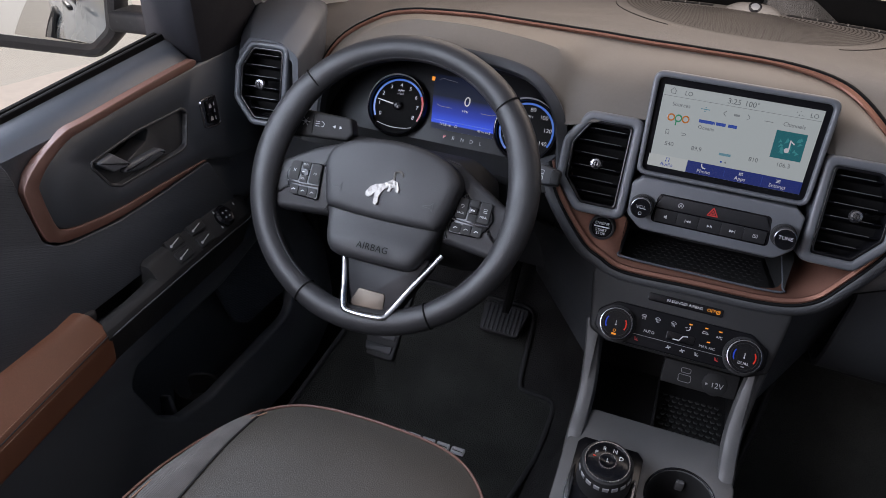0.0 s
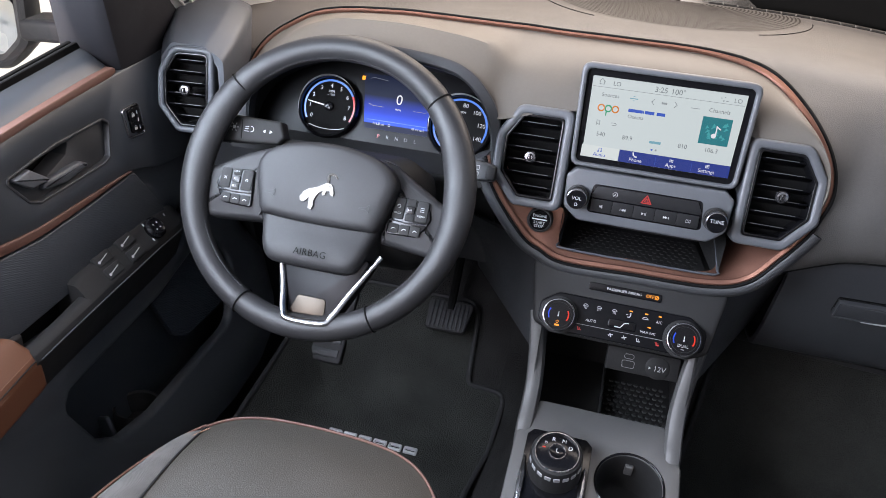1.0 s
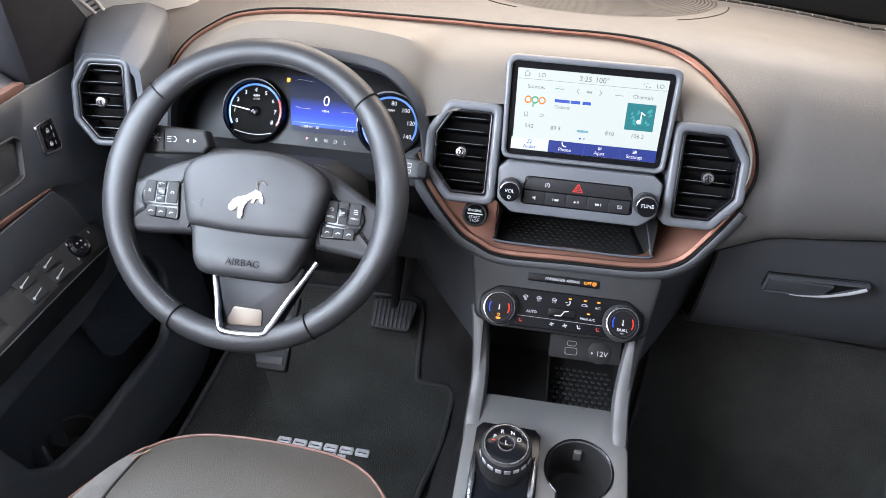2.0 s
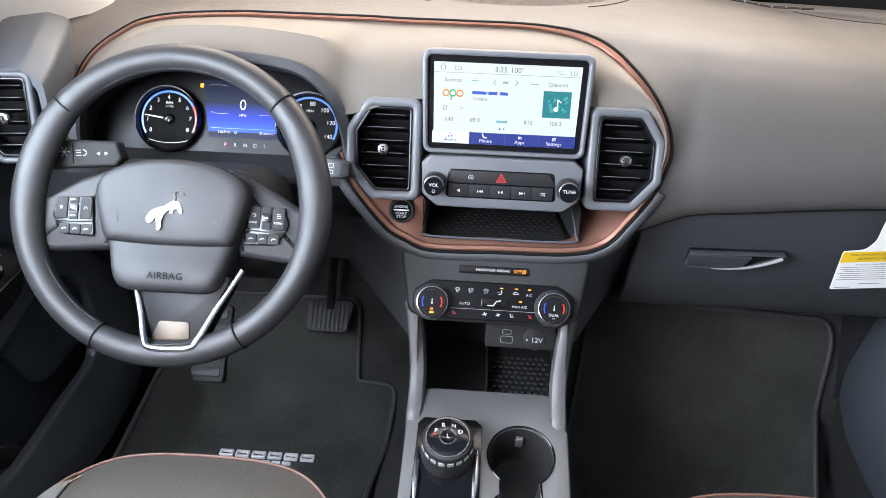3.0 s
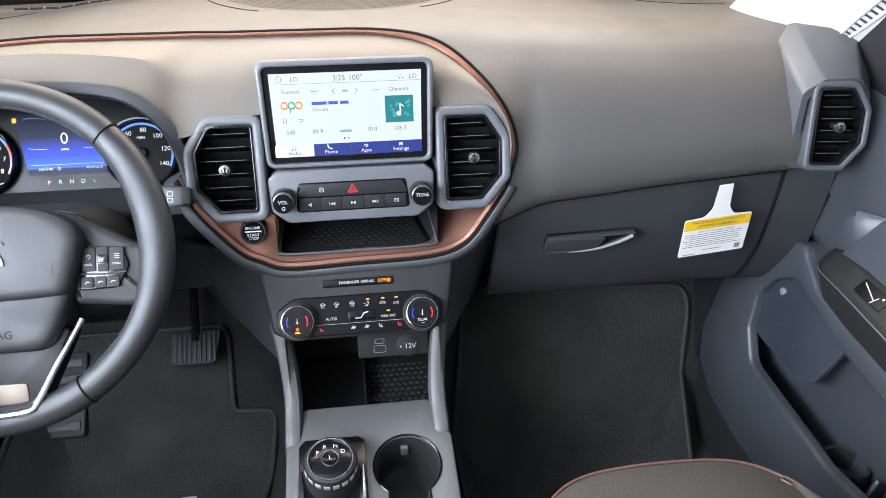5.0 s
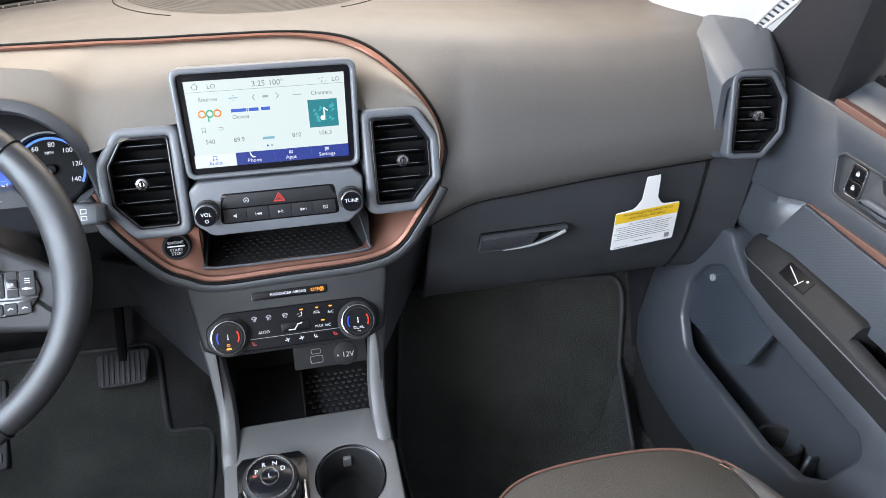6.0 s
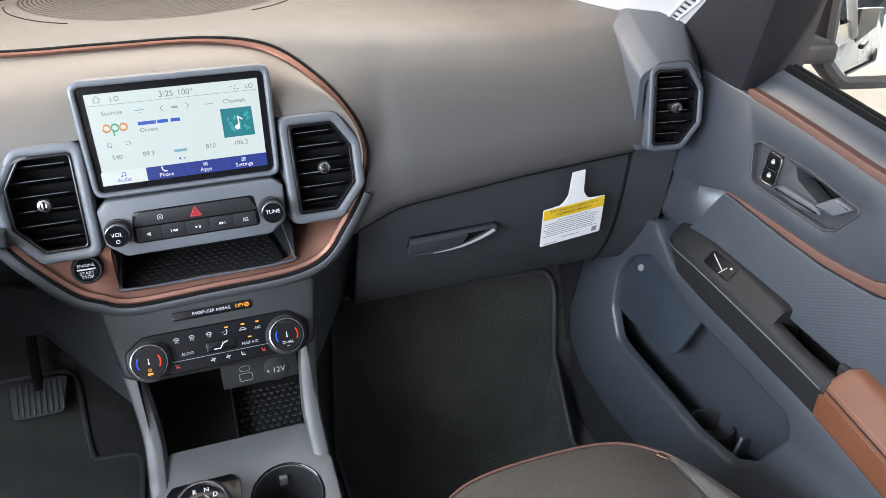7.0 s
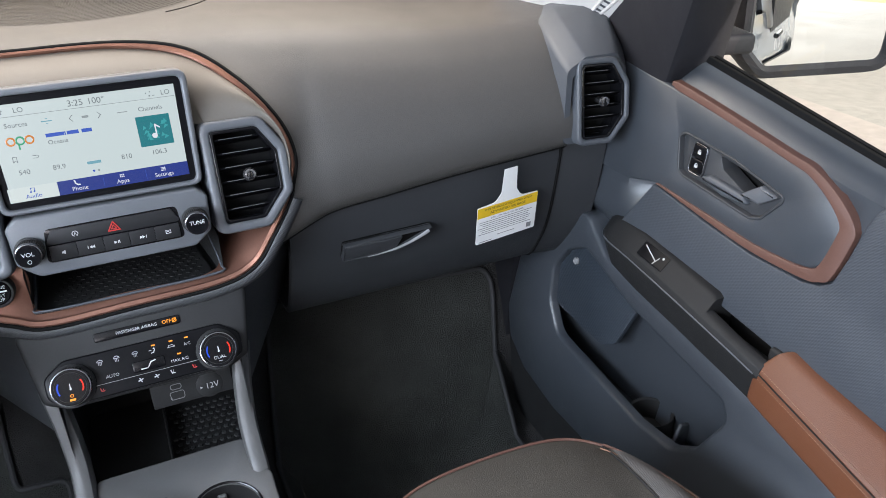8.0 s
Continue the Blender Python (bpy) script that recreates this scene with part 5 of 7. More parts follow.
    icon("horn_sign", WF, stroke([(hu - 0.006, -0.020), (hu + 0.003, -0.018), (hu + 0.006, -0.015), (hu + 0.006, -0.025), (hu + 0.003, -0.022), (hu - 0.006, -0.0215)], 0.0006), DTHREAD, wheel, 0.0243)
lettering("airbag_word", "AIRBAG", WF, 0.0115, VOID, wheel, 0.009, -0.084, 0.0232, 1.05)
# badge: a plain silver shape
bm = bmesh.new()
body = [(-0.0153, -0.024), (-0.0164, -0.0193), (-0.0121, -0.012), (-0.0058, -0.0079), (0.0027, -0.0058), (0.009, -0.0016), (0.0138, 0.0015), (0.0164, 0.0009), (0.0207, -0.0001), (0.0223, -0.0037), (0.0249, -0.0089), (0.0244, -0.0131), (0.0207, -0.012), (0.0186, -0.0074), (0.0154, -0.0084),
        (0.0138, -0.0131), (0.0106, -0.0136), (0.0111, -0.0084), (0.0064, -0.0115), (0.0032, -0.0167), (0.0011, -0.0234), (0.0021, -0.0286), (0.0, -0.0328), (-0.0037, -0.0317), (-0.0042, -0.024), (-0.0053, -0.0183), (-0.0079, -0.0224), (-0.0116, -0.025)]
slab(bm, WF, ccw(body), 0.020, 0.0266)
tube(bm, evenly(crom([WF @ Vector((u, v, 0.0248)) for u, v in [(0.0143, -0.0001), (0.0149, 0.0056), (0.0143, 0.0098), (0.0175, 0.0124), (0.0228, 0.0118), (0.0254, 0.0082)]], 5), 14), lambda t: 0.0019 - 0.0006 * t, 6)
part("badge", bm, BADGE, wheel, "small silver badge shape")
# lower spoke with chrome trim
bm = bmesh.new()
low_out = ccw(fillet([(-0.032, -0.090), (-0.010, -0.162), (0.044, -0.160), (0.082, -0.078)], 0.008, 4))
slab(bm, WF, low_out, -0.030, 0.002, 0.003)
lower = part("lower_spoke", bm, LENS, wheel, "gloss black lower spoke")
bm = bmesh.new()
slab(bm, WF, ccw(fillet([(-0.002, -0.1345), (-0.0115, -0.158), (0.0355, -0.156), (0.034, -0.1345)], 0.005, 3)), 0.000, 0.0030, 0.001)
part("mirror_plate", bm, PLATE, lower, "polished plate")
path = evenly(crom([(-0.032, -0.098, 0.001), (-0.0225, -0.130, 0.004), (-0.0135, -0.156, 0.012), (-0.004, -0.1645, 0.0155), (0.038, -0.1625, 0.0155), (0.047, -0.154, 0.012), (0.063, -0.120, 0.004), (0.089, -0.072, -0.002)], 6), 60)
bm = bmesh.new()
tube(bm, [WF @ p for p in path], lambda t: 0.0042 - 0.0016 * max(0.0, t - 0.55), 12, flat=0.75)
part("chrome_trim", bm, CHROME, lower, "bright chrome U-shaped trim")
# rim joints and stitching
for a in (45, 141, 245, 302):
    bm = bmesh.new()
    t = radians(a)
    ring = [WF @ Vector(((R0 + (RM + 0.0002) * math.cos(w)) * math.cos(t), (R0 + (RM + 0.0002) * math.cos(w)) * math.sin(t), (RM + 0.0002) * 0.98 * math.sin(w))) for w in (2 * math.pi * k / 28 for k in range(28))]
    tube(bm, ring, 0.0010, 6, True)
    part("rim_joint", bm, VOID, rim)
bm = bmesh.new()
for a0, a1 in ((48, 138), (205, 242), (305, 335)):
    n = int((a1 - a0) * 0.62)
    for k in range(n):
        a = radians(a0 + (a1 - a0) * (k + 0.5) / n)
        c = R0 - RM * 0.955
        m = WF @ pose(0, 0, 0, 0, 0, math.degrees(a)) @ Matrix.Translation((c, 0, RM * 0.42))
        boxy(bm, m @ pose(0, 0, 0, 0, 50, 22), 0.0009, 0.0034, 0.0009, 0.0003)
tagged(part("stitching", bm, DTHREAD, rim, "grey hand stitching on the inner rim"), kind="stuff")

# column shroud, and stalks
column = thing("steering_column", (-0.378, 0.0, 0.57), "black steering column cover behind the wheel", "steering column")
bm = bmesh.new()
CS = face(-0.375, -0.09, 0.610, 34)
rows = []
for n, w, h, dv in ((0.0, 0.085, 0.05, 0.0), (-0.02, 0.10, 0.062, 0.0), (-0.07, 0.11, 0.066, -0.005), (-0.14, 0.10, 0.06, -0.01)):
    rows.append([bm.verts.new(CS @ Vector((p.x, p.y + dv, n))) for p in rect(2 * w, 2 * h, 0.03, 0, -0.035, 6)])
bridge(bm, rows, True)
bm.faces.new(rows[0])
part("shroud", bm, MATT, column)


def stalk(cx, cy, cz, yaw, length, tall, label):
    m = face(cx, cy, cz, 22, yaw)
    bm = bmesh.new()
    slab(bm, m, ccw(fillet([(-length / 2, -tall), (length * 0.42, -tall * 0.8), (length / 2, -tall * 0.3), (length * 0.44, tall * 0.75), (-length / 2, tall)], 0.005, 4)), -0.018, 0.006, 0.004)
    st = part("stalk", bm, MATT if length > 0.05 else DARK, column, label)
    return m, st


m, st = stalk(-0.508, -0.072, 0.629, 8, 0.098, 0.019, "black light stalk with white signs")
icon("light_sign", m, [disc(0.0022, 12, -0.018, 0.002)] + [q for k in range(6) for q in stroke([(-0.018 + 0.0034 * math.cos(k * 1.047), 0.002 + 0.0034 * math.sin(k * 1.047)), (-0.018 + 0.0056 * math.cos(k * 1.047), 0.002 + 0.0056 * math.sin(k * 1.047))], 0.0007)], WHITE_MARK, st, 0.0064)
icon("beam_sign", m, stroke(arc(0.004, 0.001, 0.0035, -90, 90, 8), 0.0007) + stroke([(-0.004, 0.004), (0.001, 0.004)], 0.0007) + stroke([(-0.004, 0.001), (0.001, 0.001)], 0.0007) + stroke([(-0.004, -0.002), (0.001, -0.002)], 0.0007), WHITE_MARK, st, 0.0064)
icon("turn_sign", m, [tri(m, 0.021, 0.0, 0.0022, -1), tri(m, 0.031, 0.0, 0.0022, 1)], WHITE_MARK, st, 0.0064)
bm = bmesh.new()
slab(bm, m, rect(0.0012, 0.024, 0, -0.008, 0.0), 0.004, 0.0066)
part("stalk_groove", bm, VOID, st)
m, st = stalk(-0.207, -0.030, 0.609, -6, 0.034, 0.014, "grey wiper stalk with white signs")
bm = bmesh.new()
slab(bm, m, rect(0.012, 0.018, 0.003, 0.014, 0.0), 0.002, 0.009, 0.002)
part("wiper_switch", bm, MATT, st)
icon("wiper_sign", m, stroke([(-0.008, 0.006), (-0.002, 0.006), (-0.002, 0.001), (-0.008, 0.001), (-0.008, 0.006)], 0.0007) + stroke([(-0.008, -0.002), (-0.002, -0.002), (-0.002, -0.006), (-0.008, -0.006), (-0.008, -0.002)], 0.0007), WHITE_MARK, st, 0.0066)

# ---- climate panel details ----
bm = bmesh.new()
slab(bm, HF, rect(0.094, 0.0105, 0.003, -0.002, 0.0455), -0.006, 0.0002, 0.0008)
strip_lamp = part("airbag_lamp_strip", bm, BLACK, hvac)
lettering("airbag_lamp_word", "PASSENGER AIRBAG", HF, 0.0050, WHITE_MARK, strip_lamp, -0.003, 0.0455, 0.0007)
lettering("airbag_off_word", "OFF", HF, 0.0060, AMBER, strip_lamp, 0.0300, 0.0455, 0.0007)
icon("airbag_off_sign", HF, stroke(arc(0.0385, 0.0455, 0.0022, 0, 360, 10), 0.0009) + stroke([(0.0365, 0.0435), (0.0405, 0.0475)], 0.0007), AMBER, strip_lamp, 0.0007)
for s in (-1, 1):
    KF = HF @ Matrix.Translation((s * 0.079 - 0.001, 0.0, 0.0))
    kn = knob(hvac, KF, 0.0215, "", 0.005, 0.0195)
    bm = bmesh.new()
    ringslab(bm, KF, disc(0.0165, 40), disc(0.0160, 40), 0.0205, 0.0214, 0.0002)
    part("face_ring", bm, MATT, kn)
    for a0, a1, ma in ((205, 152, BLUE_LED), (28, -25, RED_LED)):
        icon("temperature_arc", KF, stroke(arc(0, 0, 0.0128, a0, a1, 8), 0.0015), ma, kn, 0.0216)
    icon("thermometer_sign", KF, [disc(0.0011, 10, 0, -0.0015), rect(0.0009, 0.0055, 0, 0, 0.0015)], WHITE_MARK, kn, 0.0216)
    if s < 0:
        icon("dial_lamp", KF, [rect(0.006, 0.0024, 0.0008, 0, -0.0135)], AMBER, kn, 0.0216)
        icon("power_sign", KF, stroke(arc(0, -0.009, 0.0016, 0, 360, 10), 0.0005), AMBER, kn, 0.0216)
    else:
        lettering("dual_word", "DUAL", KF, 0.0052, WHITE_MARK, kn, 0, -0.0085, 0.0216)
        icon("dual_mark", KF, [rect(0.004, 0.001, 0, 0, -0.0128)], DIM_MARK, kn, 0.0216)


def hicon(u, v, kind, ma=None):
    ma = ma or WHITE_MARK
    w = 0.0038
    if kind == "heat":
        q = stroke(arc(u, v + 0.001, 0.0042, 20, 160, 8), 0.0008) + [q for k in (-1, 0, 1) for q in stroke([(u + k * 0.002, v - 0.0025), (u + k * 0.002, v + 0.0025)], 0.0006)] + stroke([(u - w, v + 0.002), (u + w, v + 0.002)], 0.0006)
    elif kind == "fan":
        q = stroke([(u - 0.003, v - 0.001), (u, v), (u + 0.003, v + 0.001)], 0.0016) + stroke([(u + 0.001, v - 0.0025), (u, v), (u - 0.001, v + 0.0025)], 0.0014)
    elif kind == "car":
        q = stroke([(u - 0.005, v - 0.001), (u - 0.003, v + 0.002), (u + 0.002, v + 0.002), (u + 0.005, v - 0.001), (u - 0.005, v - 0.001)], 0.0008)
    elif kind == "man":
        q = [disc(0.0013, 10, u + 0.002, v + 0.003)] + stroke([(u + 0.0025, v + 0.001), (u + 0.0010, v - 0.0025), (u - 0.0025, v - 0.0030)], 0.0012) + stroke([(u - 0.005, v + 0.001), (u - 0.002, v + 0.001)], 0.0007)
    elif kind == "seat":
        q = stroke([(u - 0.0022, v + 0.0025), (u - 0.0010, v - 0.0018), (u + 0.0028, v - 0.0018)], 0.0015) + stroke([(u + 0.001, v), (u + 0.0014, v + 0.0025)], 0.0006)
    else:
        q = stroke([(u - 0.006, v - 0.003), (u - 0.001, v - 0.003), (u + 0.003, v + 0.003), (u + 0.006, v + 0.004)], 0.0012) + stroke([(u - 0.008, v), (u - 0.005, v)], 0.0007)
    q = [[(u + (p[0] - u) * 0.78, v + (p[1] - v) * 0.78) for p in r] for r in q]
    icon("button_sign", HF, q, ma, hvac, 0.0018)


for u, kind in ((-0.048, "heat"), (-0.0305, "heat"), (-0.0105, "heat"), (0.0085, "man"), (0.0290, "car")):
    hicon(u, 0.0165, kind)
lettering("ac_word", "A/C", HF, 0.0048, WHITE_MARK, hvac, 0.0465, 0.0150, 0.0018)
lettering("auto_word", "AUTO", HF, 0.0050, WHITE_MARK, hvac, -0.0380, 0.0, 0.0018)
lettering("max_word", "MAX A/C", HF, 0.0048, WHITE_MARK, hvac, 0.0350, -0.0010, 0.0018)
bm = bmesh.new()
slab(bm, HF, rect(0.036, 0.0125, 0.003, 0.0015, 0.0025), 0.0, 0.0024, 0.001)
part("flow_button", bm, BLACK, hvac)
icon("flow_sign", HF, stroke([(-0.007, -0.001), (0.0, -0.001), (0.004, 0.005), (0.009, 0.006)], 0.0013), WHITE_MARK, hvac, 0.0028)
icon("amber_lamp", HF, [rect(0.0042, 0.0016, 0.0005, 0.0100, 0.0225)], AMBER, hvac, 0.0018)
icon("amber_lamp", HF, [rect(0.0042, 0.0016, 0.0005, 0.0295, 0.0225)], AMBER, hvac, 0.0018)
icon("amber_lamp", HF, [rect(0.0042, 0.0016, 0.0005, 0.0468, 0.0225)], AMBER, hvac, 0.0018)
icon("amber_lamp", HF, [rect(0.0042, 0.0016, 0.0005, 0.0355, 0.0060)], AMBER, hvac, 0.0018)
bars("groove", HF, [(0.0, -0.0068, 0.115, 0.0006)], DIM_MARK, hvac, 0.0013)
for u, kind, ma in ((-0.0515, "seat", RED_MARK), (-0.0105, "fan", None), (0.0070, "fan", None), (0.0245, "seat", None), (0.0490, "seat", RED_MARK)):
    hicon(u, -0.0128, kind, ma)

# ---- bin and sockets under the climate panel ----
bin_ = thing("console_bin", (0, 0.05, 0.24), "dark open bin with textured rubber floor below the climate panel", "bin")
bm = bmesh.new()
X0, X1, Y0, Y1, ZB, ZT = -0.100, 0.104, -0.062, 0.150, 0.236, 0.425
for q in (((X0, Y0, ZB), (X1, Y0, ZB), (X1, Y1, ZB), (X0, Y1, ZB)), ((X0, Y1, ZB), (X1, Y1, ZB), (X1, Y1, ZT), (X0, Y1, ZT)),
          ((X0, Y0, ZB), (X0, Y1, ZB), (X0, Y1, ZT), (X0, -0.05, ZT)), ((X1, Y0, ZB), (X1, Y1, ZB), (X1, Y1, ZT), (X1, -0.05, ZT)),
          ((X0, Y0, ZB), (X1, Y0, ZB), (X1, Y0, 0.285), (X0, Y0, 0.285))):
    bm.faces.new([bm.verts.new(p) for p in q])
part("well", bm, MATT, bin_)
bm = bmesh.new()
for j in range(12):
    for i in range(10):
        x = 0.008 + 0.0098 * (i + 0.5 * (j % 2))
        y = -0.03 + 0.0125 * j
        if x < 0.1:
            slab(bm, Matrix.Translation((x, y, ZB)), disc(0.0036, 6), 0.0, 0.0022, 0.0008)
tagged(part("rubber_studs", bm, RUBBER, bin_), kind="stuff")
bm = bmesh.new()
boxy(bm, Matrix.Translation((0.0, 0.045, ZB + 0.012)), 0.003, 0.19, 0.024, 0.001)
part("divider", bm, MATT, bin_)
UF = face(0.043, -0.004, 0.355, 20)
bm = bmesh.new()
slab(bm, UF, rect(0.100, 0.034, 0.003), -0.03, 0.0, 0.0015)
socket = part("socket_panel", bm, MATT, bin_)
icon("usb_outline", UF, stroke(fillet([(-0.028, -0.010), (-0.011, -0.010), (-0.011, 0.000), (-0.028, 0.000)], 0.003, 3) + [Vector((-0.0265, -0.010))], 0.0008) + stroke(fillet([(-0.026, 0.003), (-0.013, 0.003), (-0.013, 0.0095), (-0.026, 0.0095)], 0.003, 3) + [Vector((-0.0245, 0.003))], 0.0008), DIM_MARK, socket, 0.0006)
lettering("socket_word", "12V", UF, 0.0105, WHITE_MARK, socket, 0.0235, -0.0035, 0.0022)
icon("socket_sign", UF, [tri(UF, 0.0105, -0.0035, 0.0018)], WHITE_MARK, socket, 0.0022)
bm = bmesh.new()
lathe(bm, UF @ Matrix.Translation((0.0205, -0.002, 0)), [(0.0165, -0.002), (0.0165, 0.0008), (0.0150, 0.0016)], 32)
part("socket_cap", bm, MATT, socket)

# ---- cup holders ----
bm = bmesh.new()
rings = []
for d, n in ((-0.0006, -0.0022), (0.0008, -0.006), (0.0025, -0.05), (0.0040, -0.070), (0.0075, -0.074)):
    rings.append([bm.verts.new(DECK @ Vector((p.x, p.y, n))) for p in inset(cup_hole, d)])
bridge(bm, rings, True)
bm.faces.new(rings[-1])
part("cup_well", bm, MATT, console, "deep black cup holder well")
bm = bmesh.new()
tube(bm, [DECK @ Vector((p.x, p.y, 0.0004)) for p in inset(cup_hole, -0.0012)], 0.0014, 6, True)
part("cup_rim", bm, BLACK, console)
bm = bmesh.new()
boxy(bm, DECK @ Matrix.Translation((CUP_A.x, CUP_A.y + CUP_R - 0.004, -0.030)), 0.011, 0.006, 0.020, 0.002)
part("cup_grip", bm, CONS, console, "small grey rubber cup grip")

# ---- gear selector ----
GF = DECK @ Matrix.Translation((-0.0490, -0.111, 0.0)) @ Matrix.Diagonal((0.93, 0.93, 1.5, 1.0))
gear = thing("gear_dial", GF.translation, "black rotary gear dial with chrome teeth on the console", "gear dial")
bm = bmesh.new()
slab(bm, GF, fillet([(-0.046, -0.15), (0.047, -0.15), (0.047, 0.047), (0.038, 0.057), (-0.038, 0.057), (-0.046, 0.047)], 0.006, 4), -0.002, 0.0022, 0.001)
part("base_plate", bm, BLACK, gear)
bm = bmesh.new()
lathe(bm, GF, [(0.0372, 0.0), (0.0365, 0.018), (0.0350, 0.022), (0.034, 0.024)], 56)
part("drum", bm, MATT, gear)
bm = bmesh.new()
lathe(bm, GF, [(0.0345, 0.018), (0.0352, 0.020), (0.0352, 0.0270), (0.0335, 0.0295), (0.0300, 0.0305), (0.0288, 0.0292)], 64)
ring_ = part("turn_ring", bm, MATT, gear)
for k in range(18):
    a = 360 * k / 18
    bm = bmesh.new()
    boxy(bm, GF @ pose(0, 0, 0, 0, 0, a) @ Matrix.Translation((0.0349, 0, 0.0225)), 0.0022, 0.0085, 0.0052, 0.0008)
    part("tooth", bm, SILVER if 190 < a < 350 else BLACK, ring_, "chrome grip tooth" if 190 < a < 350 else "")
bm = bmesh.new()
lathe(bm, GF, [(0.0290, 0.026), (0.0290, 0.0296), (0.0280, 0.0300), (0.012, 0.0306), (0.0105, 0.0306)], 48)
gface = part("dial_face", bm, BLACK, gear)
bm = bmesh.new()
lathe(bm, GF, [(0.0115, 0.029), (0.0115, 0.0318), (0.0105, 0.0324), (0.0088, 0.0318), (0.002, 0.0312)], 32)
part("centre_button", bm, BLACK, gface)
bm = bmesh.new()
ringslab(bm, GF, disc(0.0118, 40), disc(0.0106, 40), 0.029, 0.0322, 0.0002)
part("button_ring", bm, DCHROME, gface)
bm = bmesh.new()
ringslab(bm, GF, disc(0.0305, 56), disc(0.0285, 56), 0.028, 0.0312, 0.0004)
part("chrome_ring", bm, DCHROME, gear, "polished chrome ring")
for w, a in (("P", 152), ("R", 112), ("N", 68), ("D", 28)):
    lettering("gear_letter", w, GF, 0.0086, WHITE_MARK, gface, 0.0190 * math.cos(radians(a)), 0.0190 * math.sin(radians(a)), 0.0310)
lettering("gear_letter", "L", GF, 0.0085, WHITE_MARK, gface, 0, 0.0, 0.0326)
icon("gear_lamp", GF, [rect(0.004, 0.0014, 0, -0.0185, 0.0035)], RED_LED, gface, 0.0310)
for s in (-1, 1):
    bm = bmesh.new()
    tube(bm, [GF @ Vector((s * (0.0425 - 0.005 * k / 8) - 0.001, 0.010 - 0.13 * k / 8, 0.004)) for k in range(9)], lambda t: 0.0014 + 0.0034 * math.sin(math.pi * min(1, t * 1.2 + 0.1)) ** 2, 8)
    part("chrome_blade", bm, CHROME, gear, "curved chrome trim blade")


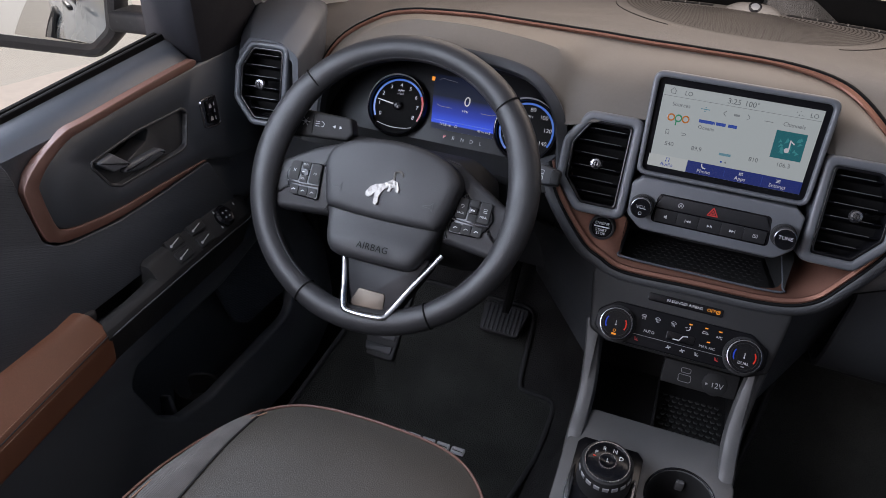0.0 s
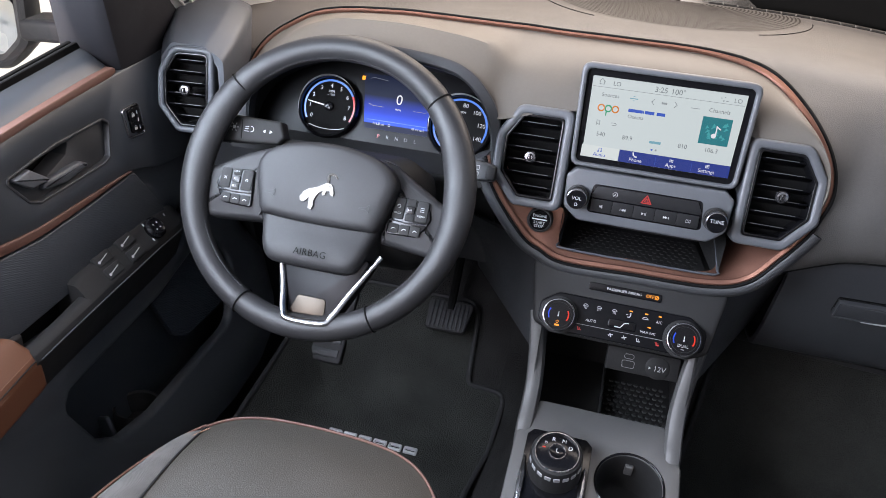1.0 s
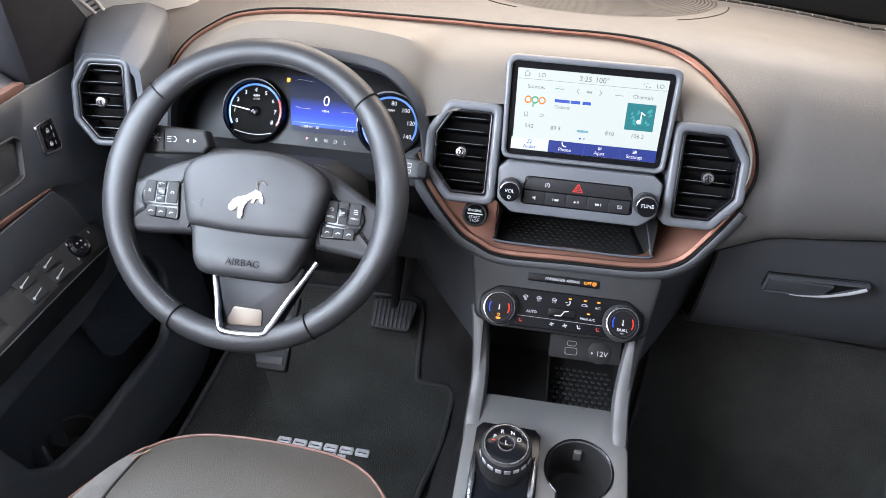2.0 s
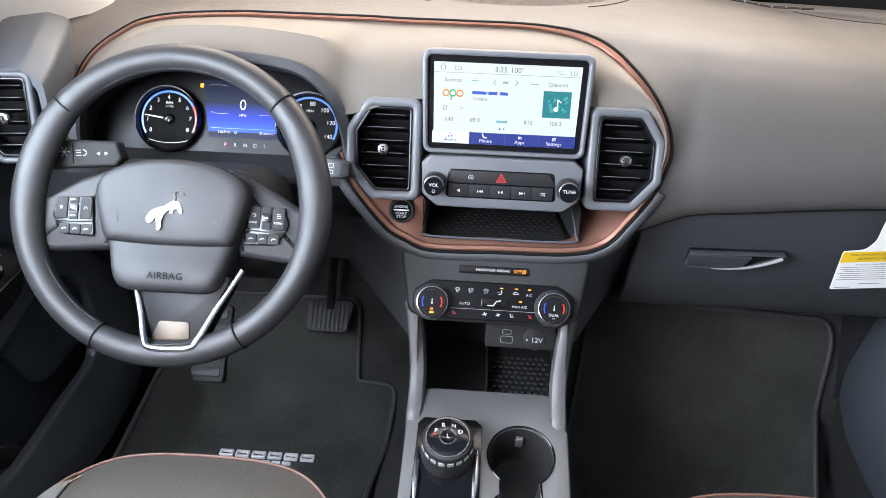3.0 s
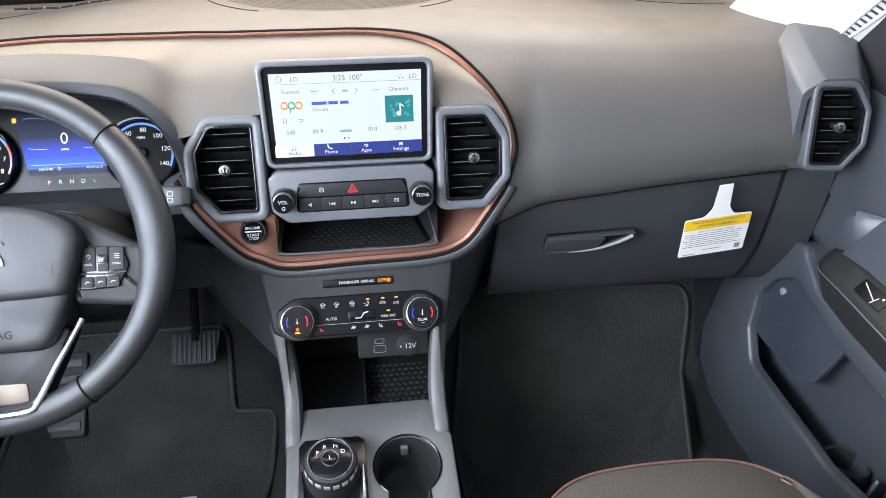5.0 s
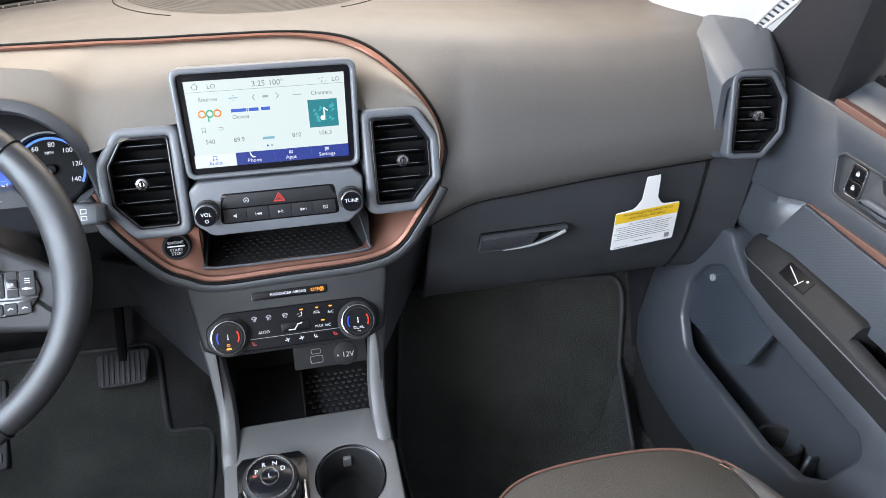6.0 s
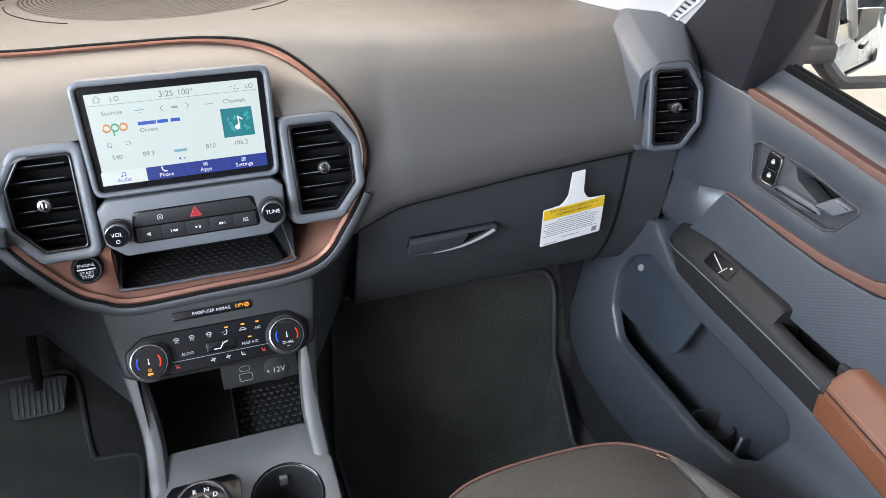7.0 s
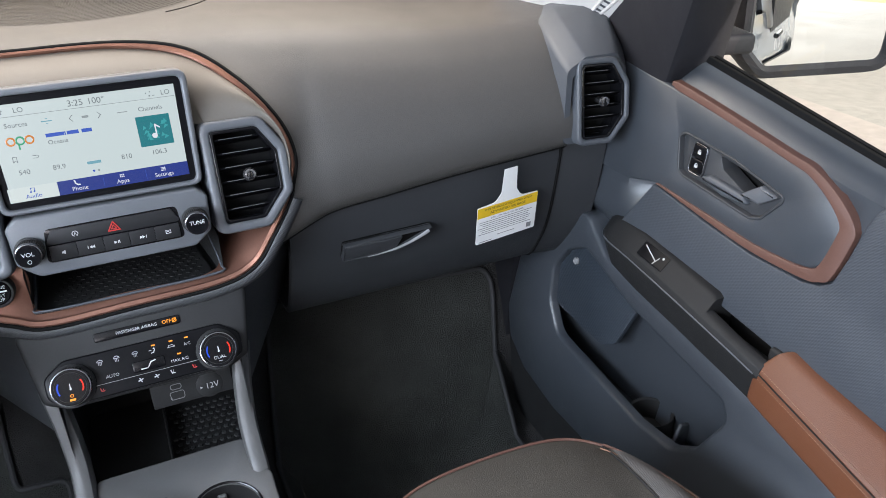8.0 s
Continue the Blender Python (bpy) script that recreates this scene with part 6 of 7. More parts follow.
# ---- door details ----
def door_trim(ob, side):
    """Handle, armrest, pocket and trim of a front door. Places are along the door (u, towards the rear) and up (v)."""
    M = leaning_frame(0.6015, side)
    # smooth panel that carries the handle, running forward behind the dashboard's end
    plate_out = fillet([(-0.12, 0.530), (-0.037, 0.533), (0.033, 0.535), (0.085, 0.548), (0.19, 0.545), (0.268, 0.541), (0.328, 0.545), (0.349, 0.549), (0.360, 0.559), (0.367, 0.595), (0.365, 0.610), (0.341, 0.631), (0.312, 0.645), (0.284, 0.650), (0.194, 0.664), (0.080, 0.677), (-0.047, 0.690), (-0.12, 0.693)], 0.012, 3)
    pocket = ccw(fillet([(0.112, 0.623), (0.122, 0.629), (0.209, 0.623), (0.288, 0.608), (0.289, 0.603), (0.268, 0.575), (0.253, 0.569), (0.137, 0.577), (0.125, 0.581)], 0.006, 4))
    bm = bmesh.new()
    plate(bm, M, plate_out, [pocket], -0.03, 0.0, 0.003)
    part("handle_panel", bm, DOORP, ob)
    bm = bmesh.new()
    ringslab(bm, M, inset(pocket, -0.0025), inset(pocket, 0.001), -0.003, 0.0012, 0.001, -0.02)
    cup = part("handle_bezel", bm, DARK, ob)
    tri = [(0.180, 0.6185), (0.190, 0.604), (0.236, 0.587), (0.264, 0.609)]
    bm = bmesh.new()
    plate(bm, M, pocket, [fillet(tri, 0.003, 3)], -0.03, -0.007, 0.001)
    part("handle_recess", bm, DARK, cup)
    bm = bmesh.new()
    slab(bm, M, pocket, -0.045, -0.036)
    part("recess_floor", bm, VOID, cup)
    bm = bmesh.new()
    slab(bm, M, ccw(fillet([(0.160, 0.5845), (0.178, 0.5925), (0.236, 0.589), (0.246, 0.580), (0.205, 0.5755)], 0.004, 3)), -0.012, 0.001, 0.004)
    lever = part("handle", bm, POD, ob, "dark grey pull lever")
    bm = bmesh.new()
    slab(bm, M, ccw(fillet([(0.229, 0.5885), (0.258, 0.6105), (0.2855, 0.606), (0.262, 0.5890)], 0.003, 3)), -0.012, 0.004, 0.003)
    part("lever_end", bm, GREY, lever)
    # U-shaped copper band
    top_side = [(0.076, 0.680), (0.088, 0.686), (0.189, 0.672), (0.28, 0.658), (0.316, 0.6525), (0.354, 0.635), (0.382, 0.612), (0.384, 0.591), (0.376, 0.551), (0.365, 0.542), (0.345, 0.536), (0.271, 0.533), (0.193, 0.539), (0.092, 0.5495)]
    low_side = [(0.088, 0.676), (0.194, 0.662), (0.284, 0.648), (0.311, 0.643), (0.34, 0.629), (0.363, 0.61), (0.365, 0.595), (0.358, 0.559), (0.347, 0.55), (0.325, 0.546), (0.268, 0.543), (0.19, 0.547), (0.096, 0.5515)]
    smooth = lambda q: [(p.x, p.y) for p in crom([(a, b, 0) for a, b in q], 4)]
    bm = bmesh.new()
    slab(bm, M, smooth(top_side) + list(reversed(smooth(low_side))), -0.03, 0.0022, 0.0012)
    part("copper_band", bm, PIPE, ob, "matt copper trim band")
    # textured insert under the band
    bm = bmesh.new()
    slab(bm, leaning_frame(0.6035, side), ccw(fillet([(0.030, 0.455), (0.244, 0.4325), (0.247, 0.4500), (0.340, 0.4415), (0.352, 0.4215), (0.95, 0.36), (0.95, 0.585), (0.60, 0.600), (0.40, 0.645), (0.392, 0.62), (0.388, 0.590), (0.379, 0.548), (0.366, 0.538), (0.345, 0.532), (0.271, 0.529), (0.193, 0.535), (0.088, 0.547)], [0.01, 0, 0.004, 0.006, 0, 0, 0, 0.02, 0.012] + [0.008] * 8, 3)), -0.03, 0.003, 0.002)
    part("textured_insert", bm, DOORF, ob)
    # armrest pod with window switches
    S = mirrored(side)

    def arm_rows(rows, outer, mat_, name, label=""):
        bm = bmesh.new()
        rings = []
        for u, xi, zi, zt, xm in rows:
            q = fillet([(xi + 0.016, zi - 0.052), (outer, zi - 0.052), (outer, zt), (xm, zt), (xi + 0.003, zi + 0.009), (xi, zi)], [0.003, 0.002, 0.004, 0.012, 0.006, 0.002], 4)
            rings.append([bm.verts.new(S @ Vector((p.x, -u, p.y))) for p in ccw(q)])
        bridge(bm, rings, True)
        bm.faces.new(rings[0])
        bm.faces.new(list(reversed(rings[-1])))
        return part(name, bm, mat_, ob, label)

    pod = arm_rows(((-0.004, 0.686, 0.440, 0.450, 0.694), (0.003, 0.672, 0.441, 0.462, 0.684), (0.018, 0.656, 0.444, 0.470, 0.676), (0.045, 0.643, 0.4455, 0.476, 0.668), (0.10, 0.638, 0.445, 0.4775, 0.662), (0.20, 0.632, 0.439, 0.470, 0.657), (0.248, 0.631, 0.433, 0.466, 0.654), (0.255, 0.631, 0.432, 0.462, 0.652)), 0.705, MATT, "armrest_pod")
    arm_rows(((0.252, 0.631, 0.4325, 0.449, 0.640), (0.30, 0.631, 0.4265, 0.440, 0.640), (0.335, 0.6315, 0.4205, 0.435, 0.642), (0.352, 0.6325, 0.418, 0.434, 0.643)), 0.652, MATT, "pull_rail")
    bm = bmesh.new()
    tube(bm, evenly(crom([S @ Vector(p) for p in ((0.670, -0.004, 0.443), (0.655, -0.018, 0.4455), (0.6422, -0.045, 0.447), (0.6372, -0.10, 0.4465), (0.6312, -0.20, 0.4405), (0.6305, -0.30, 0.428), (0.632, -0.346, 0.4195))], 6), 40), 0.0011, 6)
    part("edge_blade", bm, GREY if side > 0 else DARK, pod, "thin pale edge moulding")
    # the cup's deep shade is put into the lining's near-black colour
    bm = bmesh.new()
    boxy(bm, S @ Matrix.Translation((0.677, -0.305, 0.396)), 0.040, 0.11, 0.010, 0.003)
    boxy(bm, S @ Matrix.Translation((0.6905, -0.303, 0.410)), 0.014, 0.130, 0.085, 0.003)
    part("pull_cup", bm, VOID, ob, "pull cup lining, near-black in place of the recess's shade")
    bm = bmesh.new()
    boxy(bm, S @ Matrix.Translation((0.6800, -0.3575, 0.414)), 0.046, 0.036, 0.064, 0.005)
    part("cup_end", bm, MATT, ob)
    # armrest pad
    bm = bmesh.new()
    rows = []
    for u, k in ((0.3445, 0.94), (0.346, 0.98), (0.350, 1.0), (0.40, 1.0), (0.45, 1.0), (0.6, 1.0), (0.8, 1.0), (1.0, 1.0)):
        e = u - 0.35
        xi, dz = 0.634 - 0.09 * e, -0.14 * e
        q = fillet([(xi - 0.003, 0.380 + dz), (0.70, 0.380 + dz), (0.70, 0.4565 + 0.85 * dz), (0.655, 0.4545 + 0.85 * dz), (xi, 0.422 + dz)], [0.006, 0.002, 0.004, 0.020, 0.030], 6)
        c = Vector((0.665, 0.415 + dz))
        rows.append([bm.verts.new(S @ Vector((c.x + (p.x - c.x) * k, -u - (0.022 * min(1, max(0, (p.x - 0.635) / 0.03)) if u < 0.39 else 0), c.y + (p.y - c.y) * k))) for p in ccw(q)])
    bridge(bm, rows, True)
    bm.faces.new(rows[0])
    bm.faces.new(list(reversed(rows[-1])))
    pad = part("armrest_pad", bm, TAN, ob, "stitched tan leatherette armrest pad")
    for dx, dz2 in ((-0.0012, -0.0055), (0.0026, 0.0056)):
        bm = bmesh.new()
        n = 150
        for k in range(n):
            e = 0.62 * k / n + 0.004
            boxy(bm, S @ Matrix.Translation((0.6352 - 0.09 * e + dx, -0.35 - e, 0.4215 - 0.14 * e + dz2)) @ pose(0, 0, 0, 0, 42, 0), 0.0008, 0.0030, 0.0008, 0.0003)
        tagged(part("stitching", bm, THREAD, pad), kind="stuff")
    bm = bmesh.new()
    tube(bm, [S @ Vector((0.6338 - 0.09 * 0.64 * k / 20, -0.352 - 0.64 * k / 20, 0.4220 - 0.14 * 0.64 * k / 20)) for k in range(21)], 0.0008, 6)
    part("pad_seam", bm, MATT, pad)
    # window switches
    TF = S @ Matrix(((-0.72, 0, -0.694, 0.6500), (0, 1, 0, -0.138), (-0.694, 0.07, 0.72, 0.4650), (0, 0, 0, 1)))
    if side > 0:
        bm = bmesh.new()
        slab(bm, TF, rect(0.022, 0.052, 0.003), -0.004, 0.0010, 0.0005)
        sw = part("window_switch", bm, LENS, pod)
        icon("switch_mark", TF, stroke([(-0.006, 0.020), (0.004, -0.008)], 0.0014) + stroke([(0.009, -0.007), (-0.002, -0.011)], 0.0012) + [disc(0.0018, 12, -0.005, -0.017)], WHITE_MARK, sw, 0.0016)
    else:
        for k, (du, dv) in enumerate(((0.008, -0.012), (-0.012, -0.012), (0.008, -0.058), (-0.012, -0.058))):
            bm = bmesh.new()
            slab(bm, TF, rect(0.016, 0.030, 0.003, du, dv), -0.003, 0.003, 0.0015)
            sw = part("window_switch", bm, MATT, pod)
            icon("switch_mark", TF, stroke([(du + 0.002, dv - 0.010), (du - 0.002, dv + 0.008)], 0.0012) + [disc(0.0020, 10, du + 0.002, dv - 0.010)], WHITE_MARK, sw, 0.0034)
        bm = bmesh.new()
        lathe(bm, TF @ Matrix.Translation((-0.002, 0.044, 0)), [(0.016, -0.002), (0.016, 0.003), (0.012, 0.006), (0.008, 0.005)], 28)
        part("mirror_switch", bm, BLACK, pod)
        icon("mirror_mark", TF, [rect(0.002, 0.002, 0, -0.002 + a * 0.004, 0.044 + b * 0.004) for a in (-1, 1) for b in (-1, 1)] + [rect(0.004, 0.002, 0, 0.010, 0.022), rect(0.004, 0.002, 0, -0.014, 0.026), rect(0.004, 0.002, 0, -0.008, 0.068)], WHITE_MARK, pod, 0.0062)
    # lock buttons
    lu, lv = (0.1475, 0.604) if side > 0 else (0.066, 0.612)
    LF = leaning_frame(0.6015, side) @ Matrix.Translation((lu, lv, -0.0055 if side > 0 else 0.001))
    bm = bmesh.new()
    out = ccw(fillet([(-0.012, -0.021), (0.0155, -0.022), (0.0145, 0.018), (-0.0115, 0.020)], 0.007, 5))
    if side < 0:
        out = ccw(fillet([(-0.019, -0.022), (0.017, -0.020), (0.019, 0.020), (-0.016, 0.022)], 0.006, 4))
    ringslab(bm, LF, out, inset(out, 0.0018), -0.006, 0.0025, 0.0006, 0.0)
    lock = part("lock_bezel", bm, DCHROME, ob, "chrome-edged lock switch frame")
    for k in (-1, 1):
        bm = bmesh.new()
        slab(bm, LF, rect(0.0155, 0.0155, 0.003, 0.0, k * 0.0078) if side < 0 else rect(0.0215, 0.0170, 0.004, 0.0015, k * 0.0092 - 0.001), -0.004, 0.0022, 0.001)
        part("lock_button", bm, BLACK, lock)
        cu = 0.0015 if side > 0 else 0.0
        icon("lock_sign", LF, [rect(0.0055, 0.0035, 0, cu, k * 0.0088 - 0.0012)] + stroke(arc(cu, k * 0.0088 + 0.0008, 0.0018, 0, 180, 6), 0.0007), WHITE_MARK, lock, 0.0026)
    if side < 0:
        bm = bmesh.new()
        slab(bm, LF, rect(0.014, 0.036, 0.003, -0.0085, 0.0), -0.004, 0.0022, 0.001)
        part("seat_memory_switch", bm, BLACK, lock)
        icon("memory_mark", LF, [rect(0.0012, 0.005, 0, -0.0085, 0.010 - 0.010 * k) for k in range(3)], WHITE_MARK, lock, 0.0026)
    # lower shell with the speaker and the map pocket
    LO = leaning_frame(0.604, side)
    hole = fillet([(-0.090, 0.331), (-0.065, 0.372), (-0.022, 0.397), (0.105, 0.362), (0.300, 0.338), (0.316, 0.317), (0.282, 0.244), (0.247, 0.218), (0.175, 0.209), (-0.045, 0.225), (-0.082, 0.27)], [0.03, 0.02, 0.02, 0.02, 0.012, 0.02, 0.03, 0.03, 0.04, 0.04, 0.03], 5)
    shell_out = fillet([(-0.195, 0.30), (-0.205, 0.192), (-0.184, 0.139), (-0.12, 0.105), (-0.018, 0.091), (0.10, 0.095), (1.0, 0.08), (1.0, 0.28), (0.478, 0.345), (0.319, 0.374), (0.031, 0.408), (-0.01, 0.435), (-0.03, 0.452), (-0.10, 0.430)], [0.03, 0.04, 0.04, 0.05, 0.04, 0.03, 0.0, 0.0, 0.01, 0.01, 0.02, 0.02, 0.03, 0.05], 5)
    bm = bmesh.new()
    plate(bm, LO, shell_out, [hole], -0.010, 0.006, 0.0055)
    rim_at = ccw(shell_out)
    bridge(bm, [[bm.verts.new(LO @ Vector((p[0], p[1], n))) for p in rim_at] for n in (-0.06, -0.009)], True)
    part("lower_shell", bm, DOORP, ob)
    bm = bmesh.new()
    def back_at(u, v):
        y = 0.13 - 0.48 * u
        end = max(0.0, (u - 0.80) / 0.20)
        return S @ Vector((0.619 + 0.14 * (0.41 - 0.27 * v) + 0.050 * math.sin(math.pi * 0.5 * v) * (1 - end * end), y, 0.41 - 0.27 * v))

    grid(bm, back_at, 30, 16, 0.01, (side, 0, 0))
    part("pocket_back", bm, DOORP, ob)
    bm = bmesh.new()
    slab(bm, leaning_frame(0.612, side), ccw(fillet([(-0.11, 0.385), (-0.03, 0.43), (0.080, 0.40), (0.111, 0.362), (0.080, 0.278), (0.050, 0.259), (-0.066, 0.262), (-0.12, 0.275)], [0.0, 0.0, 0.0, 0.006, 0.02, 0.02, 0.01, 0.0], 4)), -0.008, 0.0, 0.002)
    grille = part("speaker_grille", bm, GRILLE, ob, "dark perforated speaker grille")
    bm = bmesh.new()
    lathe(bm, leaning_frame(0.610, side) @ Matrix.Translation((-0.050, 0.358, 0)), [(0.006, -0.002), (0.006, 0.0012), (0.0045, 0.0022), (0.002, 0.0014)], 20)
    part("screw", bm, DIM_MARK, grille)
    bm = bmesh.new()
    boxy(bm, S @ Matrix.Translation((0.675, -0.11, 0.150)), 0.09, 0.46, 0.03, 0.006)
    part("pocket_floor", bm, SAIL, ob)
    # round bottle holder in the pocket
    bm = bmesh.new()
    lathe(bm, S @ Matrix.Translation((0.667, -0.163, 0.165)), [(0.034, 0.0), (0.034, 0.036), (0.033, 0.039), (0.030, 0.037), (0.029, 0.002)], 36)
    part("bottle_holder", bm, MATT, ob)
    bm = bmesh.new()
    boxy(bm, S @ Matrix.Translation((0.680, -0.214, 0.186)) @ pose(0, 0, 0, 0, 24, 12), 0.034, 0.007, 0.056, 0.003)
    part("pocket_web", bm, DOORP, ob)
    # dark sill below the door
    bm = bmesh.new()
    slab(bm, leaning_frame(0.622, side), [(-0.30, -0.02), (1.0, -0.02), (1.0, 0.12), (-0.16, 0.12), (-0.30, 0.16)], -0.03, 0.004, 0.003)
    part("sill_cover", bm, MATT, ob)
    # rubber seal along the door's front edge
    bm = bmesh.new()
    tube(bm, evenly(crom([S @ Vector(p) for p in ((0.66, -0.12, 0.0), (0.652, 0.05, 0.02), (0.650, 0.16, 0.10), (0.655, 0.195, 0.22), (0.668, 0.19, 0.36), (0.68, 0.15, 0.50))], 8), 50), 0.009, 8)
    part("door_seal", bm, RUBBER, ob, "black rubber door seal")
    # window rubber along the ledge
    for dx, dz in ((0.001, 0.0), (0.008, 0.001)):
        bm = bmesh.new()
        sweep(bm, [S @ Vector((0.7265 + dx, -0.088 - 0.9 * k / 20, sill_z(-0.088 - 0.9 * k / 20) + dz)) for k in range(21)], [(0.0, -0.02), (0.0, 0.001), (0.001, 0.002), (0.004, 0.002), (0.005, 0.001), (0.005, -0.02)],
              lambda i: (Vector((side, 0, 0)), Vector((0, 0, 1))))
        part("window_rubber", bm, VOID, ob, "black rubber window seal")
    bm = bmesh.new()
    grid(bm, lambda u, v: S @ Vector((0.742 - 0.13 * v, -0.115 - 0.9 * u - 0.28 * v * (1 - u), 0.70 + 0.48 * v)), 10, 8)
    gl = part("window_pane", bm, GLASS, ob, "clear side window glass")
    gl.visible_shadow = False


door_trim(door_right, 1)
door_trim(door_left, -1)


# ---- pillars, windscreen and mirrors ----
for side in (-1, 1):
    S = mirrored(side)
    nm = "left" if side < 0 else "right"
    bm = bmesh.new()
    foot = crom([(0.709, 0.14, 0.690), (0.703, 0.04, 0.676), (0.700, -0.040, 0.672), (0.702, -0.060, 0.674), (0.718, -0.080, 0.690), (0.742, -0.096, 0.702)], 5)
    foot = evenly(foot, 24)
    grid(bm, lambda u, v: S @ (foot[round(24 * u)] + Vector((-0.10 - 0.04 * u, -0.58, 0.42)).lerp(Vector((-0.135, -0.20, 0.42)), u ** 0.45) * v), 24, 10, 0.02, (side, 0.3, 0))
    tagged(part("sail_panel_" + nm, bm, SAIL), "dark moulded panel at the windscreen pillar's foot", "pillar trim", kind="structure")
    ob = thing("pillar_" + nm, S @ Vector((0.69, 0.25, 0.72)), "pale grey windscreen pillar cover with narrow vent slots", "pillar", "", "structure")
    rear = lambda v: Vector((0.703, 0.105, 0.712)).lerp(Vector((0.595, -0.54, 1.165)), v)
    front = lambda v: Vector((0.640, 0.38, 0.705)).lerp(Vector((0.545, -0.43, 1.215)), v)
    cover_at = lambda u, v, n=0.0: S @ (rear(v).lerp(front(v), u) + Vector((-0.030, -0.010, 0.022)) * math.sin(math.pi * u) ** 0.8 + Vector((-0.75, -0.2, 0.63)) * n)
    bm = bmesh.new()
    grid(bm, cover_at, 32, 20, 0.012, (side, 0, 0.4))
    part("cover", bm, PILLAR, ob)
    # a long oval frame with a row of narrow slots
    oval = [(0.072 + 0.034 * math.cos(a), 0.225 + 0.205 * max(-1.0, min(1.0, 1.06 * math.sin(a)))) for a in (2 * math.pi * k / 72 for k in range(72))]
    bm = bmesh.new()
    tube(bm, [cover_at(u, v, 0.001) for u, v in oval], 0.0026, 8, True)
    strip_ = part("vent_strip", bm, PILLAR, ob)
    for k in range(23):
        v = 0.045 + 0.016 * k
        bm = bmesh.new()
        grid(bm, lambda a, b: cover_at(0.050 + 0.042 * a, v + 0.004 * a + 0.0055 * b, 0.0022), 4, 1, 0.0012, (side, 0, 0.4))
        part("vent_slot", bm, DOORP, strip_, "narrow dark slot")
    bm = bmesh.new()
    boxy(bm, S @ Matrix.Translation((0.70, -1.02, 0.9)) @ pose(0, 0, 0, 0, -14, 0), 0.06, 0.10, 0.8, 0.02)
    tagged(part("door_pillar_" + nm, bm, PILLAR), "pale grey door pillar cover", "pillar", kind="structure")

bm = bmesh.new()
grid(bm, lambda u, v: ((-0.66 + 1.32 * u) * (1 - 0.12 * v), 0.575 - 1.02 * v + 0.05 * math.sin(math.pi * u) * (1 - v), 0.765 + 0.45 * v - 0.02 * (2 * u - 1) ** 2), 20, 16)
ws = tagged(part("windscreen", bm, GLASS), "clear raked car windscreen", "windscreen", kind="structure")
ws.visible_shadow = False
bm = bmesh.new()
grid(bm, lambda u, v: ((-0.70 + 1.40 * u), 0.545 + 0.05 * math.sin(math.pi * u) - 0.085 * v, 0.752 + 0.065 * v - 0.04 * (2 * u - 1) ** 2), 30, 4, 0.01, (0, 1, 0))
tagged(part("windscreen_border", bm, VOID), "black printed border of the windscreen", "trim", kind="structure")


def door_mirror(side):
    S = mirrored(side)
    ob = thing("door_mirror", S @ Vector((0.98, 0.08, 0.62)), "black door mirror with curved glass outside the window", "door mirror", "door mirrors")
    turn = 24.0
    M = S @ Matrix.Translation((1.085, 0.035, 0.715)) @ pose(0, 0, 0, 0, 0, -turn) @ pose(0, 0, 0, 88, 0, 0)
    out = ccw(fillet([(-0.118, -0.060), (-0.085, -0.095), (0.120, -0.085), (0.125, 0.085), (-0.100, 0.085), (-0.122, 0.04)], 0.03, 6))
    bm = bmesh.new()
    rings = []
    for d, n in ((0.012, 0.000), (0.004, 0.010), (-0.006, 0.008), (-0.012, -0.01), (-0.010, -0.05), (0.010, -0.085), (0.04, -0.10)):
        rings.append([bm.verts.new(M @ Vector((p.x, p.y, n))) for p in inset(out, d)])
    bridge(bm, rings, True)
    bm.faces.new(rings[-1])
    part("housing", bm, SAIL, ob)
    bm = bmesh.new()
    slab(bm, M, inset(out, 0.011), -0.004, 0.001, 0.001)
    part("mirror_glass", bm, MIRROR, ob, "real mirror glass")
    bm = bmesh.new()
    boxy(bm, S @ Matrix.Translation((0.825, 0.030, 0.700)) @ pose(0, 0, 0, 0, 0, -14), 0.15, 0.075, 0.030, 0.008)
    part("arm", bm, SAIL, ob)


door_mirror(1)
door_mirror(-1)

# ---- outside of the car: body sides and bonnet ----
body = thing("car_body", (0, -1.0, -0.42), "pale blue painted outside of the parked car", "car body")
for side in (-1, 1):
    S = mirrored(side)
    bm = bmesh.new()
    grid(bm, lambda u, v: S @ Vector((0.77 + 0.11 * math.sin(math.pi * min(1.0, (1 - v) * 1.35) * 0.5) - 0.05 * (1 - v) ** 4, 1.2 - 4.2 * u, -0.18 + 0.80 * v)), 24, 14)
    part("side_panel", bm, PAINT, body)
    bm = bmesh.new()
    boxy(bm, S @ Matrix.Translation((0.885, -0.95, 0.50)), 0.035, 0.20, 0.030, 0.012)
    part("door_handle", bm, DARK, body, "dark outer door handle")
bm = bmesh.new()
grid(bm, lambda u, v: (-0.78 + 1.56 * u, 0.62 + 0.62 * v, 0.70 + 0.03 * math.sin(math.pi * u) - 0.05 * v * v), 12, 8, 0.02, (0, 0, -1))
part("bonnet", bm, PAINT, body)
bm = bmesh.new()
grid(bm, lambda u, v: (-0.84 + 1.68 * u, 1.20 + 0.10 * math.sin(math.pi * v) * math.sin(math.pi * u) ** 0.5, -0.20 + 0.84 * v), 16, 10, 0.03, (0, -1, 0))
part("front_panel", bm, PAINT, body)
bm = bmesh.new()
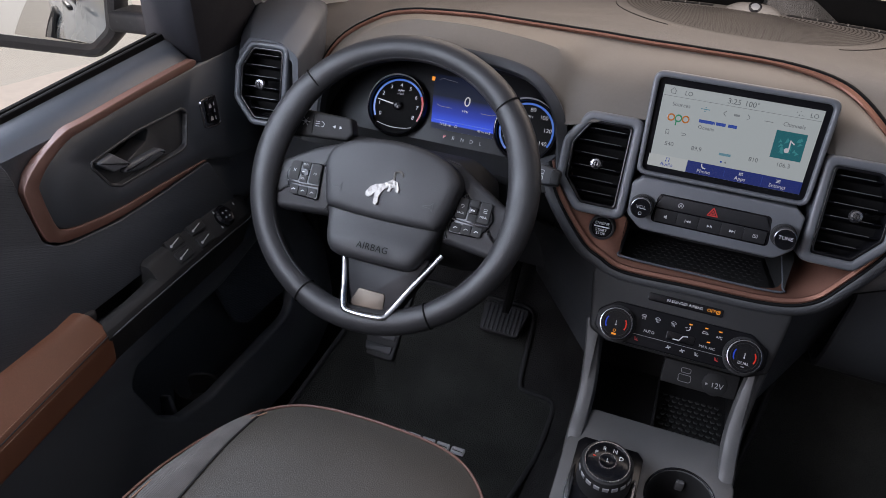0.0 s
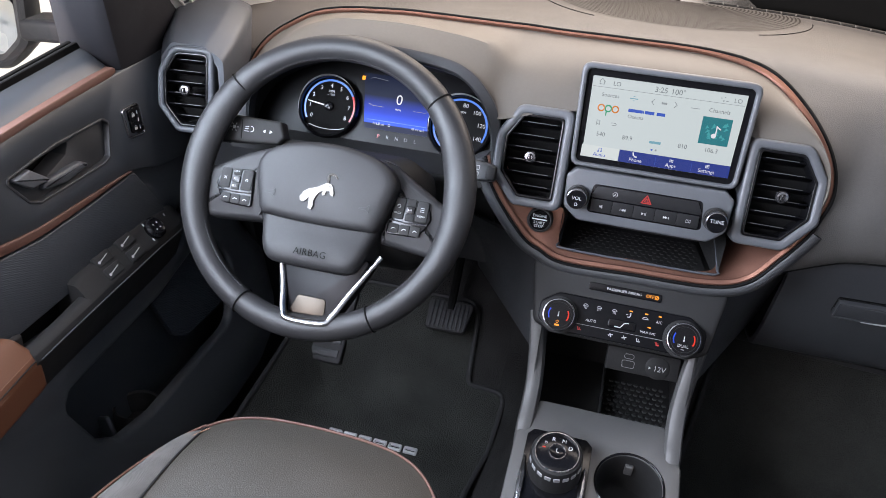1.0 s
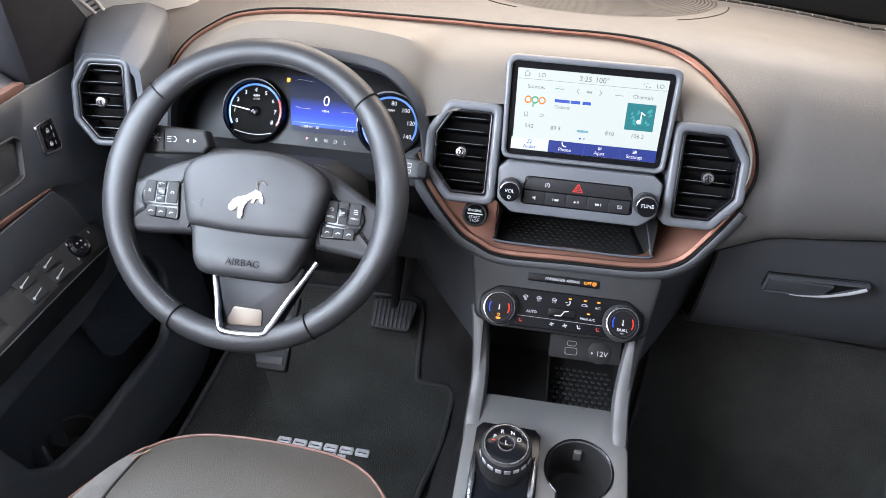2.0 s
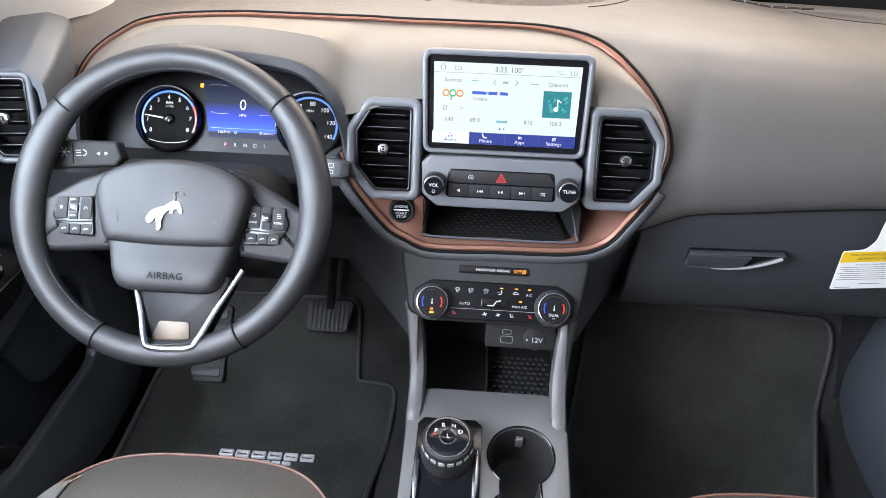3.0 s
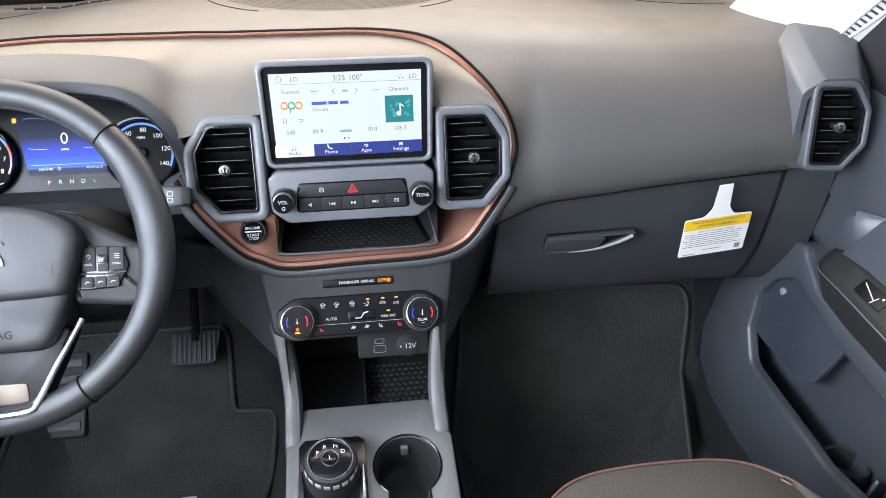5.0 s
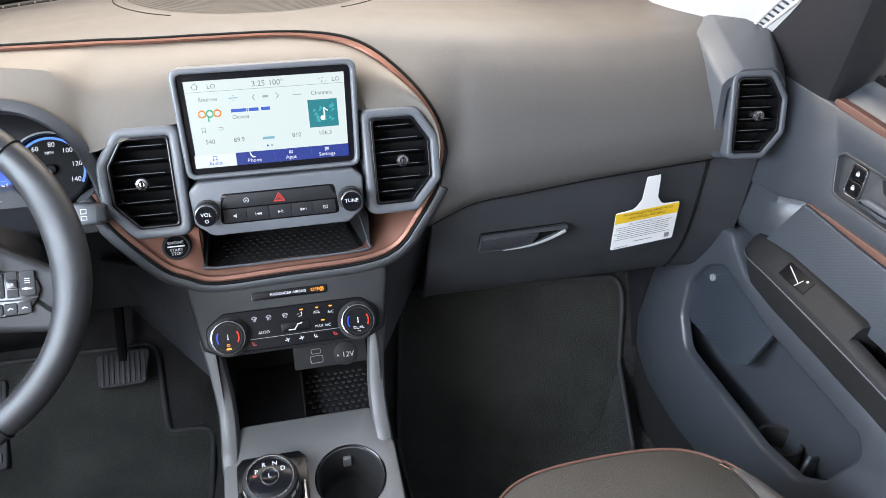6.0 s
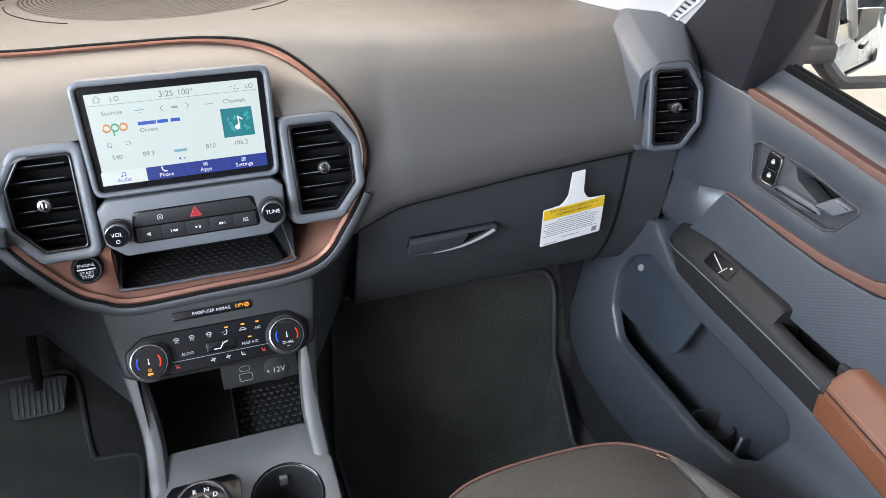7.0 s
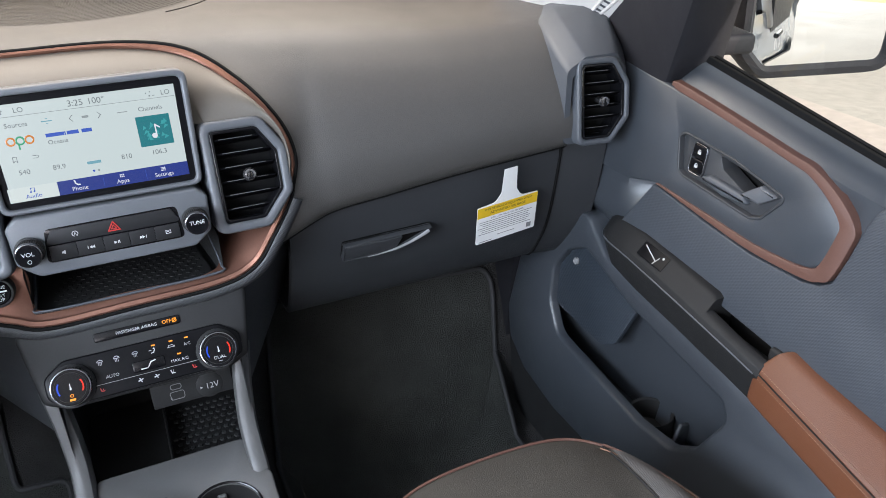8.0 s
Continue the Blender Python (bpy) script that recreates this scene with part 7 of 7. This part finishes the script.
grid(bm, lambda u, v: ((-0.72 + 1.44 * u), -0.44 - 2.42 * v, 1.30 + 0.04 * math.sin(math.pi * u) - 0.05 * (2 * v - 1) ** 2 - 0.10 * abs(2 * u - 1) ** 8), 28, 14, 0.02, (0, 0, -1))
part("roof", bm, PAINT, body)
bm = bmesh.new()
grid(bm, lambda u, v: ((-0.84 + 1.68 * u) * (1 - 0.26 * max(0.0, v - 0.5) * 2), -3.0 + 0.16 * max(0.0, v - 0.45), -0.20 + 1.46 * v), 14, 12, 0.03, (0, 1, 0))
part("tailgate", bm, PAINT, body)
for wx in (-0.79, 0.79):
    for wy in (0.72, -2.02):
        bm = bmesh.new()
        lathe(bm, Matrix.Translation((wx, wy, -0.07)) @ pose(0, 0, 0, 0, 90, 0), [(0.22, -0.10), (0.33, -0.11), (0.35, -0.09), (0.35, 0.09), (0.33, 0.11), (0.22, 0.10)], 36)
        tyre = part("wheel", bm, RUBBER, body)
        bm = bmesh.new()
        lathe(bm, Matrix.Translation((wx, wy, -0.07)) @ pose(0, 0, 0, 0, 90, 0), [(0.05, -0.115), (0.21, -0.105), (0.215, 0.0), (0.21, 0.105), (0.05, 0.115)], 28)
        part("rim", bm, GREY, tyre)

# a dark vehicle parked alongside
other = thing("parked_vehicle", (3.6, 6.4, -0.42), "dark grey vehicle parked on the forecourt", "vehicle")
bm = bmesh.new()
boxy(bm, Matrix.Translation((3.6, 6.4, 0.45)), 1.7, 4.2, 1.0, 0.12)
part("body", bm, DARK, other)
bm = bmesh.new()
boxy(bm, Matrix.Translation((3.6, 6.6, 1.15)), 1.5, 2.6, 0.8, 0.2)
part("cabin", bm, BLACK, other)
bm = bmesh.new()
boxy(bm, Matrix.Translation((2.74, 6.4, 0.30)), 0.02, 3.6, 0.07, 0.008)
part("side_moulding", bm, GREY, other)
for dx in (-0.78, 0.78):
    for dy in (-1.3, 1.3):
        bm = bmesh.new()
        lathe(bm, Matrix.Translation((3.6 + dx, 6.4 + dy, -0.08)) @ pose(0, 0, 0, 0, 90, 0), [(0.18, -0.11), (0.34, -0.10), (0.34, 0.10), (0.18, 0.11)], 28)
        part("wheel", bm, RUBBER, other)

# ---- on and under the dashboard ----
# warning card hanging from the glovebox seam
card = thing("warning_card", (0.51, 0.02, 0.51), "white and yellow air bag warning card hanging from the dashboard", "card")
KC = face(0.511, 0.0200, 0.5085, -10, 4, 3.5)
bm = bmesh.new()
slab(bm, KC, ccw(fillet([(-0.051, -0.062), (0.051, -0.062), (0.051, 0.004), (0.022, 0.006), (0.0125, 0.020), (0.0105, 0.058), (-0.0105, 0.058), (-0.0125, 0.020), (-0.022, 0.006), (-0.051, 0.004)],
                       [0.003, 0.003, 0.003, 0.012, 0.012, 0.001, 0.001, 0.012, 0.012, 0.003], 4)), -0.0004, 0.0004)
sheet = part("sheet", bm, PAPER, card)
bars("yellow_band", KC, [(0, -0.0060, 0.101, 0.0175)], YELLOW, sheet, 0.0008)
lettering("band_line", "THIS VEHICLE IS EQUIPPED WITH", KC, 0.0054, INK, sheet, 0, -0.0018, 0.0012)
lettering("band_line", "ADVANCED AIR BAGS", KC, 0.0060, INK, sheet, 0, -0.0085, 0.0012)
lettering("card_heading", "EVEN WITH ADVANCED AIR BAGS", KC, 0.0036, INK, sheet, 0, -0.0190, 0.0010)
bars("printed_line", KC, [(-0.002 - 0.002 * (k % 2), -0.0235 - 0.0036 * k, 0.090 - 0.006 * (k % 3), 0.0008) for k in range(7)] + [(0.0, -0.0530, 0.030, 0.0009), (-0.035, -0.0590, 0.022, 0.0009)], DIM_MARK, sheet, 0.0008)
bars("printed_block", KC, [(0.040, -0.0535, 0.008, 0.008)], DIM_MARK, sheet, 0.0008)

# glovebox handle
GH = face(0.332, 0.0385, 0.475, -17)
bm = bmesh.new()
gh_out = ccw(fillet([(-0.066, -0.015), (0.015, -0.016), (0.058, 0.006), (0.066, 0.016), (-0.064, 0.013)], [0.003, 0.02, 0.01, 0.002, 0.003], 4))
ringslab(bm, GH, gh_out, inset(gh_out, 0.0022), -0.006, 0.004, 0.001, -0.004)
gh = part("handle_rim", bm, DARK, glove)
bm = bmesh.new()
slab(bm, GH, gh_out, -0.008, -0.003)
part("handle_recess", bm, VOID, gh)
bm = bmesh.new()
slab(bm, GH, ccw(fillet([(-0.064, -0.012), (0.010, -0.013), (0.022, 0.010), (-0.062, 0.010)], 0.003, 4)), -0.004, 0.0035, 0.0015)
part("handle_flap", bm, DARK, gh)
# gleam on the dark lower edge, modelled as a tapering silver sliver
bm = bmesh.new()
tube(bm, [GH @ Vector((-0.03 + 0.09 * k / 10, -0.0145 + 0.026 * (k / 10) ** 2.4, 0.004)) for k in range(11)], lambda t: 0.0006 + 0.0022 * t, 6)
part("handle_gleam", bm, SILVER, gh, "silver sliver modelled as the gleam on the handle's lower edge")
bm = bmesh.new()
tube(bm, [glove_at(0.604, k / 20) + Vector((0, -0.0005, 0)) for k in range(21)], 0.0022, 6)
part("lid_gap", bm, VOID, glove)

# speaker grille on the dash top
SPK = Vector((0.0, 0.43))


def dash_z(x, y):
    col = pad_column(x)
    for a, b in zip(col, col[1:]):
        if a.y >= y >= b.y:
            return a.lerp(b, (a.y - y) / max(a.y - b.y, 1e-6)).z
    return col[0].z


spk = thing("dash_speaker", (0.0, 0.35, 0.775), "oval dotted speaker grille moulded into the dash top", "speaker")
bm = bmesh.new()
verts, faces = [], []
zs = {}
for ring in range(2, 34):
    r = ring / 34
    n = int(10 + ring * 4.6)
    for k in range(n):
        a = math.pi + math.pi * (k + 0.5 * (ring % 2)) / n
        x, y = SPK.x + 0.205 * r * math.cos(a), SPK.y + 0.030 + 0.262 * r * math.sin(a)
        if y > 0.462:
            continue
        key = round(x, 2)
        if key not in zs:
            zs[key] = pad_column(key)
        z = None
        col = zs[key]
        for p, q in zip(col, col[1:]):
            if p.y >= y >= q.y:
                z = p.z + (q.z - p.z) * (p.y - y) / max(p.y - q.y, 1e-6)
                break
        if z is None:
            continue
        b0 = len(verts)
        rr = 0.0017
        for w in range(6):
            verts.append((x + rr * math.cos(w * 1.0472), y + 1.15 * rr * math.sin(w * 1.0472), z + 0.0008))
        faces.append(tuple(range(b0, b0 + 6)))
me = bpy.data.meshes.new("grille_holes")
me.from_pydata(verts, [], faces)
bm = bmesh.new()
bm.from_mesh(me)
bpy.data.meshes.remove(me)
tagged(part("grille_perforation", bm, HOLE, spk), kind="stuff")
for x0, cy, ax, ay, a0, a1 in ((0.0, 0.43, 0.214, 0.245, 188, 238), (0.0, 0.43, 0.214, 0.245, 302, 352), (0.66, 0.46, 0.18, 0.12, 190, 262), (-0.66, 0.46, 0.18, 0.12, 278, 350)):
    bm = bmesh.new()
    pts = []
    for k in range(25):
        a = radians(a0 + (a1 - a0) * k / 24)
        x, y = x0 + ax * math.cos(a), cy + ay * math.sin(a)
        pts.append(Vector((x, y, dash_z(x, y) + 0.0002)))
    tube(bm, pts, 0.0008, 6)
    part("panel_seam", bm, VOID, spk if x0 == 0 else dash)
# defroster slots
for s in (-1, 1):
    bm = bmesh.new()
    pts = [Vector((s * (0.06 + 0.47 * k / 20), 0.492 + 0.004 * math.cos(k / 7) - 0.05 * (0.47 * k / 20) ** 2, 0)) for k in range(21)]
    pts = [Vector((p.x, p.y, dash_z(p.x, p.y) + 0.0012)) for p in pts]
    tube(bm, pts, 0.0055, 8, flat=0.3, up=(0, 0, 1))
    slot = part("defroster_slot", bm, VOID, dash)
    for k in range(1, 20):
        bm = bmesh.new()
        boxy(bm, Matrix.Translation(pts[k] + Vector((0, 0, 0.0012))), 0.002, 0.011, 0.003, 0.0005)
        part("fin", bm, PAD, slot)
# light sensor
sensor = thing("light_sensor", (0.005, 0.486, 0.775), "small grey sensor pod on the dash top", "sensor")
bm = bmesh.new()
q = [(0.046, 0.0), (0.040, 0.006), (0.030, 0.011), (0.022, 0.013), (0.012, 0.014)]
rows = [[bm.verts.new((0.005 + 1.0 * r * math.cos(a), 0.486 + 0.42 * r * math.sin(a), 0.773 + h)) for a in (2 * math.pi * k / 32 for k in range(32))] for r, h in q]
bridge(bm, rows, True)
bm.faces.new(rows[-1])
part("mound", bm, PAD, sensor)
bm = bmesh.new()
lathe(bm, Matrix.Translation((0.006, 0.475, 0.781)) @ pose(0, 0, 0, 40, 0, 0), [(0.0105, -0.004), (0.0105, 0.003), (0.0085, 0.0045), (0.0075, 0.003)], 24)
part("lens_ring", bm, BLACK, sensor)
bm = bmesh.new()
lathe(bm, Matrix.Translation((0.006, 0.475, 0.781)) @ pose(0, 0, 0, 40, 0, 0), [(0.0072, 0.0), (0.0072, 0.0032), (0.005, 0.0042)], 20)
part("lens", bm, GREY, sensor)

# ---- pedals ----
pedal = thing("brake_pedal", (-0.298, 0.30, 0.18), "black ribbed rubber brake pedal", "pedal")
BF = face(-0.298, 0.28, 0.182, 48)
bm = bmesh.new()
slab(bm, BF, ccw(fillet([(-0.042, -0.03), (0.034, -0.03), (0.045, 0.032), (-0.045, 0.030)], 0.010, 4)), -0.012, 0.0, 0.003)
part("pad", bm, RUBBER, pedal)
for k in range(9):
    bm = bmesh.new()
    boxy(bm, BF @ Matrix.Translation((-0.034 + 0.0085 * k, 0.0, 0.001)), 0.0042, 0.052, 0.004, 0.001)
    part("rib", bm, DARK, pedal)
bm = bmesh.new()
tube(bm, [Vector((-0.298, 0.29, 0.19)), Vector((-0.30, 0.36, 0.28)), Vector((-0.305, 0.44, 0.48))], 0.008, 8)
part("lever", bm, VOID, pedal)
rest = thing("foot_rest", (-0.545, 0.28, 0.06), "black ribbed foot rest pad", "foot rest")
TF2 = face(-0.540, 0.262, 0.116, 44)
bm = bmesh.new()
slab(bm, TF2, rect(0.088, 0.150, 0.008), -0.02, 0.0, 0.003)
part("pad", bm, RUBBER, rest)
for k in range(5):
    bm = bmesh.new()
    boxy(bm, TF2 @ Matrix.Translation((0.0, -0.056 + 0.028 * k, 0.001)), 0.074, 0.016, 0.004, 0.001)
    part("rib", bm, DARK, rest)

# mat badge: plain raised bars
bm = bmesh.new()
mat_top = 0.0105
badge = thing("mat_badge", (-0.378, 0.078, 0.01), "raised silver badge bars on the driver's mat", "badge")
rnd = random.Random(2)
for k in range(6):
    bm = bmesh.new()
    x = -0.4635 + 0.0290 * k
    m = Matrix.Translation((x + 0.0135, 0.0815, mat_top))
    out = ccw(fillet([(-0.0125, -0.0075), (0.0125, -0.0075), (0.0125, 0.0075), (-0.0125, 0.0075)], 0.003, 3))
    ringslab(bm, m, out, inset(out, 0.0042), -0.002, 0.003, 0.0006)
    part("bar", bm, LETTER, badge)
for k in range(5):
    bm = bmesh.new()
    slab(bm, Matrix.Translation((-0.413 + 0.0185 * k, 0.0655, mat_top)), rect(0.015, 0.006, 0.001), -0.002, 0.002, 0.0006)
    part("bar", bm, LETTER, badge)
